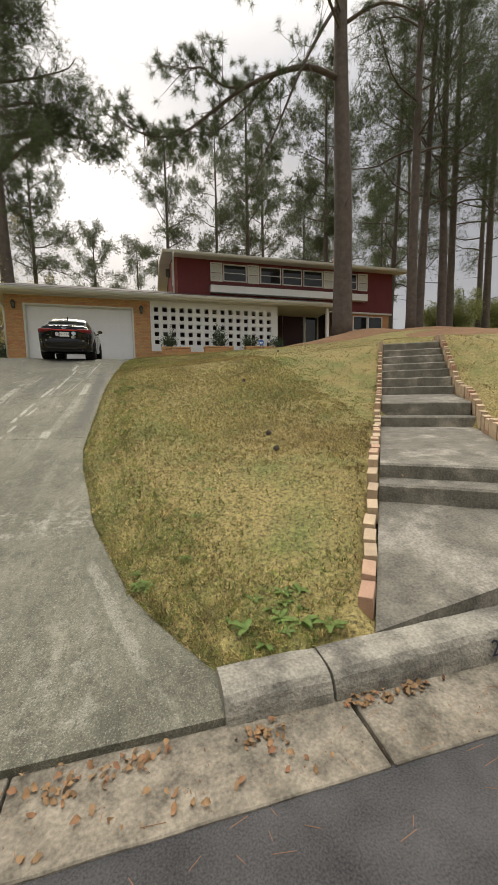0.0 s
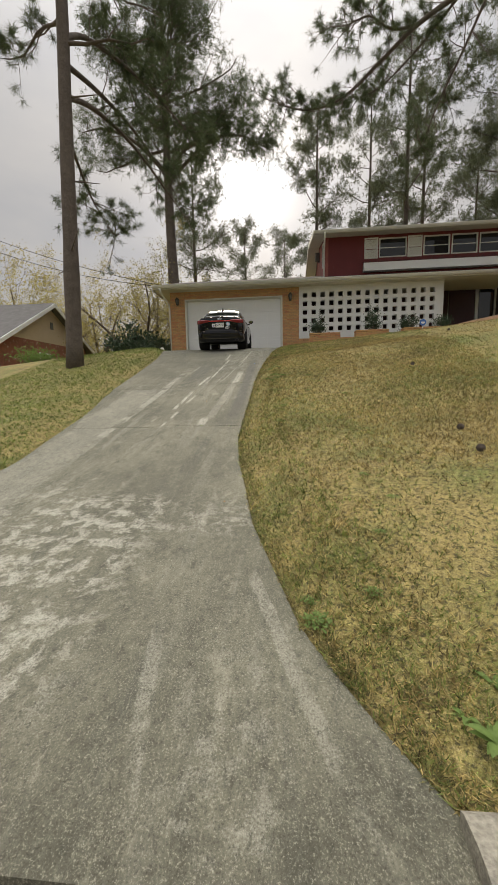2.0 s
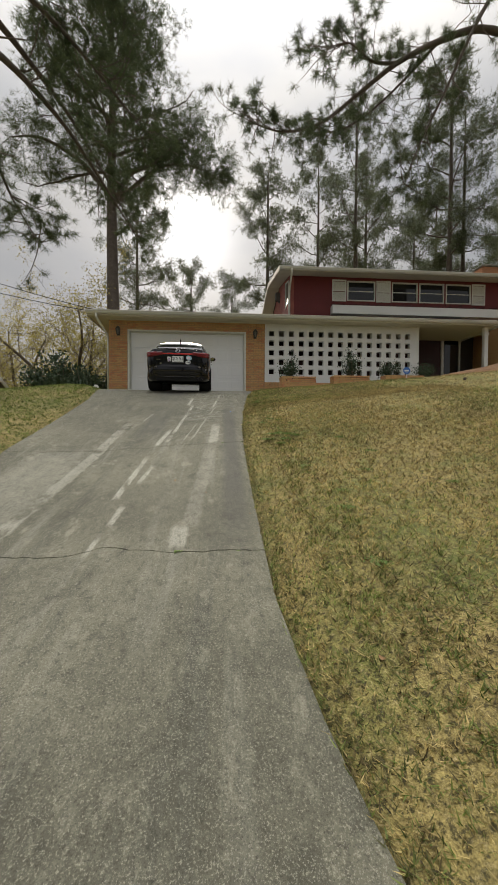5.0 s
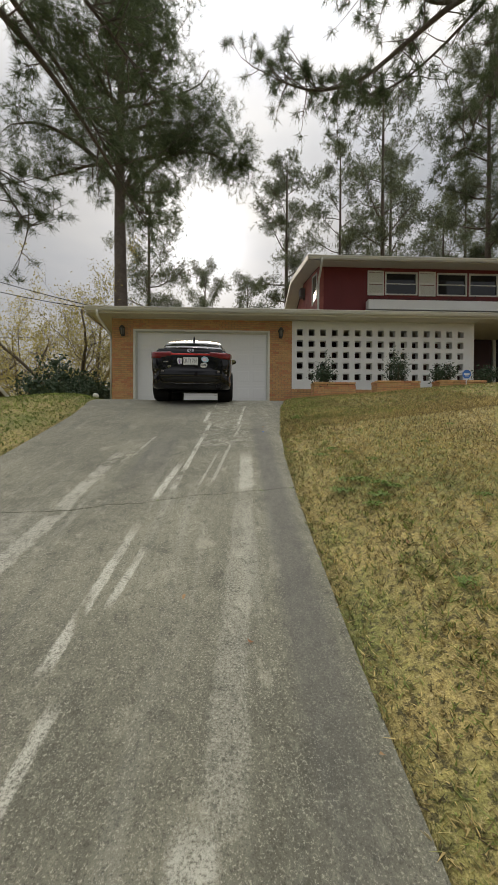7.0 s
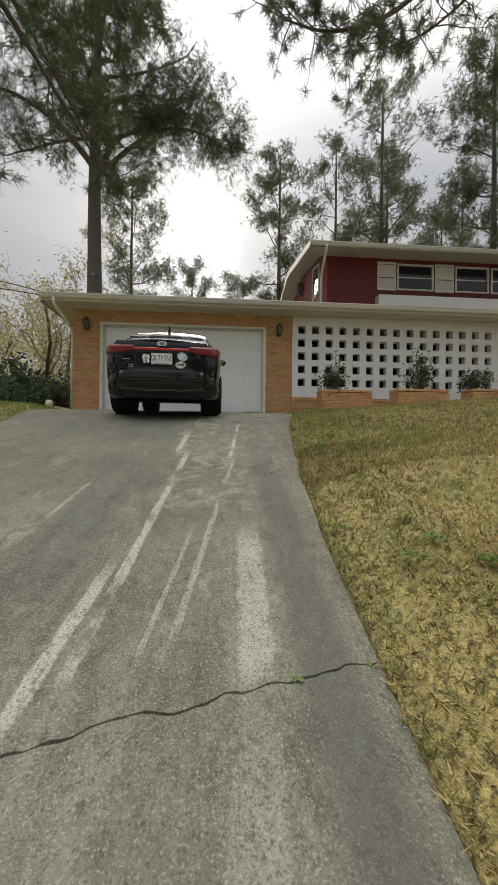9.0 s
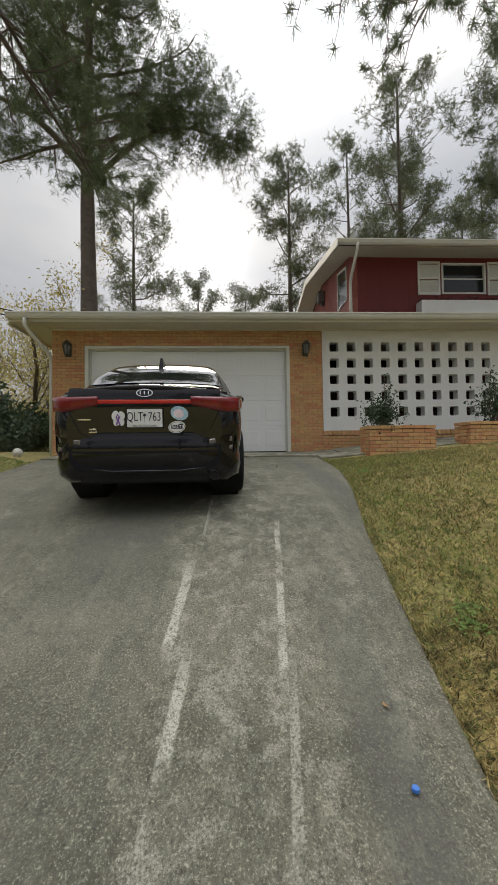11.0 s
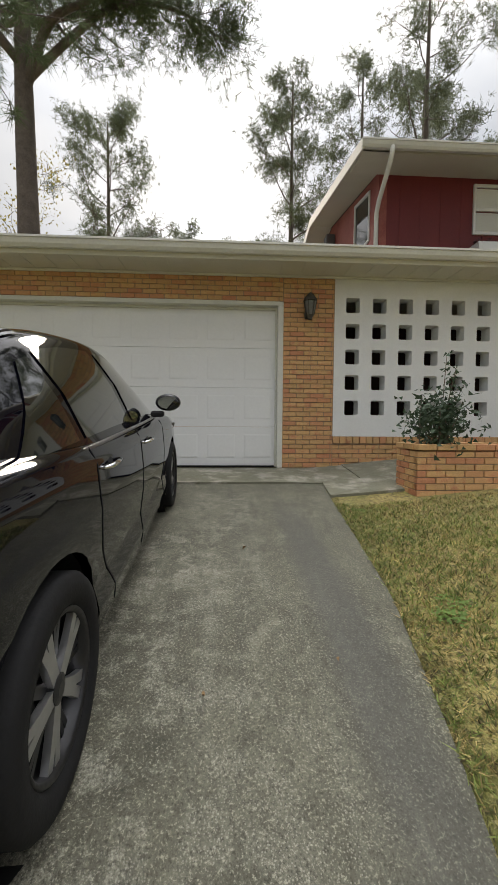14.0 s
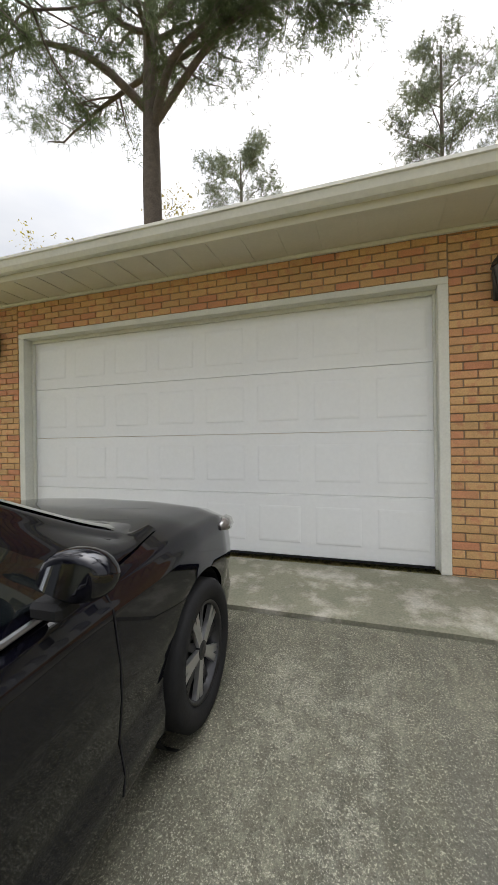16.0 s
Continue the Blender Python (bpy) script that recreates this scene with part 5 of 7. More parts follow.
part("roof", house_patch(-0.62, 2.55, 0.0, 1.0, 0.0, 48, 26, both=True), M["black_paint"], CAR, smooth=True)
part("rear_window", house_patch(-0.46, 0.40, 0.63, 1.0, 0.007, 14, 8, both=True), M["car_glass"], CAR, "sloping rear window with a black edge", smooth=True)
part("windscreen", house_patch(1.56, 2.40, 0.63, 1.0, 0.007, 14, 8, both=True), M["car_glass"], CAR, smooth=True)
for s in (1, -1):
    part("side_window", house_patch(1.16, 2.12, 0.06, 0.52, 0.006, 12, 6, s, skew1=-0.48), M["car_glass"], CAR, "tinted front side window", smooth=True)
    part("side_window", house_patch(0.36, 1.06, 0.06, 0.52, 0.006, 10, 6, s), M["car_glass"], CAR, "tinted rear side window", smooth=True)
    part("side_window", house_patch(-0.12, 0.29, 0.06, 0.50, 0.006, 8, 6, s, skew0=0.32), M["car_glass"], CAR, "small tinted quarter window", smooth=True)
    bm = bmesh.new()
    add_tube(bm, [(s * (house_point(y, 0.02)[0] + 0.012), y, 0.95) for y in np.linspace(-0.12, 2.1, 16)], 0.009, 6)
    part("belt_moulding", bm, M["chrome_dark"], CAR, "dull chrome belt moulding")
    # shut lines of the doors
    for yy, name in ((1.13, "door_gap"), (2.05, "door_gap"), (0.30, "door_gap")):
        pts = []
        for v in np.linspace(0.16, 0.74, 18):
            bulge = 0.0 if yy != 0.30 else 0.20 * (1 - smooth01(0.16, 0.5, v))
            y = yy + bulge
            x, z = body_point(y, v)
            pts.append((s * (x + 0.0005), y, z))
        bm = bmesh.new()
        add_tube(bm, pts, 0.0035, 4)
        part(name, bm, M["rubber"], CAR)
    for yy in (0.47, 1.33):
        x, z = body_point(yy, 0.66)
        bm = bmesh.new()
        add_tube(bm, [(s * (x - 0.005), yy - 0.10, z + 0.0), (s * (x + 0.026), yy - 0.075, z + 0.005), (s * (x + 0.032), yy, z + 0.008), (s * (x + 0.026), yy + 0.075, z + 0.005), (s * (x - 0.005), yy + 0.10, z)], [0.008, 0.010, 0.011, 0.010, 0.008], 8)
        part("door_handle", bm, M["chrome"], CAR, "polished chrome door handle", smooth=True)
        bm = bmesh.new()
        bmesh.ops.create_uvsphere(bm, u_segments=14, v_segments=8, radius=1, matrix=pose(s * (x - 0.012), yy + 0.0, z) @ Matrix.Diagonal((0.014, 0.085, 0.042, 1)))
        part("handle_cup", bm, M["rubber"], CAR, smooth=True)
    # mirrors
    bm = bmesh.new()
    bmesh.ops.create_uvsphere(bm, u_segments=18, v_segments=12, radius=1, matrix=pose(s * 0.965, 1.84, 1.065, 0, 0, s * 12) @ Matrix.Diagonal((0.10, 0.065, 0.064, 1)))
    for v in bm.verts:
        if v.co.y < 1.805:
            v.co.y = 1.805
    mirror = part("mirror", bm, M["black_paint"], CAR, "glossy black wing mirror", smooth=True)
    bm = bmesh.new()
    bmesh.ops.create_circle(bm, cap_ends=True, radius=1, segments=20, matrix=pose(s * 0.97, 1.798, 1.065, 12, 0, s * 14) @ Matrix.Diagonal((0.08, 1, 0.048, 1)) @ pose(0, 0, 0, 90))
    part("mirror_glass", bm, M["mirror"], mirror, "mirror glass")
    part("mirror_arm", box((min(s * 0.83, s * 0.93), 1.80, 0.955), (max(s * 0.83, s * 0.93), 1.88, 1.0), 0.012), M["rubber"], mirror)
    # tail lamp, wrapping round the corner
    bm = bmesh.new()
    rows = []
    for i in range(19):
        f = i / 18
        if f < 0.45:
            g = f / 0.45
            x, y = 0.40 + 0.24 * g, -1.012
        else:
            g = (f - 0.45) / 0.55
            y = -1.012 + 0.36 * g ** 1.4
            x = max(0.64 + 0.10 * g, soft_lin(y + 0.01, ST_Y, ST_W, 0.02) + 0.006) if g > 0.08 else 0.645
        zt, zb = 0.955 - 0.008 * f, 0.885 - 0.055 * min(1, f * 2.0) + 0.05 * max(0, f - 0.8) * 5
        rows.append([bm.verts.new((s * x, y, z)) for z in (zb, zb + 0.3 * (zt - zb), zb + 0.7 * (zt - zb), zt)])
    for r0, r1 in zip(rows, rows[1:]):
        for a, b, c, d in zip(r0, r0[1:], r1[1:], r1):
            bm.faces.new((a, b, c, d))
    bmesh.ops.recalc_face_normals(bm, faces=bm.faces)
    bmesh.ops.solidify(bm, geom=bm.faces[:], thickness=0.03)
    bmesh.ops.recalc_face_normals(bm, faces=bm.faces)
    part("tail_lamp", bm, M["tail_red"], CAR, "dark red wrap-round tail lamp", smooth=True)
    # bumper corner reflectors
    bm = box((-0.11, -0.012, -0.02), (0.11, 0.02, 0.02), 0.006, pose(s * 0.66, -0.972, 0.585, 0, 0, s * 20) @ pose(0, 0, 0, 0, -s * 5, 0))
    part("bumper_lamp", bm, M["lamp_clear"], CAR, "clear bumper lamp")
    bm = box((-0.075, -0.01, -0.018), (0.075, 0.02, 0.018), 0.006, pose(s * 0.70, -0.955, 0.52, 0, 0, s * 24))
    part("reflector", bm, M["lamp_clear"], CAR)
    bm = bmesh.new()
    add_tube(bm, [(s * 0.53, -0.985, 0.615), (s * 0.7, -0.965, 0.63), (s * 0.80, -0.90, 0.63), (s * 0.805, -0.89, 0.5), (s * 0.75, -0.92, 0.42)], 0.008, 6)
    part("bumper_trim", bm, M["black_paint"], CAR)
    # wheel wells and wheels
    for wy in WHEELS_Y:
        bm = bmesh.new()
        bmesh.ops.create_cone(bm, cap_ends=True, segments=28, radius1=ARCH_R + 0.012, radius2=ARCH_R + 0.012, depth=0.28, matrix=pose(s * 0.70, wy, WHEEL_R, 0, 90, 0))
        bmesh.ops.delete(bm, geom=[f for f in bm.faces if f.normal.x * s > 0.9], context="FACES")
        part("wheel_well", bm, M["rubber"], CAR)


def wheel_at(x, y, s):
    w = new("wheel")
    w.parent = CAR
    w.matrix_basis = pose(x, y, WHEEL_R, 0, 0, 0 if s > 0 else 180)
    w["label"] = "black tyre on a two-tone alloy rim"
    # lathe round the x axis: tyre
    prof = [(-0.10, 0.215), (-0.105, 0.24), (-0.108, 0.28), (-0.1, 0.31), (-0.085, 0.322), (0.085, 0.322), (0.1, 0.31), (0.108, 0.28), (0.105, 0.24), (0.09, 0.222), (0.08, 0.215)]
    bm = bmesh.new()
    n = 40
    rings = [[bm.verts.new((px, pr * math.cos(6.28318 * k / n), pr * math.sin(6.28318 * k / n))) for px, pr in prof] for k in range(n)]
    for k in range(n):
        for a, b, c, d in zip(rings[k], rings[k][1:], rings[(k + 1) % n][1:], rings[(k + 1) % n]):
            bm.faces.new((a, b, c, d))
    bmesh.ops.recalc_face_normals(bm, faces=bm.faces)
    part("tyre", bm, M["rubber"], w, smooth=True)
    bm = bmesh.new()
    prof = [(0.088, 0.222), (0.095, 0.218), (0.085, 0.205), (0.0, 0.195), (-0.06, 0.19)]
    rings = [[bm.verts.new((px, pr * math.cos(6.28318 * k / n), pr * math.sin(6.28318 * k / n))) for px, pr in prof] for k in range(n)]
    for k in range(n):
        for a, b, c, d in zip(rings[k], rings[k][1:], rings[(k + 1) % n][1:], rings[(k + 1) % n]):
            bm.faces.new((a, b, c, d))
    part("rim", bm, M["rim_dark"], w, smooth=True)
    bm = bmesh.new()
    bmesh.ops.create_circle(bm, cap_ends=True, segments=28, radius=0.19, matrix=pose(0.0, 0, 0, 0, 90, 0))
    part("brake_disc", bm, M["rim_dark"], w)
    for k in range(5):
        m = pose(0, 0, 0, 72 * k + 18, 0, 0)
        for off, mat, nm in ((0.0, "rim_silver", "spoke"), (36, "rim_dark", "spoke")):
            mm = m @ pose(0, 0, 0, off, 0, 0)
            bm = bmesh.new()
            hw = 0.034 if off == 0 else 0.02
            add_prism(bm, [(-0.022, 0.035), (0.022, 0.035), (hw * 0.8, 0.12), (hw * 1.25, 0.205), (hw * 0.3, 0.213), (0, 0.15), (-hw * 0.3, 0.213), (-hw * 1.25, 0.205), (-hw * 0.8, 0.12)], "x", 0.055 if off == 0 else 0.045, 0.078 if off == 0 else 0.06)
            bm.transform(mm)
            part(nm, bm, M[mat], w)
    part("hub_cap", tube([(0.03, 0, 0), (0.08, 0, 0), (0.086, 0, 0)], [0.05, 0.042, 0.02], 16), M["rim_dark"], w)


for wy in WHEELS_Y:
    wheel_at(0.80, wy, 1)
    wheel_at(-0.80, wy, -1)
# rear details
bm = bmesh.new()
RZ = (0.28, 0.33, 0.38, 0.44, 0.50, 0.56, 0.60, 0.625, 0.64, 0.66, 0.75, 0.86, 0.88, 0.93, 0.98, 1.02)
RY = (-0.93, -0.975, -1.012, -1.03, -1.035, -1.03, -1.02, -1.008, -1.0035, -1.002, -1.0025, -1.003, -1.003, -1.0, -0.992, -0.975)
rows = []
for z, y in zip(RZ, RY):
    half = 0.70 if z < 0.62 else 0.66
    rows.append([bm.verts.new((x, y + 0.055 * (abs(x) / 0.7) ** 5 * (1 if z < 0.63 else 0.6), z)) for x in np.linspace(-half, half, 25)])
for r0, r1 in zip(rows, rows[1:]):
    for p, q, r, s in zip(r0, r0[1:], r1[1:], r1):
        bm.faces.new((p, q, r, s))
part("rear_bumper", bm, M["black_paint"], CAR, smooth=True)
part("light_bar", box((-0.40, -1.012, 0.895), (0.40, -0.99, 0.928), 0.004), M["tail_bright"], CAR, "bright red light bar across the boot")
plate = part("number_plate", box((-0.153, -1.018, 0.70), (0.153, -1.008, 0.853), 0.003), M["plate_white"], CAR, "white number plate in a dark frame")
part("plate_frame", boxes([((-0.16, -1.02, 0.693), (0.16, -1.006, 0.70)), ((-0.16, -1.02, 0.853), (0.16, -1.006, 0.86)), ((-0.16, -1.02, 0.70), (-0.153, -1.006, 0.853)), ((0.153, -1.02, 0.70), (0.16, -1.006, 0.853))]), M["rubber"], plate)


def lettering(body, size, m, mat, parent, name="lettering"):
    """Text turned into a mesh with the built-in font."""
    cu = bpy.data.curves.new("text", "FONT")
    cu.body, cu.size, cu.extrude = body, size, 0.0006
    cu.align_x, cu.align_y = "CENTER", "CENTER"
    tmp = new("text", cu)
    bpy.context.view_layer.update()
    me = bpy.data.meshes.new_from_object(tmp.evaluated_get(bpy.context.evaluated_depsgraph_get()))
    bpy.data.objects.remove(tmp)
    me.materials.clear()
    me.materials.append(mat)
    me.transform(m)
    ob = new(name, me)
    ob.parent = parent
    return ob


lettering("QLT", 0.092, pose(-0.085, -1.019, 0.785, 90) @ Matrix.Diagonal((0.82, 1.15, 1, 1)), M["ink"], plate)
lettering("763", 0.092, pose(0.085, -1.019, 0.785, 90) @ Matrix.Diagonal((0.82, 1.15, 1, 1)), M["ink"], plate)
lettering("SOUTH CAROLINA", 0.024, pose(0, -1.019, 0.712, 90), M["ink"], plate)
part("plate_tree", boxes([((-0.002, -1.0195, 0.745), (0.002, -1.018, 0.80)), ((-0.013, -1.0195, 0.792), (0.013, -1.018, 0.806)), ((-0.008, -1.0195, 0.806), (0.008, -1.018, 0.813))]), M["ink"], plate)


def oval(rx, rz, m, thick=0.002, n=28):
    bm = bmesh.new()
    add_prism(bm, [(rx * math.cos(6.28318 * k / n), rz * math.sin(6.28318 * k / n)) for k in range(n)], "y", -thick, 0)
    bm.transform(m)
    return bm


part("badge", oval(0.072, 0.036, pose(0.0, -1.002, 0.985, -18)), M["chrome"], CAR, "chrome oval badge")
part("badge_field", oval(0.063, 0.028, pose(0.0, -1.0045, 0.985, -18)), M["black_paint"], CAR)
for x in (-0.036, 0.0, 0.034):
    mark = box((x - 0.004, -0.0012, -0.015), (x + 0.004, 0, 0.015))
    mark.transform(pose(0, -1.0068, 0.985, -18))
    part("badge_mark", mark, M["chrome"], CAR)
st = part("sticker", oval(0.075, 0.05, pose(0.275, -1.008, 0.70, 0, -8)), M["plate_white"], CAR, "white oval sticker with black lettering")
part("sticker_ring", oval(0.069, 0.044, pose(0.275, -1.0102, 0.70, 0, -8), 0.0006), M["ink"], st)
part("sticker_field", oval(0.065, 0.04, pose(0.275, -1.0112, 0.70, 0, -8), 0.0006), M["plate_white"], st)
part("sticker_shape", boxes([((0.225, -1.0128, 0.685), (0.325, -1.0118, 0.718)), ((0.29, -1.0128, 0.718), (0.328, -1.0118, 0.728))]), M["ink"], st)
lettering("BALT", 0.038, pose(0.272, -1.0135, 0.701, 90, 0, 0), M["plate_white"], st)
st = part("sticker", oval(0.078, 0.058, pose(0.30, -1.007, 0.815, 0, 14)), M["sticker_blue"], CAR, "pale blue oval sticker with a pink shape")
part("sticker_shape", oval(0.045, 0.036, pose(0.292, -1.0095, 0.812, 0, 14), 0.0008), M["sticker_pink"], st)
st = part("sticker", oval(0.028, 0.04, pose(-0.255, -1.009, 0.80, 0, 20)), M["plate_white"], CAR, "white butterfly sticker with a purple ribbon")
for dx, dz, r in ((0.055, 0.0, -25), (0.012, -0.055, 10), (0.05, -0.052, -20)):
    part("sticker_wing", oval(0.028, 0.034, pose(-0.255 + dx, -1.0095, 0.80 + dz, 0, r)), M["plate_white"], st)
part("ribbon", tube([(-0.245, -1.012, 0.72), (-0.215, -1.013, 0.79), (-0.232, -1.013, 0.805), (-0.246, -1.013, 0.785), (-0.212, -1.012, 0.72)], 0.006, 5), M["purple"], st)
for dx, dz, w in ((-0.52, 0.765, 0.055), (-0.45, 0.685, 0.03), (-0.45, 0.66, 0.035)):
    part("badge_bar", box((dx - w, -1.004, dz - 0.006), (dx + w, -0.985, dz + 0.006), 0.002), M["chrome"], CAR)
# exhaust and lower bumper
for s in (1, -1):
    if s > 0:
        bm = bmesh.new()
        add_tube(bm, [(0.60, -0.80, 0.285), (0.60, -0.97, 0.285), (0.60, -1.012, 0.285)], [0.04, 0.044, 0.047], 18, cap=False)
        bm.transform(Matrix.Translation((0.60, 0, 0.285)) @ Matrix.Diagonal((1.3, 1, 0.85, 1)) @ Matrix.Translation((-0.60, 0, -0.285)))
        pipe = part("exhaust_tip", bm, M["chrome_dark"], CAR, "chrome exhaust tip", smooth=True)
        part("exhaust_inside", oval(0.055, 0.036, pose(0.60, -1.004, 0.285)), M["rubber"], pipe)
bm = bmesh.new()
add_tube(bm, [(-0.60, -0.98, 0.37), (-0.3, -1.0, 0.33), (0.3, -1.0, 0.33), (0.5, -0.99, 0.35), (0.60, -0.975, 0.38), (0.72, -0.93, 0.37)], 0.012, 6)
part("valance", bm, M["black_paint"], CAR, smooth=True)
part("lower_bumper", box((-0.58, -0.975, 0.22), (0.58, -0.80, 0.33), 0.02), M["rubber"], CAR)
# boot lid: lip and shut line
bm = bmesh.new()
add_tube(bm, [(x, -0.975 + 0.12 * (abs(x) / 0.72) ** 3, 1.035 - 0.045 * (abs(x) / 0.72) ** 2) for x in np.linspace(-0.72, 0.72, 25)], [0.02 - 0.008 * abs(x) / 0.72 for x in np.linspace(-0.72, 0.72, 25)], 8)
part("boot_lip", bm, M["black_paint"], CAR, smooth=True)
for s in (1, -1):
    bm = bmesh.new()
    add_tube(bm, [(s * 0.66, -0.62, 1.052), (s * 0.69, -0.85, 1.03), (s * 0.66, -0.975, 0.96), (s * 0.64, -1.0, 0.82), (s * 0.56, -1.004, 0.66), (s * 0.45, -1.006, 0.60), (0, -1.008, 0.585)], 0.004, 5)
    part("boot_gap", bm, M["rubber"], CAR)
fin = bmesh.new()
add_prism(fin, [(-0.02, 1.29), (0.23, 1.345), (0.08, 1.42), (0.02, 1.425)], "x", -0.012, 0.012)
for v in fin.verts:
    if v.co.z < 1.38:
        v.co.x *= 2.6
part("aerial_fin", fin, M["black_paint"], CAR)
for s in (1, -1):
    bm = bmesh.new()
    add_tube(bm, [(s * 0.86, 3.05, 0.80), (s * 0.80, 3.3, 0.75), (s * 0.66, 3.5, 0.68)], [0.02, 0.05, 0.03], 8)
    part("head_lamp", bm, M["lamp_clear"], CAR, "clear head lamp", smooth=True)
# seats seen through the glass
for x in (-0.36, 0.36):
    bm = bmesh.new()
    bmesh.ops.create_uvsphere(bm, u_segments=12, v_segments=8, radius=1, matrix=pose(x, 1.0, 1.12) @ Matrix.Diagonal((0.13, 0.06, 0.1, 1)))
    part("headrest", bm, M["rubber"], CAR, smooth=True)


# ---- trees ----
class Cloud:
    """Collects loose triangles for one mesh."""

    def __init__(self):
        self.v, self.f = [], []

    def mesh(self, name, mat):
        v = np.concatenate(self.v) if self.v else np.zeros((0, 3))
        me = bpy.data.meshes.new(name)
        me.from_pydata(v.tolist(), [], np.arange(len(v)).reshape(-1, 3).tolist())
        me.materials.append(mat)
        return me


def tuft(rng, centre, axis, count, length, width, spread=1.0):
    """A burst of thin needles about a twig's end, as triangles."""
    d = rng.normal(size=(count, 3)) * spread + np.asarray(axis)
    d /= np.linalg.norm(d, axis=1, keepdims=True) + 1e-9
    side = np.cross(d, rng.normal(size=(count, 3)))
    side /= np.linalg.norm(side, axis=1, keepdims=True) + 1e-9
    ln = length * rng.uniform(0.7, 1.15, size=(count, 1))
    c = np.asarray(centre) + rng.normal(size=(count, 3)) * length * 0.12
    tip = c + d * ln
    tip[:, 2] -= 0.12 * length
    out = np.empty((count * 3, 3))
    out[0::3], out[1::3], out[2::3] = c - side * width, c + side * width, tip
    return out


def leaves(rng, centre, count, radius, size):
    """Small leaf triangles scattered about a point."""
    c = np.asarray(centre) + rng.normal(size=(count, 3)) * radius
    a, b = rng.normal(size=(count, 3)), rng.normal(size=(count, 3))
    a /= np.linalg.norm(a, axis=1, keepdims=True)
    b /= np.linalg.norm(b, axis=1, keepdims=True)
    s = size * rng.uniform(0.6, 1.3, size=(count, 1))
    out = np.empty((count * 3, 3))
    out[0::3], out[1::3], out[2::3] = c - a * s * 0.5, c + a * s * 0.5, c + b * s
    return out


def limb(bm, rng, start, direction, length, radius, tufts, cl, spec, depth=0, droop=0.0):
    """A branching limb; needle bursts along its outer part."""
    p, d = Vector(start), Vector(direction).normalized()
    n = max(4, int(length / spec["step"]))
    pts, rad = [p.copy()], [radius]
    for i in range(n):
        d = (d + Vector(rng.normal(size=3)) * spec["wander"] + Vector((0, 0, spec["lift"] * (i / n) - droop))).normalized()
        p = p + d * (length / n)
        pts.append(p.copy())
        rad.append(radius * (1 - 0.8 * (i + 1) / n))
    if depth < spec["depth"] or spec["twig_wood"]:
        add_tube(bm, pts, rad, 6 if radius > 0.05 else 3, cap=False)
    if depth < spec["depth"]:
        for i in range(2 if depth == 0 else 1, n + 1):
            for k in range(spec["twigs"]):
                if rng.random() < spec["density"]:
                    t = i / n
                    sd = (pts[i] - pts[i - 1]).normalized()
                    az = Vector(rng.normal(size=3))
                    az = (az - sd * az.dot(sd)).normalized()
                    nd = (sd * rng.uniform(0.35, 0.9) + az * rng.uniform(0.6, 1.0) + Vector((0, 0, 0.15))).normalized()
                    limb(bm, rng, pts[i] - (pts[i] - pts[i - 1]) * rng.random(), nd, length * rng.uniform(0.22, 0.42) * (1.15 - 0.5 * t), max(rad[i] * 0.6, spec["thin"]), tufts, cl, spec, depth + 1, droop)
    if depth >= spec["depth"] - 0:
        for i in ((n // 2 + 1, n) if spec["tips"] else range(max(1, n // 2), n + 1)):
            tufts.append((pts[i], (pts[i] - pts[i - 1]).normalized()))
    else:
        tufts.append((pts[-1], d))


def guided(bm, rng, pts, radius, tufts, cl, spec, droop=0.0):
    """A long limb along given points, with side twigs."""
    pts = [Vector(p) for p in pts]
    fine = []
    for i in range(len(pts) - 1):
        p0, p1, p2, p3 = pts[max(i - 1, 0)], pts[i], pts[i + 1], pts[min(i + 2, len(pts) - 1)]
        for k in range(4):
            t = k / 4
            fine.append(0.5 * ((2 * p1) + (p2 - p0) * t + (2 * p0 - 5 * p1 + 4 * p2 - p3) * t * t + (3 * p1 - p0 - 3 * p2 + p3) * t ** 3))
    fine.append(pts[-1])
    n = len(fine) - 1
    add_tube(bm, fine, [radius * (1 - 0.85 * i / n) for i in range(n + 1)], 8, cap=False)
    for i in range(n // 4, n + 1):
        for k in range(2 if i < n * 0.55 else 4):
            if rng.random() < 0.7:
                d = (fine[min(i + 1, n)] - fine[max(i - 1, 0)]).normalized() * 0.6 + Vector(rng.normal(size=3)) * 0.7 + Vector((0, 0, 0.25))
                limb(bm, rng, fine[i], d, rng.uniform(0.5, 1.7), 0.02, tufts, cl, dict(spec, depth=1), 0, droop)
    tufts.append((fine[-1], (fine[-1] - fine[-2]).normalized()))


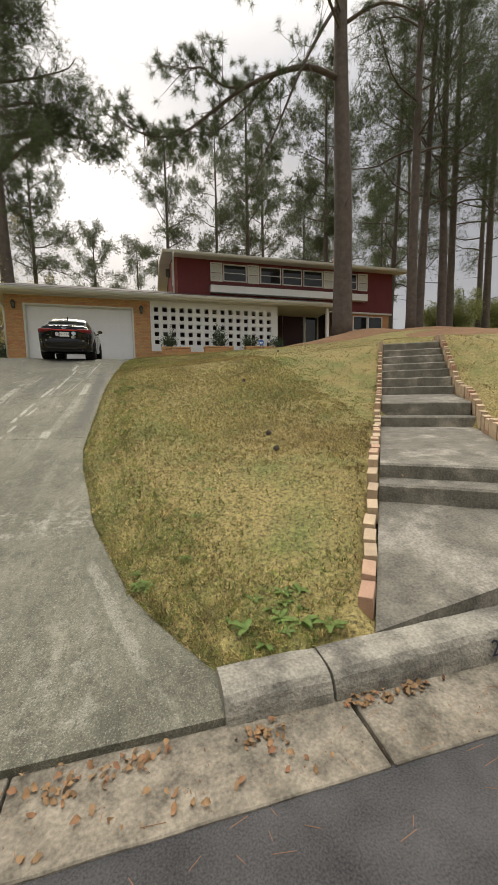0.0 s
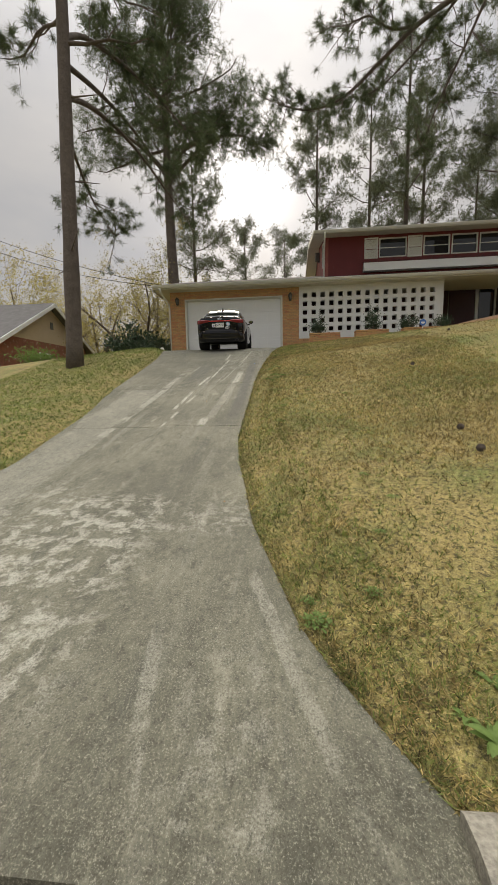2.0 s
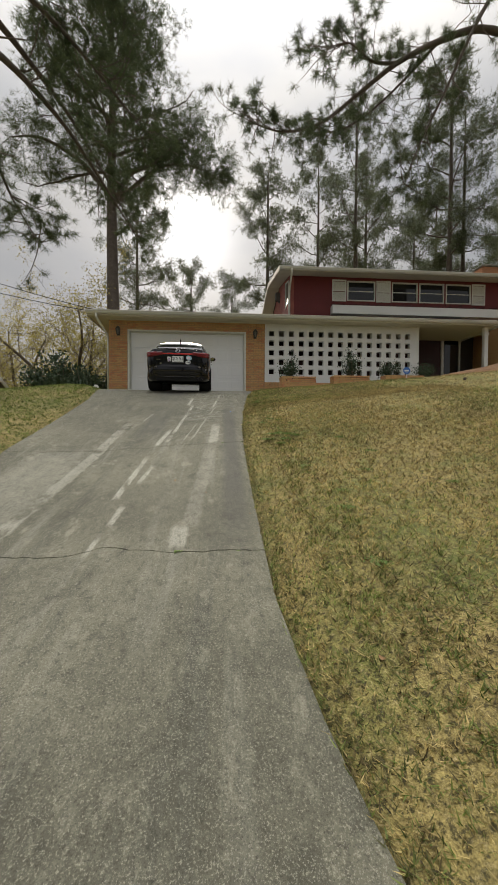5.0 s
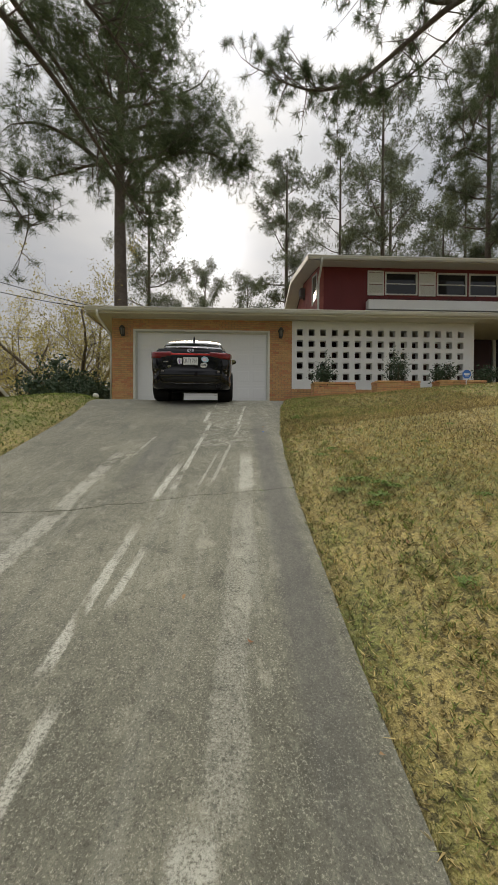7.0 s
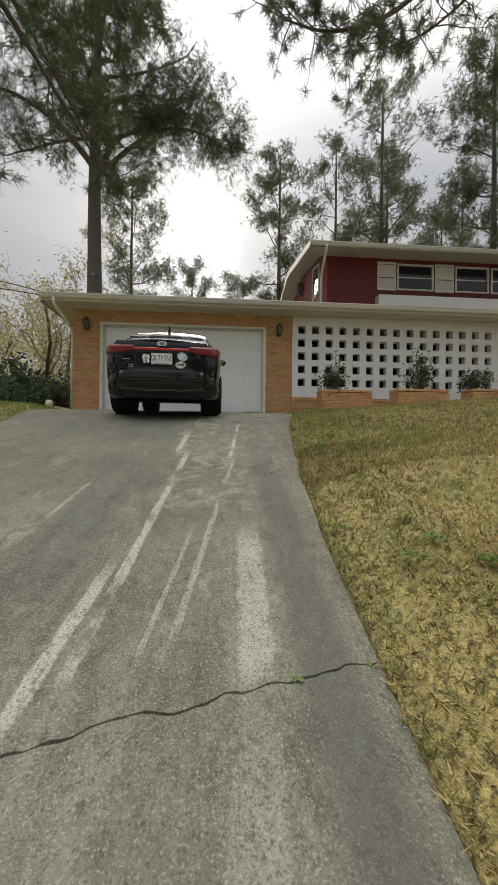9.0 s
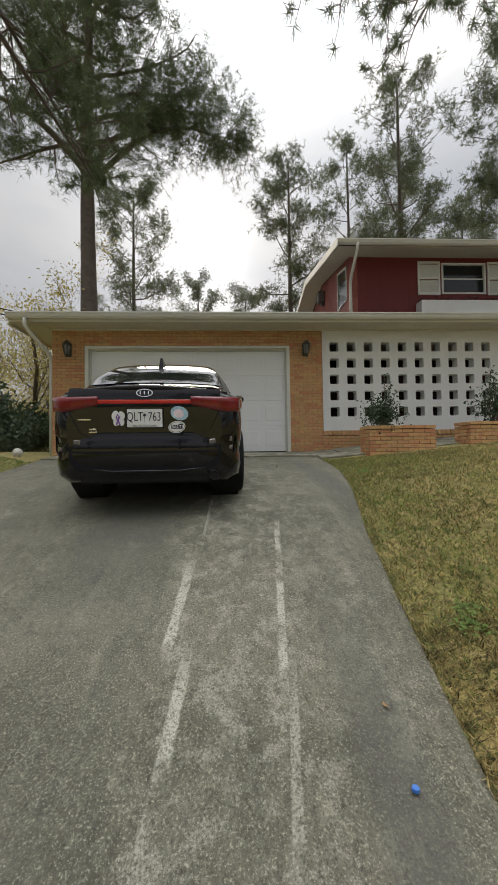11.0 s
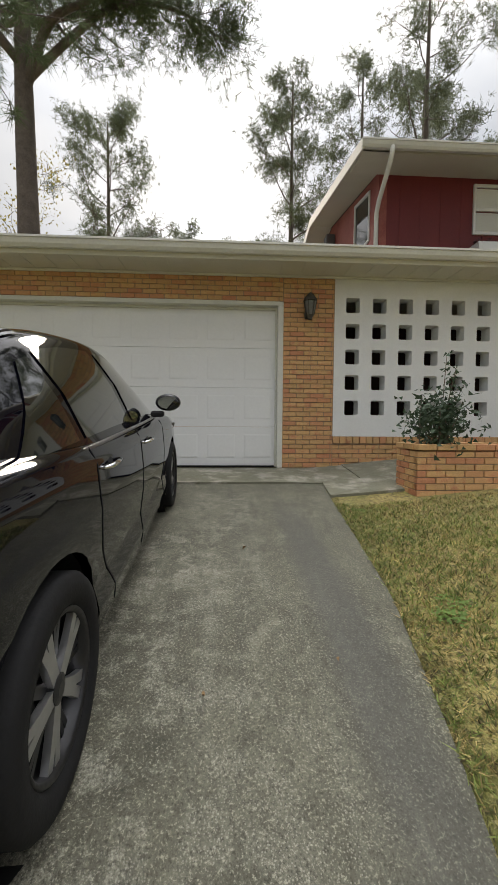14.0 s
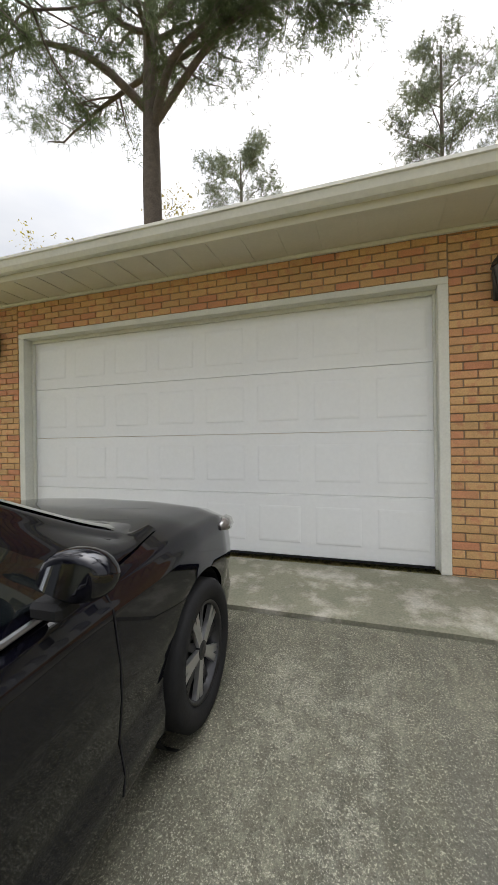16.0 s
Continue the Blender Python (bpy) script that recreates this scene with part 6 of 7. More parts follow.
def pine(name, base, height, radius, crown, reach, seed, label, lean=(0, 0), limbs=26, spec=None, needle=(14, 0.24, 0.008), extra=(), group="", bare=0, mat="needle", paths=(), jitter=0.0, round_=False):
    """A tall pine: bare trunk, limbs from crown (share of the height) up, needle bursts on the twigs."""
    rng = np.random.default_rng(seed)
    sp = dict(step=0.5, wander=0.16, lift=0.10, depth=2, twigs=2, density=0.55, thin=0.012, twig_wood=True, tips=True)
    sp.update(spec or {})
    t = thing(name, label, "tree", base, group=group)
    bm, tr = bmesh.new(), bmesh.new()
    n = 22
    pts, rad = [], []
    for i in range(n + 1):
        f = i / n
        w = 0.2 * radius
        pts.append(Vector((lean[0] * f * height + w * noise.noise((seed, f * 3.0, 0.0)), lean[1] * f * height + w * noise.noise((seed, f * 3.0, 9.0)), f * height - 0.35)))
        rad.append(radius * ((1 - 0.82 * f) + 0.35 * max(0, 0.05 - f) * 20 * 0.5) * (1 + 0.06 * noise.noise((seed, f * 25, 4))))
    add_tube(tr, pts, rad, 18)
    for v in tr.verts:
        v.co.xy += Vector(noise.noise_vector(Vector((v.co.x * 7, v.co.y * 7, v.co.z * 2.2)))).xy * radius * 0.07
    part("trunk", tr, M["bark"], t, smooth=True)

    def on_trunk(f):
        k = min(n - 1, int(f * n))
        return pts[k].lerp(pts[k + 1], f * n - k)
    tufts, cl = [], Cloud()
    for i in range(limbs):
        f = crown + (1 - crown) * (i + rng.random()) / limbs
        az = 2.4 * i + rng.uniform(-0.5, 0.5)
        g = (f - crown) / (1 - crown)
        ln = reach * (0.45 + 0.75 * math.sin(math.pi * min(1, 0.25 + g * 0.75))) * rng.uniform(0.6, 1.1) * (1 - 0.45 * g)
        if round_:
            ln = reach * math.sqrt(max(0.12, 1 - 0.85 * (2 * g - 0.95) ** 2)) * rng.uniform(0.75, 1.1)
        d = Vector((math.cos(az), math.sin(az), rng.uniform(0.05, 0.45) + 0.7 * g))
        limb(bm, rng, on_trunk(min(f, 0.985)), d, ln, radius * (0.26 - 0.16 * g), tufts, cl, sp)
    for f, d, ln, r, dr in extra:
        limb(bm, rng, on_trunk(f), d, ln, r, tufts, cl, sp, 0, dr)
    for r, pp in paths:
        guided(bm, rng, [Vector(q) - Vector(base) for q in pp], r, tufts, cl, sp)
    for i in range(bare):
        f = crown * rng.uniform(0.35, 1.0)
        az = rng.uniform(0, 6.28)
        p = on_trunk(f)
        add_tube(bm, [p, p + Vector((math.cos(az), math.sin(az), 0.1)) * rng.uniform(0.5, 1.6)], [0.03, 0.008], 5, cap=False)
    tagged(part("branchwork", bm, M["bark"], t, smooth=True), kind="stuff")
    for p, d in tufts:
        for k in range(3 if jitter else 1):
            q = np.array(p) + rng.normal(size=3) * jitter
            cl.v.append(tuft(rng, q, np.array(d) * 0.6, needle[0], needle[1], needle[2]))
    ob = new("crown", cl.mesh("crown", M[mat]))
    ob.parent = t
    ob["label"] = "dark green crown of long needles"
    return t


# the great pine by the entry, its long bare limb reaching over the lawn
pine("pine_tree", (9.35, 16.9, ground_z(9.35, 16.9)), 26, 0.46, 0.60, 4.6, 11, "great pine tree with a thick bare trunk in pine straw", limbs=16,
     spec=dict(density=0.55, step=0.5), needle=(30, 0.27, 0.0065), lean=(-0.012, 0.0), bare=5,
     paths=((0.125, ((9.1, 16.9, 15.0), (7.6, 16.8, 15.1), (6.2, 16.8, 14.6), (4.8, 16.8, 13.8), (3.6, 16.8, 12.8), (2.4, 17.1, 12.0), (1.2, 17.3, 11.8), (0.2, 17.4, 12.1))),
            (0.06, ((4.8, 16.8, 13.8), (3.9, 16.6, 13.6), (3.1, 16.4, 13.9), (2.4, 16.3, 13.6))),
            (0.055, ((6.2, 16.8, 14.6), (5.0, 17.6, 13.6), (3.8, 18.2, 12.9), (2.6, 18.6, 12.8))),
            (0.08, ((9.1, 16.9, 18.0), (8.2, 16.7, 16.6), (7.2, 16.6, 14.8), (6.3, 16.6, 12.8), (5.6, 16.7, 11.3), (5.1, 16.8, 10.0))),
            (0.065, ((9.1, 16.9, 16.8), (7.6, 15.6, 17.0), (5.8, 14.4, 16.6), (4.4, 13.6, 15.8), (3.4, 13.2, 15.2))),
            (0.055, ((9.1, 16.9, 17.5), (7.0, 14.4, 16.4), (5.0, 12.6, 14.8), (3.4, 11.6, 13.6))),
            (0.09, ((9.1, 16.9, 17.0), (10.6, 16.2, 17.6), (12.2, 15.6, 17.0)))))
# the pine left of the drive
pine("pine_tree", (-6.1, 12.6, ground_z(-6.1, 12.6)), 21, 0.24, 0.42, 3.6, 12, "tall slim pine tree on the side lawn", limbs=24, spec=dict(density=0.55, step=0.5), needle=(30, 0.27, 0.0065), bare=4, lean=(0.045, 0.0),
     paths=((0.09, ((-5.72, 12.6, 9.6), (-5.6, 14.0, 10.2), (-5.0, 15.4, 10.0), (-4.3, 16.8, 9.2), (-3.7, 17.8, 8.4))),
            (0.09, ((-5.66, 12.6, 11.0), (-5.5, 13.6, 11.8), (-4.7, 14.8, 11.8), (-3.8, 15.6, 11.2), (-3.2, 16.3, 10.8))),
            (0.08, ((-5.69, 12.6, 10.4), (-5.6, 14.6, 11.0), (-5.2, 16.6, 11.0), (-4.7, 18.4, 10.4), (-4.3, 19.6, 9.7))),
            (0.07, ((-5.77, 12.6, 8.6), (-6.4, 14.2, 8.9), (-6.7, 15.8, 8.4), (-6.6, 17.2, 7.8)))))
# the big pine beside and behind the garage
pine("pine_tree", (-6.95, 26.4, 3.0), 24, 0.42, 0.55, 6.0, 13, "large dark pine tree behind the garage", limbs=30, spec=dict(density=0.62, step=0.6, twigs=3, twig_wood=False), needle=(9, 0.30, 0.009), jitter=0.24,
     paths=((0.13, ((-6.95, 26.4, 14.4), (-5.6, 26.3, 15.6), (-4.3, 26.2, 16.5), (-3.0, 26.3, 16.8), (-1.9, 26.4, 16.6), (-1.2, 26.5, 16.2))),
            (0.16, ((-6.95, 26.4, 14.2), (-6.0, 26.0, 15.8), (-4.6, 25.8, 16.4), (-3.2, 26.0, 18.0))),
            (0.15, ((-6.95, 26.4, 14.8), (-8.4, 25.6, 16.2), (-10.2, 25.2, 17.0), (-11.6, 25.0, 16.8)))))
# far pines behind the house: three shapes, repeated
far_spec = dict(density=0.5, step=0.7, thin=0.012, twigs=3, twig_wood=True)
far_a = pine("pine_tree", (3.0, 37.0, 3), 21.5, 0.26, 0.46, 3.3, 21, "slender pine tree in the woods behind the house", limbs=24, spec=far_spec, needle=(7, 0.30, 0.014), jitter=0.26, round_=True, group="woods behind the house", mat="needle_hazed")
far_b = pine("pine_tree", (7.8, 38.7, 3), 23.5, 0.26, 0.42, 3.5, 22, "slender pine tree in the woods behind the house", limbs=24, spec=far_spec, needle=(7, 0.30, 0.014), jitter=0.26, round_=True, group="woods behind the house", mat="needle_hazed")
far_c = pine("pine_tree", (-8.5, 39.4, 3), 20.5, 0.26, 0.40, 4.4, 23, "bushy pine tree in the woods behind the house", limbs=26, spec=far_spec, needle=(7, 0.30, 0.014), jitter=0.26, round_=True, group="woods behind the house", mat="needle_hazed")
for ob, x, y, z, s, r in ((far_c, -4.2, 45.5, 3, 0.80, 140), (far_c, 0.2, 47.0, 3, 0.78, 60), (far_b, 9.6, 34.0, 3, 1.04, 200), (far_b, 13.5, 42.0, 3, 1.12, 250), (far_a, 15.8, 31.5, 3, 1.18, 90), (far_c, 17.5, 40.0, 4, 0.9, 250), (far_b, 22.0, 44.0, 3, 1.05, 30),
                          (far_a, 27.0, 40.0, 4, 1.0, 10), (far_b, 33.0, 48.0, 3, 1.1, 300), (far_a, -22.0, -24.0, -0.2, 1.0, 120), (far_b, -3.0, -22.0, -0.2, 1.0, 220), (far_c, 9.0, -20.0, -0.2, 1.1, 20), (far_a, 20.0, -25.0, -0.2, 1.0, 330)):
    copy_thing(ob, pose(x, y, z, 0, 0, r) @ Matrix.Scale(s, 4))
# pines standing close together to the right of the house
near_spec = dict(density=0.44, step=0.6, twig_wood=False, twigs=3)
right_a = pine("pine_tree", (13.6, 17.6, ground_z(13.6, 17.6)), 24, 0.26, 0.34, 4.6, 31, "tall pine tree beside the house", limbs=26, spec=near_spec, needle=(5, 0.30, 0.009), jitter=0.24, group="pines beside the house", bare=6)
right_b = pine("pine_tree", (15.0, 18.8, ground_z(15.0, 18.8)), 23, 0.24, 0.30, 4.6, 32, "tall pine tree beside the house", limbs=26, spec=near_spec, needle=(5, 0.30, 0.009), jitter=0.24, group="pines beside the house", bare=6, lean=(0.03, 0))
for ob, x, y, s, r in ((right_b, 16.6, 18.9, 1.05, 80), (right_a, 19.5, 21.5, 1.0, 200), (right_b, 21.5, 19.0, 0.95, 10), (right_a, 24.0, 23.0, 1.05, 130), (right_b, 19.0, 27.0, 1.0, 300), (right_a, 27.5, 27.0, 1.0, 60), (right_a, 17.8, 33.0, 0.95, 270), (right_b, 24.0, 31.0, 1.0, 170)):
    copy_thing(ob, pose(x, y, ground_z(x, y), 0, 0, r) @ Matrix.Scale(s, 4))


def broadleaf(name, base, stems, height, seed, label, leaf_mat, leaf=0.09, dense=10, group="", spread=0.5):
    """A many-stemmed small tree with thin young foliage."""
    rng = np.random.default_rng(seed)
    t = thing(name, label, "tree", base, group=group)
    bm, tr = bmesh.new(), bmesh.new()
    tufts = []
    sp = dict(step=0.45, wander=0.2, lift=0.12, depth=2, twigs=2, density=0.5, thin=0.008, twig_wood=True, tips=False)
    for k in range(stems):
        a = 6.28 * k / stems + rng.uniform(-0.5, 0.5)
        d = Vector((math.cos(a) * spread, math.sin(a) * spread, 1))
        pts, p = [Vector((0, 0, -0.2))], Vector((0, 0, -0.2))
        n = 9
        for i in range(n):
            d = (d + Vector(rng.normal(size=3)) * 0.12).normalized()
            p = p + d * height * 0.62 / n
            pts.append(p.copy())
        add_tube(tr, pts, [0.15 * (1 - 0.75 * i / n) for i in range(n + 1)], 8)
        for i in range(3, n + 1):
            for j in range(2):
                dd = Vector(rng.normal(size=3)) + Vector((0, 0, 0.5))
                limb(bm, rng, pts[i], dd, height * rng.uniform(0.22, 0.4), 0.05 * (1.2 - i / n), tufts, None, sp)
    part("trunk", tr, M["bark_grey"], t, smooth=True)
    tagged(part("branchwork", bm, M["bark_grey"], t), kind="stuff")
    cl = Cloud()
    for p, d in tufts:
        cl.v.append(leaves(rng, p, dense, 0.22, leaf))
    ob = new("crown", cl.mesh("crown", M[leaf_mat]))
    ob.parent = t
    ob["label"] = "thin yellow-green spring foliage"
    return t


broad = broadleaf("spring_tree", (-9.4, 27.0, 2.2), 4, 11.5, 41, "leaning many-stemmed tree with thin yellow-green leaves", "leaf_yellow", leaf=0.085, dense=4, group="trees by the garage side")
for x, y, z, s, r in ((-14.0, 31.0, 2.0, 1.0, 100), (-18.5, 29.0, 1.5, 1.1, 200), (-8.2, 36.0, 2.4, 0.95, 60), (-22.0, 36.0, 1.0, 1.2, 300), (-24.0, 30.0, 1.0, 1.0, 30)):
    copy_thing(broad, pose(x, y, z, 0, 0, r) @ Matrix.Scale(s, 4))
dog = broadleaf("flowering_tree", (22.5, 24.5, ground_z(22.5, 24.5)), 3, 5.0, 42, "small tree with pale young leaves among the pines", "leaf_pale", leaf=0.1, dense=14, group="small trees in the woods")
for x, y, s, r in ((27.0, 25.0, 1.1, 90), (18.0, 29.0, 0.9, 200), (30.0, 32.0, 1.2, 10)):
    copy_thing(dog, pose(x, y, ground_z(x, y), 0, 0, r) @ Matrix.Scale(s, 4))


def shrub(name, base, w, h, seed, label, mat, size=0.12, count=1500, group="", upright=0.0):
    """A dense bush: stems and a cloud of leaves with gaps."""
    rng = np.random.default_rng(seed)
    t = thing(name, label, "shrub", base, group=group)
    bm, cl = bmesh.new(), Cloud()
    n = max(8, int(w * 10))
    for k in range(n):
        a = rng.uniform(0, 6.28)
        r = math.sqrt(rng.random()) * w * 0.5
        top = h * (1 - 0.5 * (r / (w * 0.5)) ** 2) * rng.uniform(0.6, 1.0)
        p = Vector((r * math.cos(a), r * math.sin(a), top))
        add_tube(bm, [(p.x * 0.15, p.y * 0.15, -0.08), (p.x * 0.5, p.y * 0.5, top * 0.45), p], [0.02, 0.013, 0.004], 5, cap=False)
        for f in (0.55, 0.75, 0.95):
            c = Vector((p.x * f, p.y * f, top * f))
            cl.v.append(leaves(rng, c, count // (n * 3), 0.16 * min(w, 1.2), size))
    tagged(part("stem", bm, M["bark_grey"], t), kind="stuff")
    ob = new("foliage", cl.mesh("foliage", M[mat]))
    ob.parent = t
    return t


bush = shrub("evergreen_bush", (-8.5, 23.5, ground_z(-8.5, 23.5)), 3.4, 2.6, 51, "dark broad-leaved evergreen bush by the garage", "leaf_dark", 0.16, 3000, "bushes by the garage side")
for x, y, s, r in ((-10.4, 29.5, 1.1, 60), (-6.8, 26.5, 0.9, 130), (-12.5, 33.0, 1.2, 200), (-7.0, 22.0, 0.55, 20)):
    copy_thing(bush, pose(x, y, ground_z(x, y), 0, 0, r) @ Matrix.Scale(s, 4))
wood = shrub("woodland_bush", (25.0, 35.0, ground_z(25, 35)), 6.0, 4.0, 52, "loose green undergrowth in the woods", "leaf_pale", 0.2, 4000, "undergrowth")
for x, y, s, r in ((31.0, 30.0, 1.1, 60), (20.0, 38.0, 1.0, 130), (37.0, 38.0, 1.4, 200), (-20.0, 44.0, 1.3, 20), (-30.0, 40.0, 1.5, 80), (-10.0, 48.0, 1.2, 10), (-26, 52, 1.6, 150)):
    copy_thing(wood, pose(x, y, ground_z(x, y) - 0.2, 0, 0, r) @ Matrix.Scale(s, 4))
woods = Cloud()
rngw = np.random.default_rng(61)
for i in range(1600):
    a = rngw.uniform(-3.14, 3.14)
    d = rngw.uniform(62, 85)
    woods.v.append(leaves(rngw, (d * math.sin(a), d * math.cos(a), 1 + 9 * rngw.random() ** 1.6), 26, 1.3, 0.9))
tagged(new("far_woods", woods.mesh("far_woods", M["needle_hazed"])), "distant green pine woods beyond the gardens", "woods", kind="stuff")

# holly bushes in the planters
shrub("holly_bush", (1.62, 17.96, 3.74), 0.75, 0.6, 71, "dark green holly bush in the brick planter", "leaf_dark", 0.05, 1500)
shrub("tall_bush", (3.85, 17.96, 3.80), 0.85, 0.85, 72, "loose green bush in the brick planter", "leaf_dark", 0.05, 1500)
shrub("holly_bush", (5.3, 17.96, 3.84), 0.65, 0.62, 73, "dark green holly bush in the sunken planter", "leaf_dark", 0.05, 1300)
shrub("holly_bush", (6.5, 18.0, 3.80), 0.62, 0.6, 74, "dark green holly bush at the end of the planter", "leaf_dark", 0.05, 1300)
for nm, x, y, z, hs, sd in (("holly_shoot", 1.66, 17.96, 4.2, (0.55, 0.42, 0.25), 81), ("holly_shoot", 1.4, 17.96, 4.1, (0.2,), 82), ("holly_shoot", 3.7, 17.96, 4.55, (0.35, 0.2), 83)):
    rng = np.random.default_rng(sd)
    t = thing(nm, "thin upright leafy shoot of the bush", "shrub", (x, y, z - 0.35))
    bm, cl = bmesh.new(), Cloud()
    for k, h in enumerate(hs):
        top = Vector((0.09 * k + rng.uniform(-0.03, 0.03), rng.uniform(-0.05, 0.05), h + 0.35))
        add_tube(bm, [(0.02 * k, 0, -0.05), (top.x * 0.4 - 0.02, 0, 0.3), top], [0.008, 0.006, 0.003], 5, cap=False)
        for f in np.linspace(0.3, 1.0, 9):
            cl.v.append(leaves(rng, top * float(f), 5, 0.02, 0.045))
    part("stem", bm, M["bark_grey"], t)
    ob = new("foliage", cl.mesh("foliage", M["leaf_dark"]))
    ob.parent = t
# dry plants in the flower box
cl = Cloud()
rng = np.random.default_rng(75)
for x in np.arange(4.05, 13.2, 0.07):
    cl.v.append(leaves(rng, (x, 21.13, 7.47 + rng.uniform(-0.02, 0.05)), 9, 0.05, 0.07))
tagged(new("box_plants", cl.mesh("box_plants", M["leaf_wine"])), "dark wine-red plants trailing in the flower box", "plants", kind="stuff")


# ---- the neighbour's house ----
nb = thing("house", "one-storey brick house with a beige gable", "house", (-13.2, 22.5, 0.6))
part("wall", box((-0.25, -3.8, 0.0), (0.0, 3.8, 3.8)), M["brick_red"], nb, "mottled red brick gable wall")
part("wall", box((-13.0, -3.8, 0.0), (-0.26, -3.6, 3.8)), M["brick_red"], nb)
part("wall", box((-13.0, 3.6, 0.0), (-0.26, 3.8, 3.8)), M["brick_red"], nb)
part("gable", prism([(-3.8, 3.8), (3.8, 3.8), (0, 5.85)], "x", -0.2, 0.012), M["beige"], nb, "beige boarded gable")
for s in (1, -1):
    part("roof", prism([(s * 4.5, 3.35), (0, 5.9), (0, 6.02), (s * 4.5, 3.47)], "x", -13.4, 0.45), M["shingle"], nb, "dark shingle roof slope")
    part("barge_board", prism([(s * 4.52, 3.24), (0, 5.78), (0, 6.0), (s * 4.52, 3.46)], "x", 0.45, 0.5), M["white_paint"], nb)
win = part("window", box((0.0, -1.1, 1.9), (0.03, -0.1, 3.2), 0.004), M["white_paint"], nb, "small white-framed window")
part("pane", box((0.03, -1.04, 1.96), (0.036, -0.16, 3.14)), M["window_glass"], win)
part("vent", box((0.015, 0.1, 4.6), (0.05, 0.35, 5.0), 0.004), M["grey_metal"], nb)
shrub("low_hedge", (-10.6, 17.2, ground_z(-10.6, 17.2)), 2.0, 0.5, 76, "low bright green clipped plants by the neighbour's house", "weed", 0.08, 1500)


# ---- small things round the drive ----
def service_cable(name, a, c, sag, r=0.012):
    pts = [Vector(a).lerp(Vector(c), i / 14) - Vector((0, 0, sag * 4 * (i / 14) * (1 - i / 14))) for i in range(15)]
    return tagged(part(name, tube(pts, r, 5), M["rubber"]), "thin black overhead service cable to the garage roof", "cable")


service_cable("overhead_cable", (-5.0, 19.6, 6.35), (-22.0, 24.0, 13.0), 0.5)
service_cable("overhead_cable", (-5.0, 19.6, 6.36), (-22.0, 23.6, 12.4), 0.8)
sign = thing("yard_sign", "small blue octagonal yard sign on a white stake", "sign", (5.62, 17.45, ground_z(5.62, 17.45)))
part("stake", tube([(0, 0.012, -0.1), (0, 0.012, 0.34)], 0.012, 6), M["white_paint"], sign)
part("board", prism([(0.13 * math.cos(radians(22.5 + 45 * k)), 0.36 + 0.13 * math.sin(radians(22.5 + 45 * k))) for k in range(8)], "y", -0.008, 0.0), M["sign_blue"], sign, "blue octagonal board")
part("mark", box((-0.08, -0.011, 0.335), (0.08, -0.008, 0.385)), M["plate_white"], sign)
part("mark", box((-0.05, -0.011, 0.30), (0.05, -0.008, 0.32)), M["plate_white"], sign)
spot = thing("garden_spotlight", "small round white garden spotlight by the drive", "spotlight", (-5.25, 18.4, 3.22))
part("stake", tube([(0, 0, -0.05), (0, 0, 0.12)], 0.015, 6), M["grey_metal"], spot)
part("lamp_head", tube([(0, 0.06, 0.2), (0, 0.0, 0.19), (0, -0.05, 0.18)], [0.03, 0.08, 0.09], 14), M["white_metal"], spot, smooth=True)
cap_ob = part("bottle_cap", tube([(-0.62, 12.32, drive_z(12.32) + 0.004), (-0.62, 12.32, drive_z(12.32) + 0.014)], [0.013, 0.012], 12), M["sign_blue"])
tagged(cap_ob, "blue plastic bottle cap lying on the drive", "bottle cap")

# painted house number on the kerb
lettering("2", 0.13, pose(2.36, 2.448, 0.095, 80), M["ink"], kerb, "painted_number")


# ---- lawn blades, weeds, litter ----
GRID_X, GRID_Y = np.arange(-9.0, 10.01, 0.1), np.arange(2.6, 19.01, 0.1)
GRID_Z = np.array([[ground_z(float(x), float(y)) for x in GRID_X] for y in GRID_Y])


def height_at(x, y):
    """Heights of many points of the lawn at once."""
    fx, fy = np.clip((x + 9.0) / 0.1, 0, len(GRID_X) - 1.001), np.clip((y - 2.6) / 0.1, 0, len(GRID_Y) - 1.001)
    i, k = fx.astype(int), fy.astype(int)
    u, w = fx - i, fy - k
    return (GRID_Z[k, i] * (1 - u) + GRID_Z[k, i + 1] * u) * (1 - w) + (GRID_Z[k + 1, i] * (1 - u) + GRID_Z[k + 1, i + 1] * u) * w


def turf(x, y):
    """Where the lawn grows."""
    xr, xl = np.interp(y, EDGE_R_Y, EDGE_R_X), np.interp(y, EDGE_L_Y, EDGE_L_X)
    px, py = x - STAIR_A.x, y - STAIR_A.y
    s, w = px * STAIR_D.x + py * STAIR_D.y, px * STAIR_N.x + py * STAIR_N.y
    ok = (y > 2.72) & ~((w > -0.14) & (w < STAIR_W + 0.14) & (s > -0.4) & (s < 10.5)) & ~((s < 0) & (w > 0)) & ~((y > 17.6) & (x > 0.5))
    return ok & ((x > xr + 0.01) | (x < xl - 0.01)), x - xr


def patchy(x, y, scale, seed):
    """Smooth patches between -1 and 1, from a few waves."""
    r = np.random.default_rng(seed)
    v = np.zeros_like(x)
    for k in range(7):
        a, f = r.uniform(0, 6.28), scale * r.uniform(0.6, 2.4)
        v += np.sin(f * (x * math.cos(a) + y * math.sin(a)) + r.uniform(0, 6.28))
    return v / 3.5


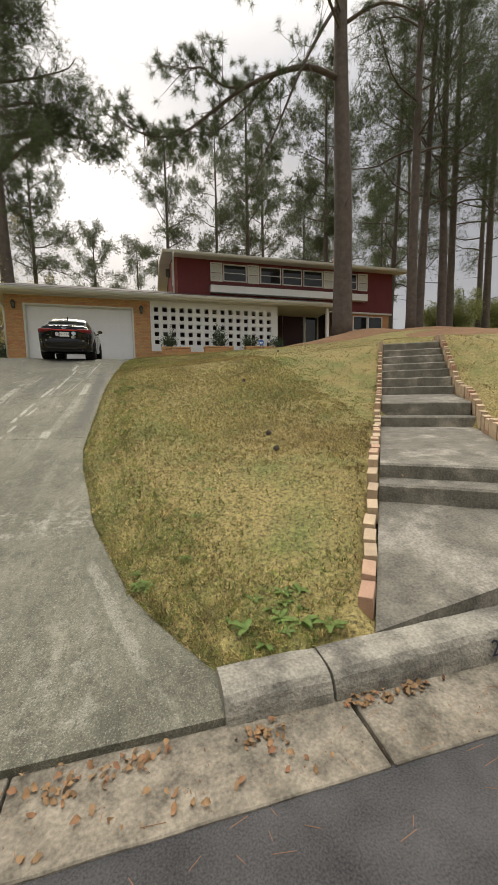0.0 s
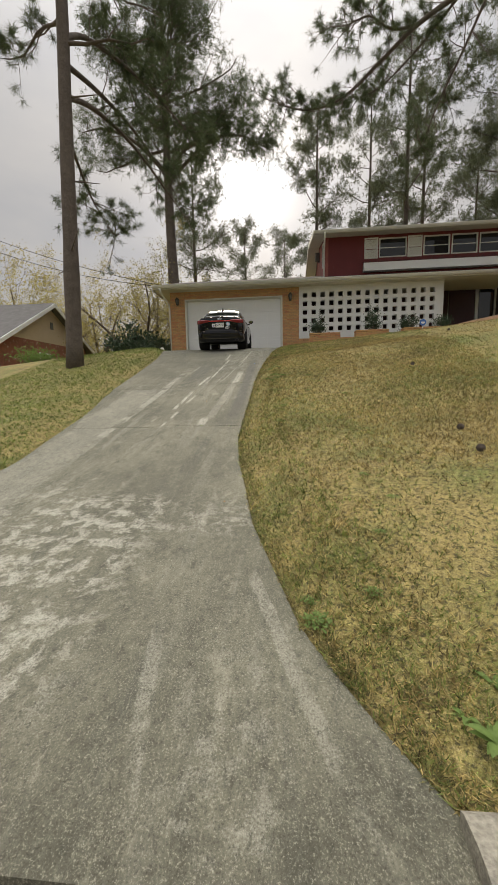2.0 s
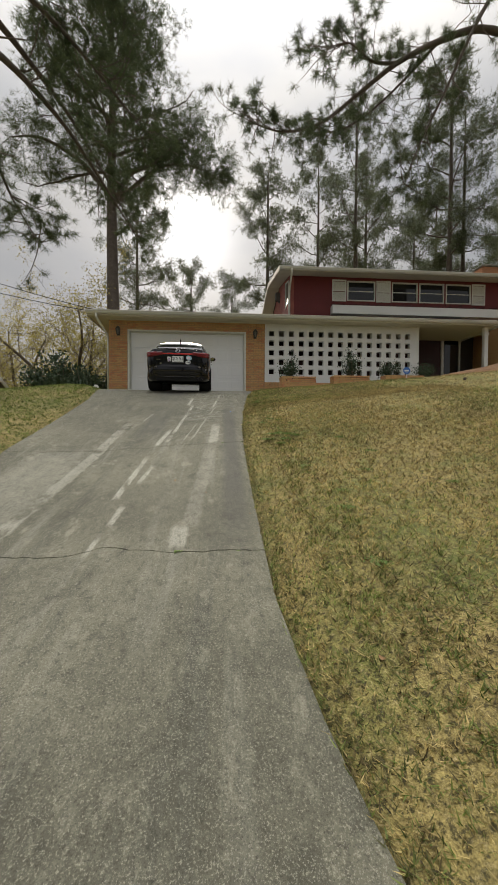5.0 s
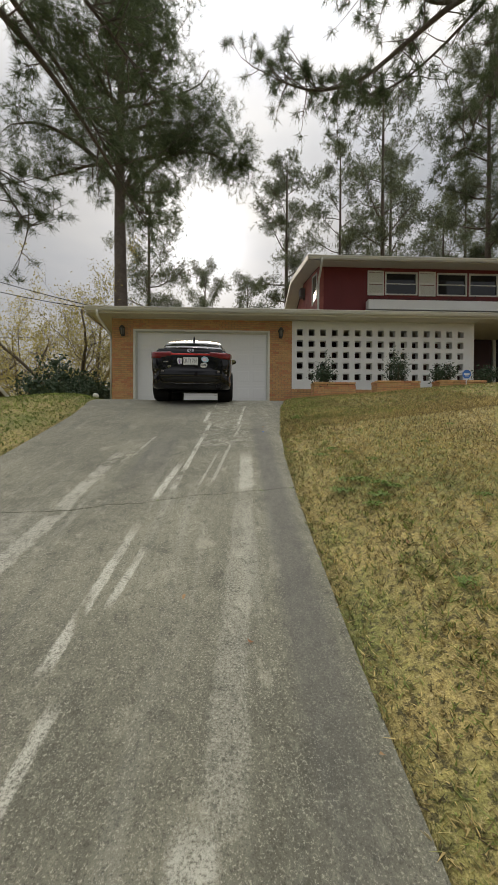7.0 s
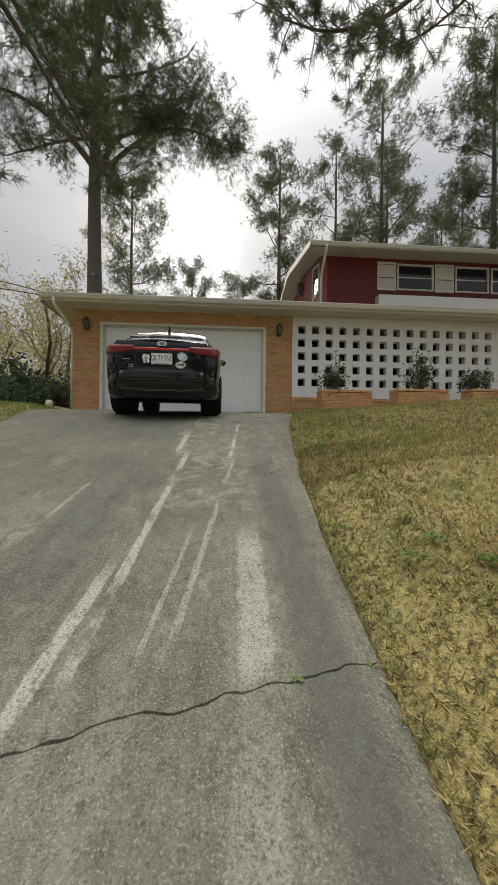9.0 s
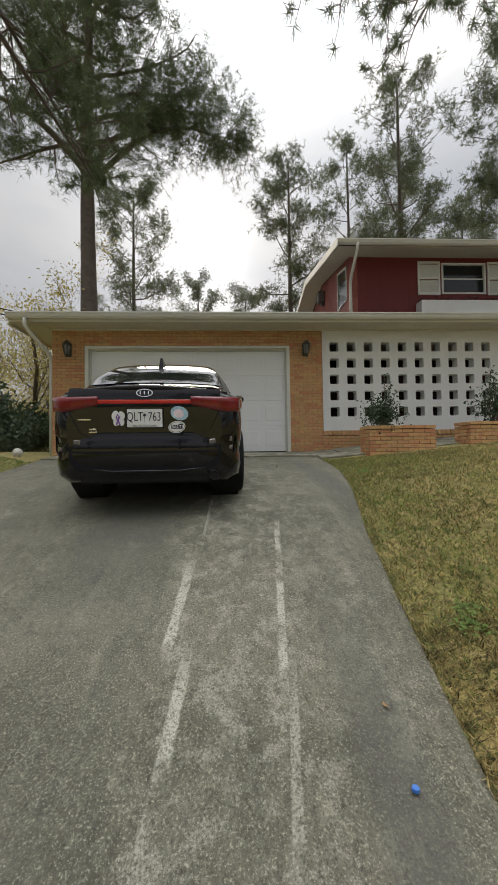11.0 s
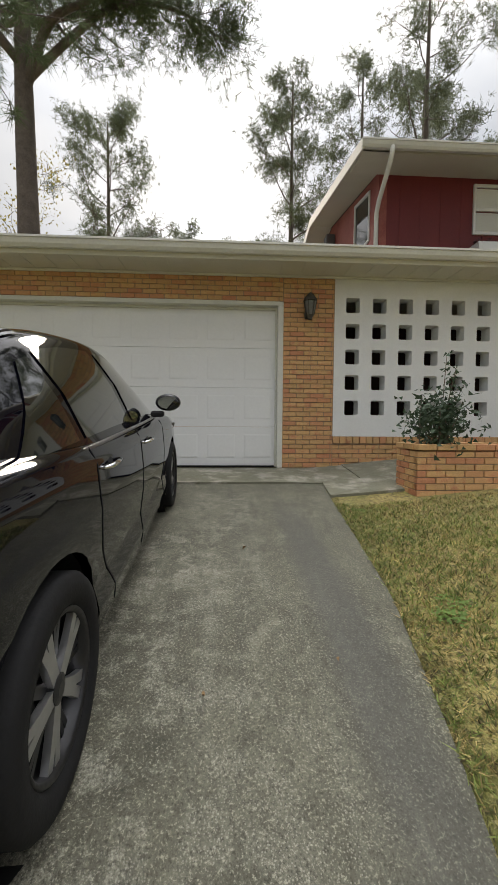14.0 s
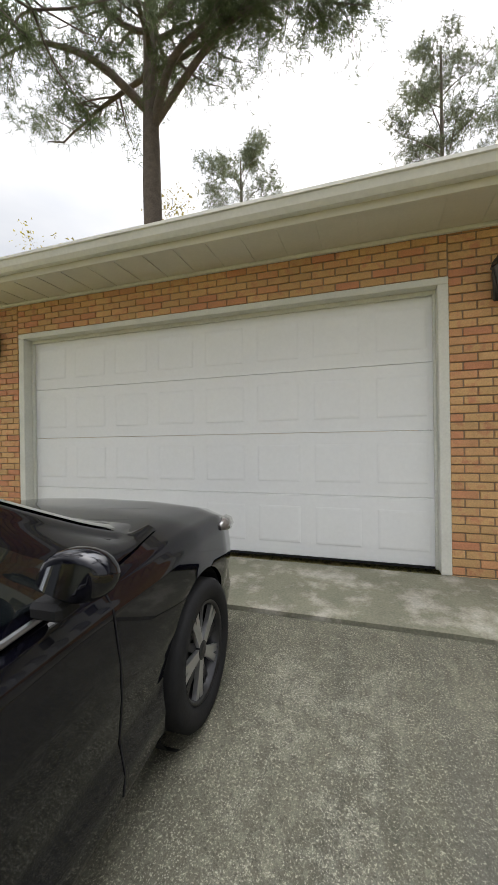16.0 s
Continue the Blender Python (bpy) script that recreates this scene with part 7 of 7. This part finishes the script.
def blades(name, count, region, length, width, mat, label, seed, keep=None, per=4):
    """Grass as thin triangles standing on the ground."""
    rng = np.random.default_rng(seed)
    x0, x1, y0, y1 = region
    x, y = rng.uniform(x0, x1, count), y0 + (y1 - y0) * rng.random(count) ** 1.35
    ok, off = turf(x, y)
    if keep:
        ok &= keep(x, y, off) > rng.random(count)
    x, y = np.repeat(x[ok], per), np.repeat(y[ok], per)
    x, y = x + rng.normal(size=len(x)) * 0.012, y + rng.normal(size=len(x)) * 0.012
    m = len(x)
    c = np.stack((x, y, height_at(x, y) - 0.004), 1)
    d = rng.normal(size=(m, 3)) * np.array((0.9, 0.9, 0.2)) + np.array((0, 0, 0.6))
    d /= np.linalg.norm(d, axis=1, keepdims=True)
    s = rng.normal(size=(m, 3)) * np.array((1, 1, 0))
    s /= np.linalg.norm(s, axis=1, keepdims=True) + 1e-9
    o = np.empty((m * 3, 3))
    o[0::3], o[1::3], o[2::3] = c - s * width, c + s * width, c + d * length * rng.uniform(0.5, 1.3, size=(m, 1))
    cl = Cloud()
    cl.v = [o]
    return tagged(new(name, cl.mesh(name, mat)), label, "grass", kind="stuff")


def on_lawn(x, y):
    return bool(turf(np.array([x]), np.array([y]))[0][0])


blades("dry_grass", 80000, (-0.6, 4.0, 2.7, 13.0), 0.045, 0.0042, M["blade_dry"], "short dry straw-coloured grass blades", 1, lambda x, y, off: 0.75 + 0.45 * patchy(x, y, 1.6, 3), 5)
blades("dry_grass", 22000, (-0.4, 3.2, 12.0, 17.7), 0.045, 0.004, M["blade_dry"], "short dry straw-coloured grass blades", 2, None, 5)
blades("dry_grass", 14000, (2.5, 9.0, 4.0, 17.5), 0.05, 0.006, M["blade_dry"], "short dry straw-coloured grass blades", 3, None, 4)
blades("green_grass", 50000, (-0.6, 4.5, 2.7, 17.7), 0.047, 0.0042, M["blade_green"], "fresh green grass blades among the dry turf", 4,
       lambda x, y, off: 0.36 + 0.6 * patchy(x, y, 1.1, 5) + 0.3 * (y > 13.0) + 0.5 * (y < 3.4) + 0.5 * (off < 0.6), 5)
blades("green_grass", 36000, (-8.0, -3.2, 4.0, 18.0), 0.05, 0.007, M["blade_green"], "green grass of the side lawn", 6, None, 4)
blades("green_grass", 22000, (0.0, 3.0, 12.5, 17.7), 0.045, 0.004, M["blade_green"], "green grass before the planters", 7, lambda x, y, off: 0.95 - 0.45 * off + 0.4 * patchy(x, y, 1.5, 8), 4)
blades("edge_grass", 30000, (-0.6, 1.0, 2.8, 18.4), 0.045, 0.003, M["blade_edge"], "longer grass overhanging the edge of the drive", 5, lambda x, y, off: (off < 0.10) * 0.8, 5)


def weed(base, size, seed, label):
    """A low rosette of broad leaves."""
    r = random.Random(seed)
    t = thing("weed", label, "weed", base, group="weeds in the lawn")
    for k in range(r.randint(8, 13)):
        a, ln, up = r.uniform(0, 6.28), size * r.uniform(0.5, 1.0), r.uniform(0.15, 0.9)
        w = ln * r.uniform(0.14, 0.22)
        bm = bmesh.new()
        left, mid, right = [], [], []
        for i in range(6):
            f = i / 5
            h = ln * up * (f - 0.55 * f * f * 1.2)
            ww = w * math.sin(math.pi * min(1, 0.12 + 0.88 * f)) + 0.001
            rr = ln * f
            mid.append(bm.verts.new((rr, 0, h)))
            left.append(bm.verts.new((rr, ww, h + ww * 0.35)))
            right.append(bm.verts.new((rr, -ww, h + ww * 0.35)))
        for i in range(5):
            bm.faces.new((mid[i], mid[i + 1], left[i + 1], left[i]))
            bm.faces.new((right[i], right[i + 1], mid[i + 1], mid[i]))
        bm.transform(pose(0, 0, 0, 0, 0, math.degrees(a)))
        part("leaf", bm, M["weed"], t, smooth=True)
    return t


wr = random.Random(9)
weeds = [weed((x, y, ground_z(x, y)), s, i, "bright green leafy weed in the turf") for i, (x, y, s) in enumerate(((1.12, 2.83, 0.10), (1.36, 2.88, 0.13), (1.5, 2.80, 0.12), (1.22, 3.05, 0.10), (1.45, 3.12, 0.09)))]
for i in range(9):
    x, y = 0.95 + 0.65 * wr.random(), 2.76 + 0.5 * wr.random()
    copy_thing(weeds[i % 5], pose(x, y, ground_z(x, y), 0, 0, wr.uniform(0, 360)) @ Matrix.Scale(wr.uniform(0.45, 1.0), 4))

def clover(base, r, seed, label="low mat of small bright green clover leaves"):
    """A flat mat of small round leaves on short stalks."""
    rng = np.random.default_rng(seed)
    t = thing("clover_patch", label, "weed", base, group="clover in the lawn")
    bm = bmesh.new()
    for k in range(110):
        a, q = rng.uniform(0, 6.28), r * math.sqrt(rng.random()) * rng.uniform(0.6, 1.15)
        c = Vector((q * math.cos(a), q * math.sin(a), 0.035 * (1 - 0.5 * q / r) * rng.uniform(0.5, 1.3) + 0.006))
        m = Matrix.Translation(c) @ pose(0, 0, 0, rng.uniform(-35, 35), rng.uniform(-35, 35), rng.uniform(0, 360))
        w = rng.uniform(0.005, 0.010)
        bm.faces.new([bm.verts.new(m @ Vector((w * 1.3 * math.cos(1.0472 * i), w * math.sin(1.0472 * i), 0))) for i in range(6)])
    tagged(part("foliage", bm, M["weed"], t), kind="stuff")
    return t


mats = [clover((0.42, 3.55, ground_z(0.42, 3.55)), 0.09, 1), clover((-0.17, 9.95, ground_z(-0.17, 9.95)), 0.12, 2), clover((0.05, 9.6, ground_z(0.05, 9.6)), 0.10, 3)]
for x, y, s in ((0.38, 3.72, 0.7), (0.75, 3.7, 0.8), (0.95, 5.0, 0.8), (0.1, 8.6, 0.8), (-0.08, 10.02, 1.3), (-0.12, 9.86, 1.2), (0.02, 9.92, 1.1), (0.12, 9.78, 1.1), (-0.02, 9.52, 1.1), (0.2, 9.7, 1.0), (-0.1, 10.75, 1.1), (0.0, 10.8, 1.0), (0.1, 10.55, 0.9),
                (-0.32, 11.3, 0.9), (0.25, 10.3, 0.8), (0.7, 9.4, 0.9), (0.85, 8.8, 0.9), (0.2, 7.6, 0.9), (0.28, 7.9, 0.8), (0.6, 8.3, 0.9), (-0.05, 12.9, 1.3), (0.02, 13.0, 1.1), (0.40, 15.7, 1.2), (0.48, 15.8, 1.0), (0.5, 11.4, 0.7), (0.9, 10.6, 0.8), (1.5, 11.2, 0.8), (1.2, 7.8, 0.8), (0.15, 6.9, 0.9), (0.9, 4.2, 0.7), (1.1, 4.6, 0.7), (0.55, 17.4, 0.8)):
    copy_thing(mats[int(abs(x) * 10 + y * 7) % 3], pose(x, y, ground_z(x, y), 0, 0, wr.uniform(0, 360)) @ Matrix.Scale(s * 0.8, 4))
# sprouts in the cracked joints
for x, j, s in ((-1.13, 7.56, 0.5), (-1.09, 7.56, 0.4), (-0.66, 7.56, 0.3), (-0.5, 7.56, 0.3), (-1.68, 10.30, 0.35), (-0.78, 10.30, 0.4), (-0.5, 10.30, 0.35), (-1.42, 10.30, 0.25)):
    y = j + joint_shift(x, j, 0)
    copy_thing(weeds[int(abs(x) * 10) % 5], pose(x, y, drive_z(y) - 0.005, 0, 0, wr.uniform(0, 360)) @ Matrix.Scale(s * 0.65, 4))
for x in (-0.1, 0.15, 0.3, 0.45, 0.6):
    copy_thing(weeds[int(x * 10) % 5], pose(x, 19.40, drive_z(19.40) - 0.005, 0, 0, wr.uniform(0, 360)) @ Matrix.Scale(wr.uniform(0.3, 0.5), 4))


def leaf_mesh(seed):
    r = random.Random(seed)
    bm = bmesh.new()
    ln, w = 0.055, 0.018
    left, mid, right = [], [], []
    for i in range(6):
        f = i / 5
        ww = w * math.sin(math.pi * min(0.98, 0.06 + 0.92 * f)) * r.uniform(0.8, 1.2)
        h = 0.016 * math.sin(f * 3 + seed) + 0.008
        mid.append(bm.verts.new((ln * (f - 0.5), 0, h)))
        left.append(bm.verts.new((ln * (f - 0.5), ww, h + 0.010 * r.random())))
        right.append(bm.verts.new((ln * (f - 0.5), -ww, h + 0.010 * r.random())))
    for i in range(5):
        bm.faces.new((mid[i], mid[i + 1], left[i + 1], left[i]))
        bm.faces.new((right[i], right[i + 1], mid[i + 1], mid[i]))
    return mesh_of("fallen_leaf", bm, M["leaf_fallen"], True)


LEAF_ME = [leaf_mesh(i) for i in range(4)]


def fallen(x, y, z, s=1.0):
    ob = new("fallen_leaf", LEAF_ME[wr.randrange(4)])
    ob.matrix_basis = pose(x, y, z, wr.uniform(-25, 25), wr.uniform(-25, 25), wr.uniform(0, 360)) @ Matrix.Scale(s * wr.uniform(0.7, 1.2), 4)
    return tagged(ob, "curled tan fallen leaf", "leaf", "fallen leaves")


for cx, cy, sx, sy, n in ((1.72, 2.41, 0.16, 0.03, 26), (1.48, 2.40, 0.08, 0.03, 10), (0.95, 2.36, 0.12, 0.05, 22), (0.42, 2.40, 0.08, 0.04, 14), (0.14, 2.36, 0.14, 0.05, 24), (0.6, 2.2, 0.5, 0.06, 12), (-0.6, 2.3, 0.5, 0.08, 14)):
    for i in range(int(n * 1.7)):
        x, y = wr.gauss(cx, sx * 0.7), min(2.45, max(2.12, wr.gauss(cy, sy * 0.7)))
        fallen(x, y, 0.014 + 0.012 * wr.random(), 0.62)
for i in range(60):
    x, y = wr.uniform(-0.3, 3.0), wr.uniform(3.0, 15.0)
    if on_lawn(x, y):
        fallen(x, y, ground_z(x, y) + 0.02, 0.6)
for x, y in ((-0.35, 5.1), (-1.3, 8.9), (-0.95, 8.6), (-0.52, 8.1), (-0.5, 7.75), (-0.55, 16.6), (-0.2, 15.5), (-0.75, 15.35), (-0.6, 12.6), (2.2, 3.9), (2.6, 4.3), (2.9, 4.0), (3.4, 5.2)):
    fallen(x, y, (drive_z(y) if x < 0.5 else stair_z((Vector((x, y)) - STAIR_A).dot(STAIR_D))) + 0.008, 0.5)


def cone_fruit(x, y, s):
    t = thing("pine_cone", "dark brown fallen pine cone on the lawn", "pine cone", (x, y, ground_z(x, y) + 0.035), wr.uniform(0, 360), group="pine cones")
    bm = bmesh.new()
    for i in range(8):
        f = i / 7
        r = 0.05 * math.sin(math.pi * (0.12 + 0.8 * f)) * s
        for k in range(9):
            a = 6.28 * k / 9 + i * 0.35
            c = Vector((f * 0.12 * s - 0.06 * s, r * math.cos(a), r * math.sin(a)))
            d = Vector((-0.35, math.cos(a), math.sin(a))) * 0.022 * s
            sd = d.cross(Vector((1, 0, 0))).normalized() * 0.012 * s
            vs = [bm.verts.new(c - d * 0.4 - sd), bm.verts.new(c - d * 0.4 + sd), bm.verts.new(c + d + sd * 0.6), bm.verts.new(c + d - sd * 0.6)]
            bm.faces.new(vs)
    part("scales", bm, M["bark"], t)
    part("core", tube([(-0.055 * s, 0, 0), (0, 0, 0), (0.06 * s, 0, 0)], [0.015 * s, 0.028 * s, 0.012 * s], 8), M["bark"], t)


for x, y in ((2.15, 5.9), (2.0, 5.15), (-3.55, 5.9), (4.9, 13.2), (2.6, 9.0)):
    cone_fruit(x, y, 0.55)
# gravel and grit on street and gutter
rng = np.random.default_rng(91)
cl = Cloud()
for i in range(500):
    x, y = rng.uniform(-1.5, 3.0), rng.uniform(2.1, 2.46)
    cl.v.append(leaves(rng, (x, y, 0.015), 2, 0.004, 0.008))
tagged(new("grit", cl.mesh("grit", M["leaf_fallen"])), "fine grit and needles in the gutter", "grit", kind="stuff")
# fallen pine needles on gutter and street
bm = bmesh.new()
for i in range(90):
    x, y, a = rng.uniform(-1.2, 2.8), rng.uniform(1.5, 2.45), rng.uniform(0, 3.14)
    z = 0.016 if y > 2.1 else 0.004
    add_tube(bm, [(x, y, z), (x + 0.09 * math.cos(a), y + 0.03 * math.sin(a), z + 0.004)], 0.0012, 3, cap=False)
tagged(part("pine_needles", bm, M["needle_brown"]), "scattered brown pine needles", "needles", kind="stuff")

# pine straw mound round the great pine
def mulch_bed(name, cx, cy, rx, ry, label, h=0.12):
    bm = bmesh.new()
    rings = []
    c = bm.verts.new((cx, cy, ground_z(cx, cy) + h))
    for i in range(1, 8):
        f = i / 7
        ring = []
        for k in range(36):
            a = 6.28318 * k / 36
            q = 1 + 0.18 * noise.noise((math.cos(a) * 2, math.sin(a) * 2, cx))
            x, y = cx + rx * f * q * math.cos(a), cy + ry * f * q * math.sin(a)
            ring.append(bm.verts.new((x, y, ground_z(x, y) + h * (1 - f ** 2) + 0.02 - 0.06 * (i == 7) + 0.02 * noise.noise((x * 3, y * 3, 0)))))
        rings.append(ring)
    for k in range(36):
        bm.faces.new((c, rings[0][k], rings[0][(k + 1) % 36]))
    for r0, r1 in zip(rings, rings[1:]):
        for k in range(36):
            bm.faces.new((r0[k], r1[k], r1[(k + 1) % 36], r0[(k + 1) % 36]))
    return tagged(part(name, bm, M["mulch"], smooth=True), label, "mulch", kind="structure")


mulch_bed("ground_mulch", 9.3, 16.6, 2.9, 1.9, "brown pine-straw mound round the great pine", 0.25)
mulch_bed("ground_mulch", 15.5, 18.0, 4.5, 3.0, "brown pine straw under the pines", 0.2)
mulch_bed("ground_mulch", 12.6, 12.5, 2.5, 2.5, "bare brown patch in the upper lawn", 0.05)

# ---- face bricks of the walls ----
for wall, x0, x1, z0, z1, y, seed in LATER:
    lay_bricks(wall, x0, x1, z0, z1, y, seed=seed)
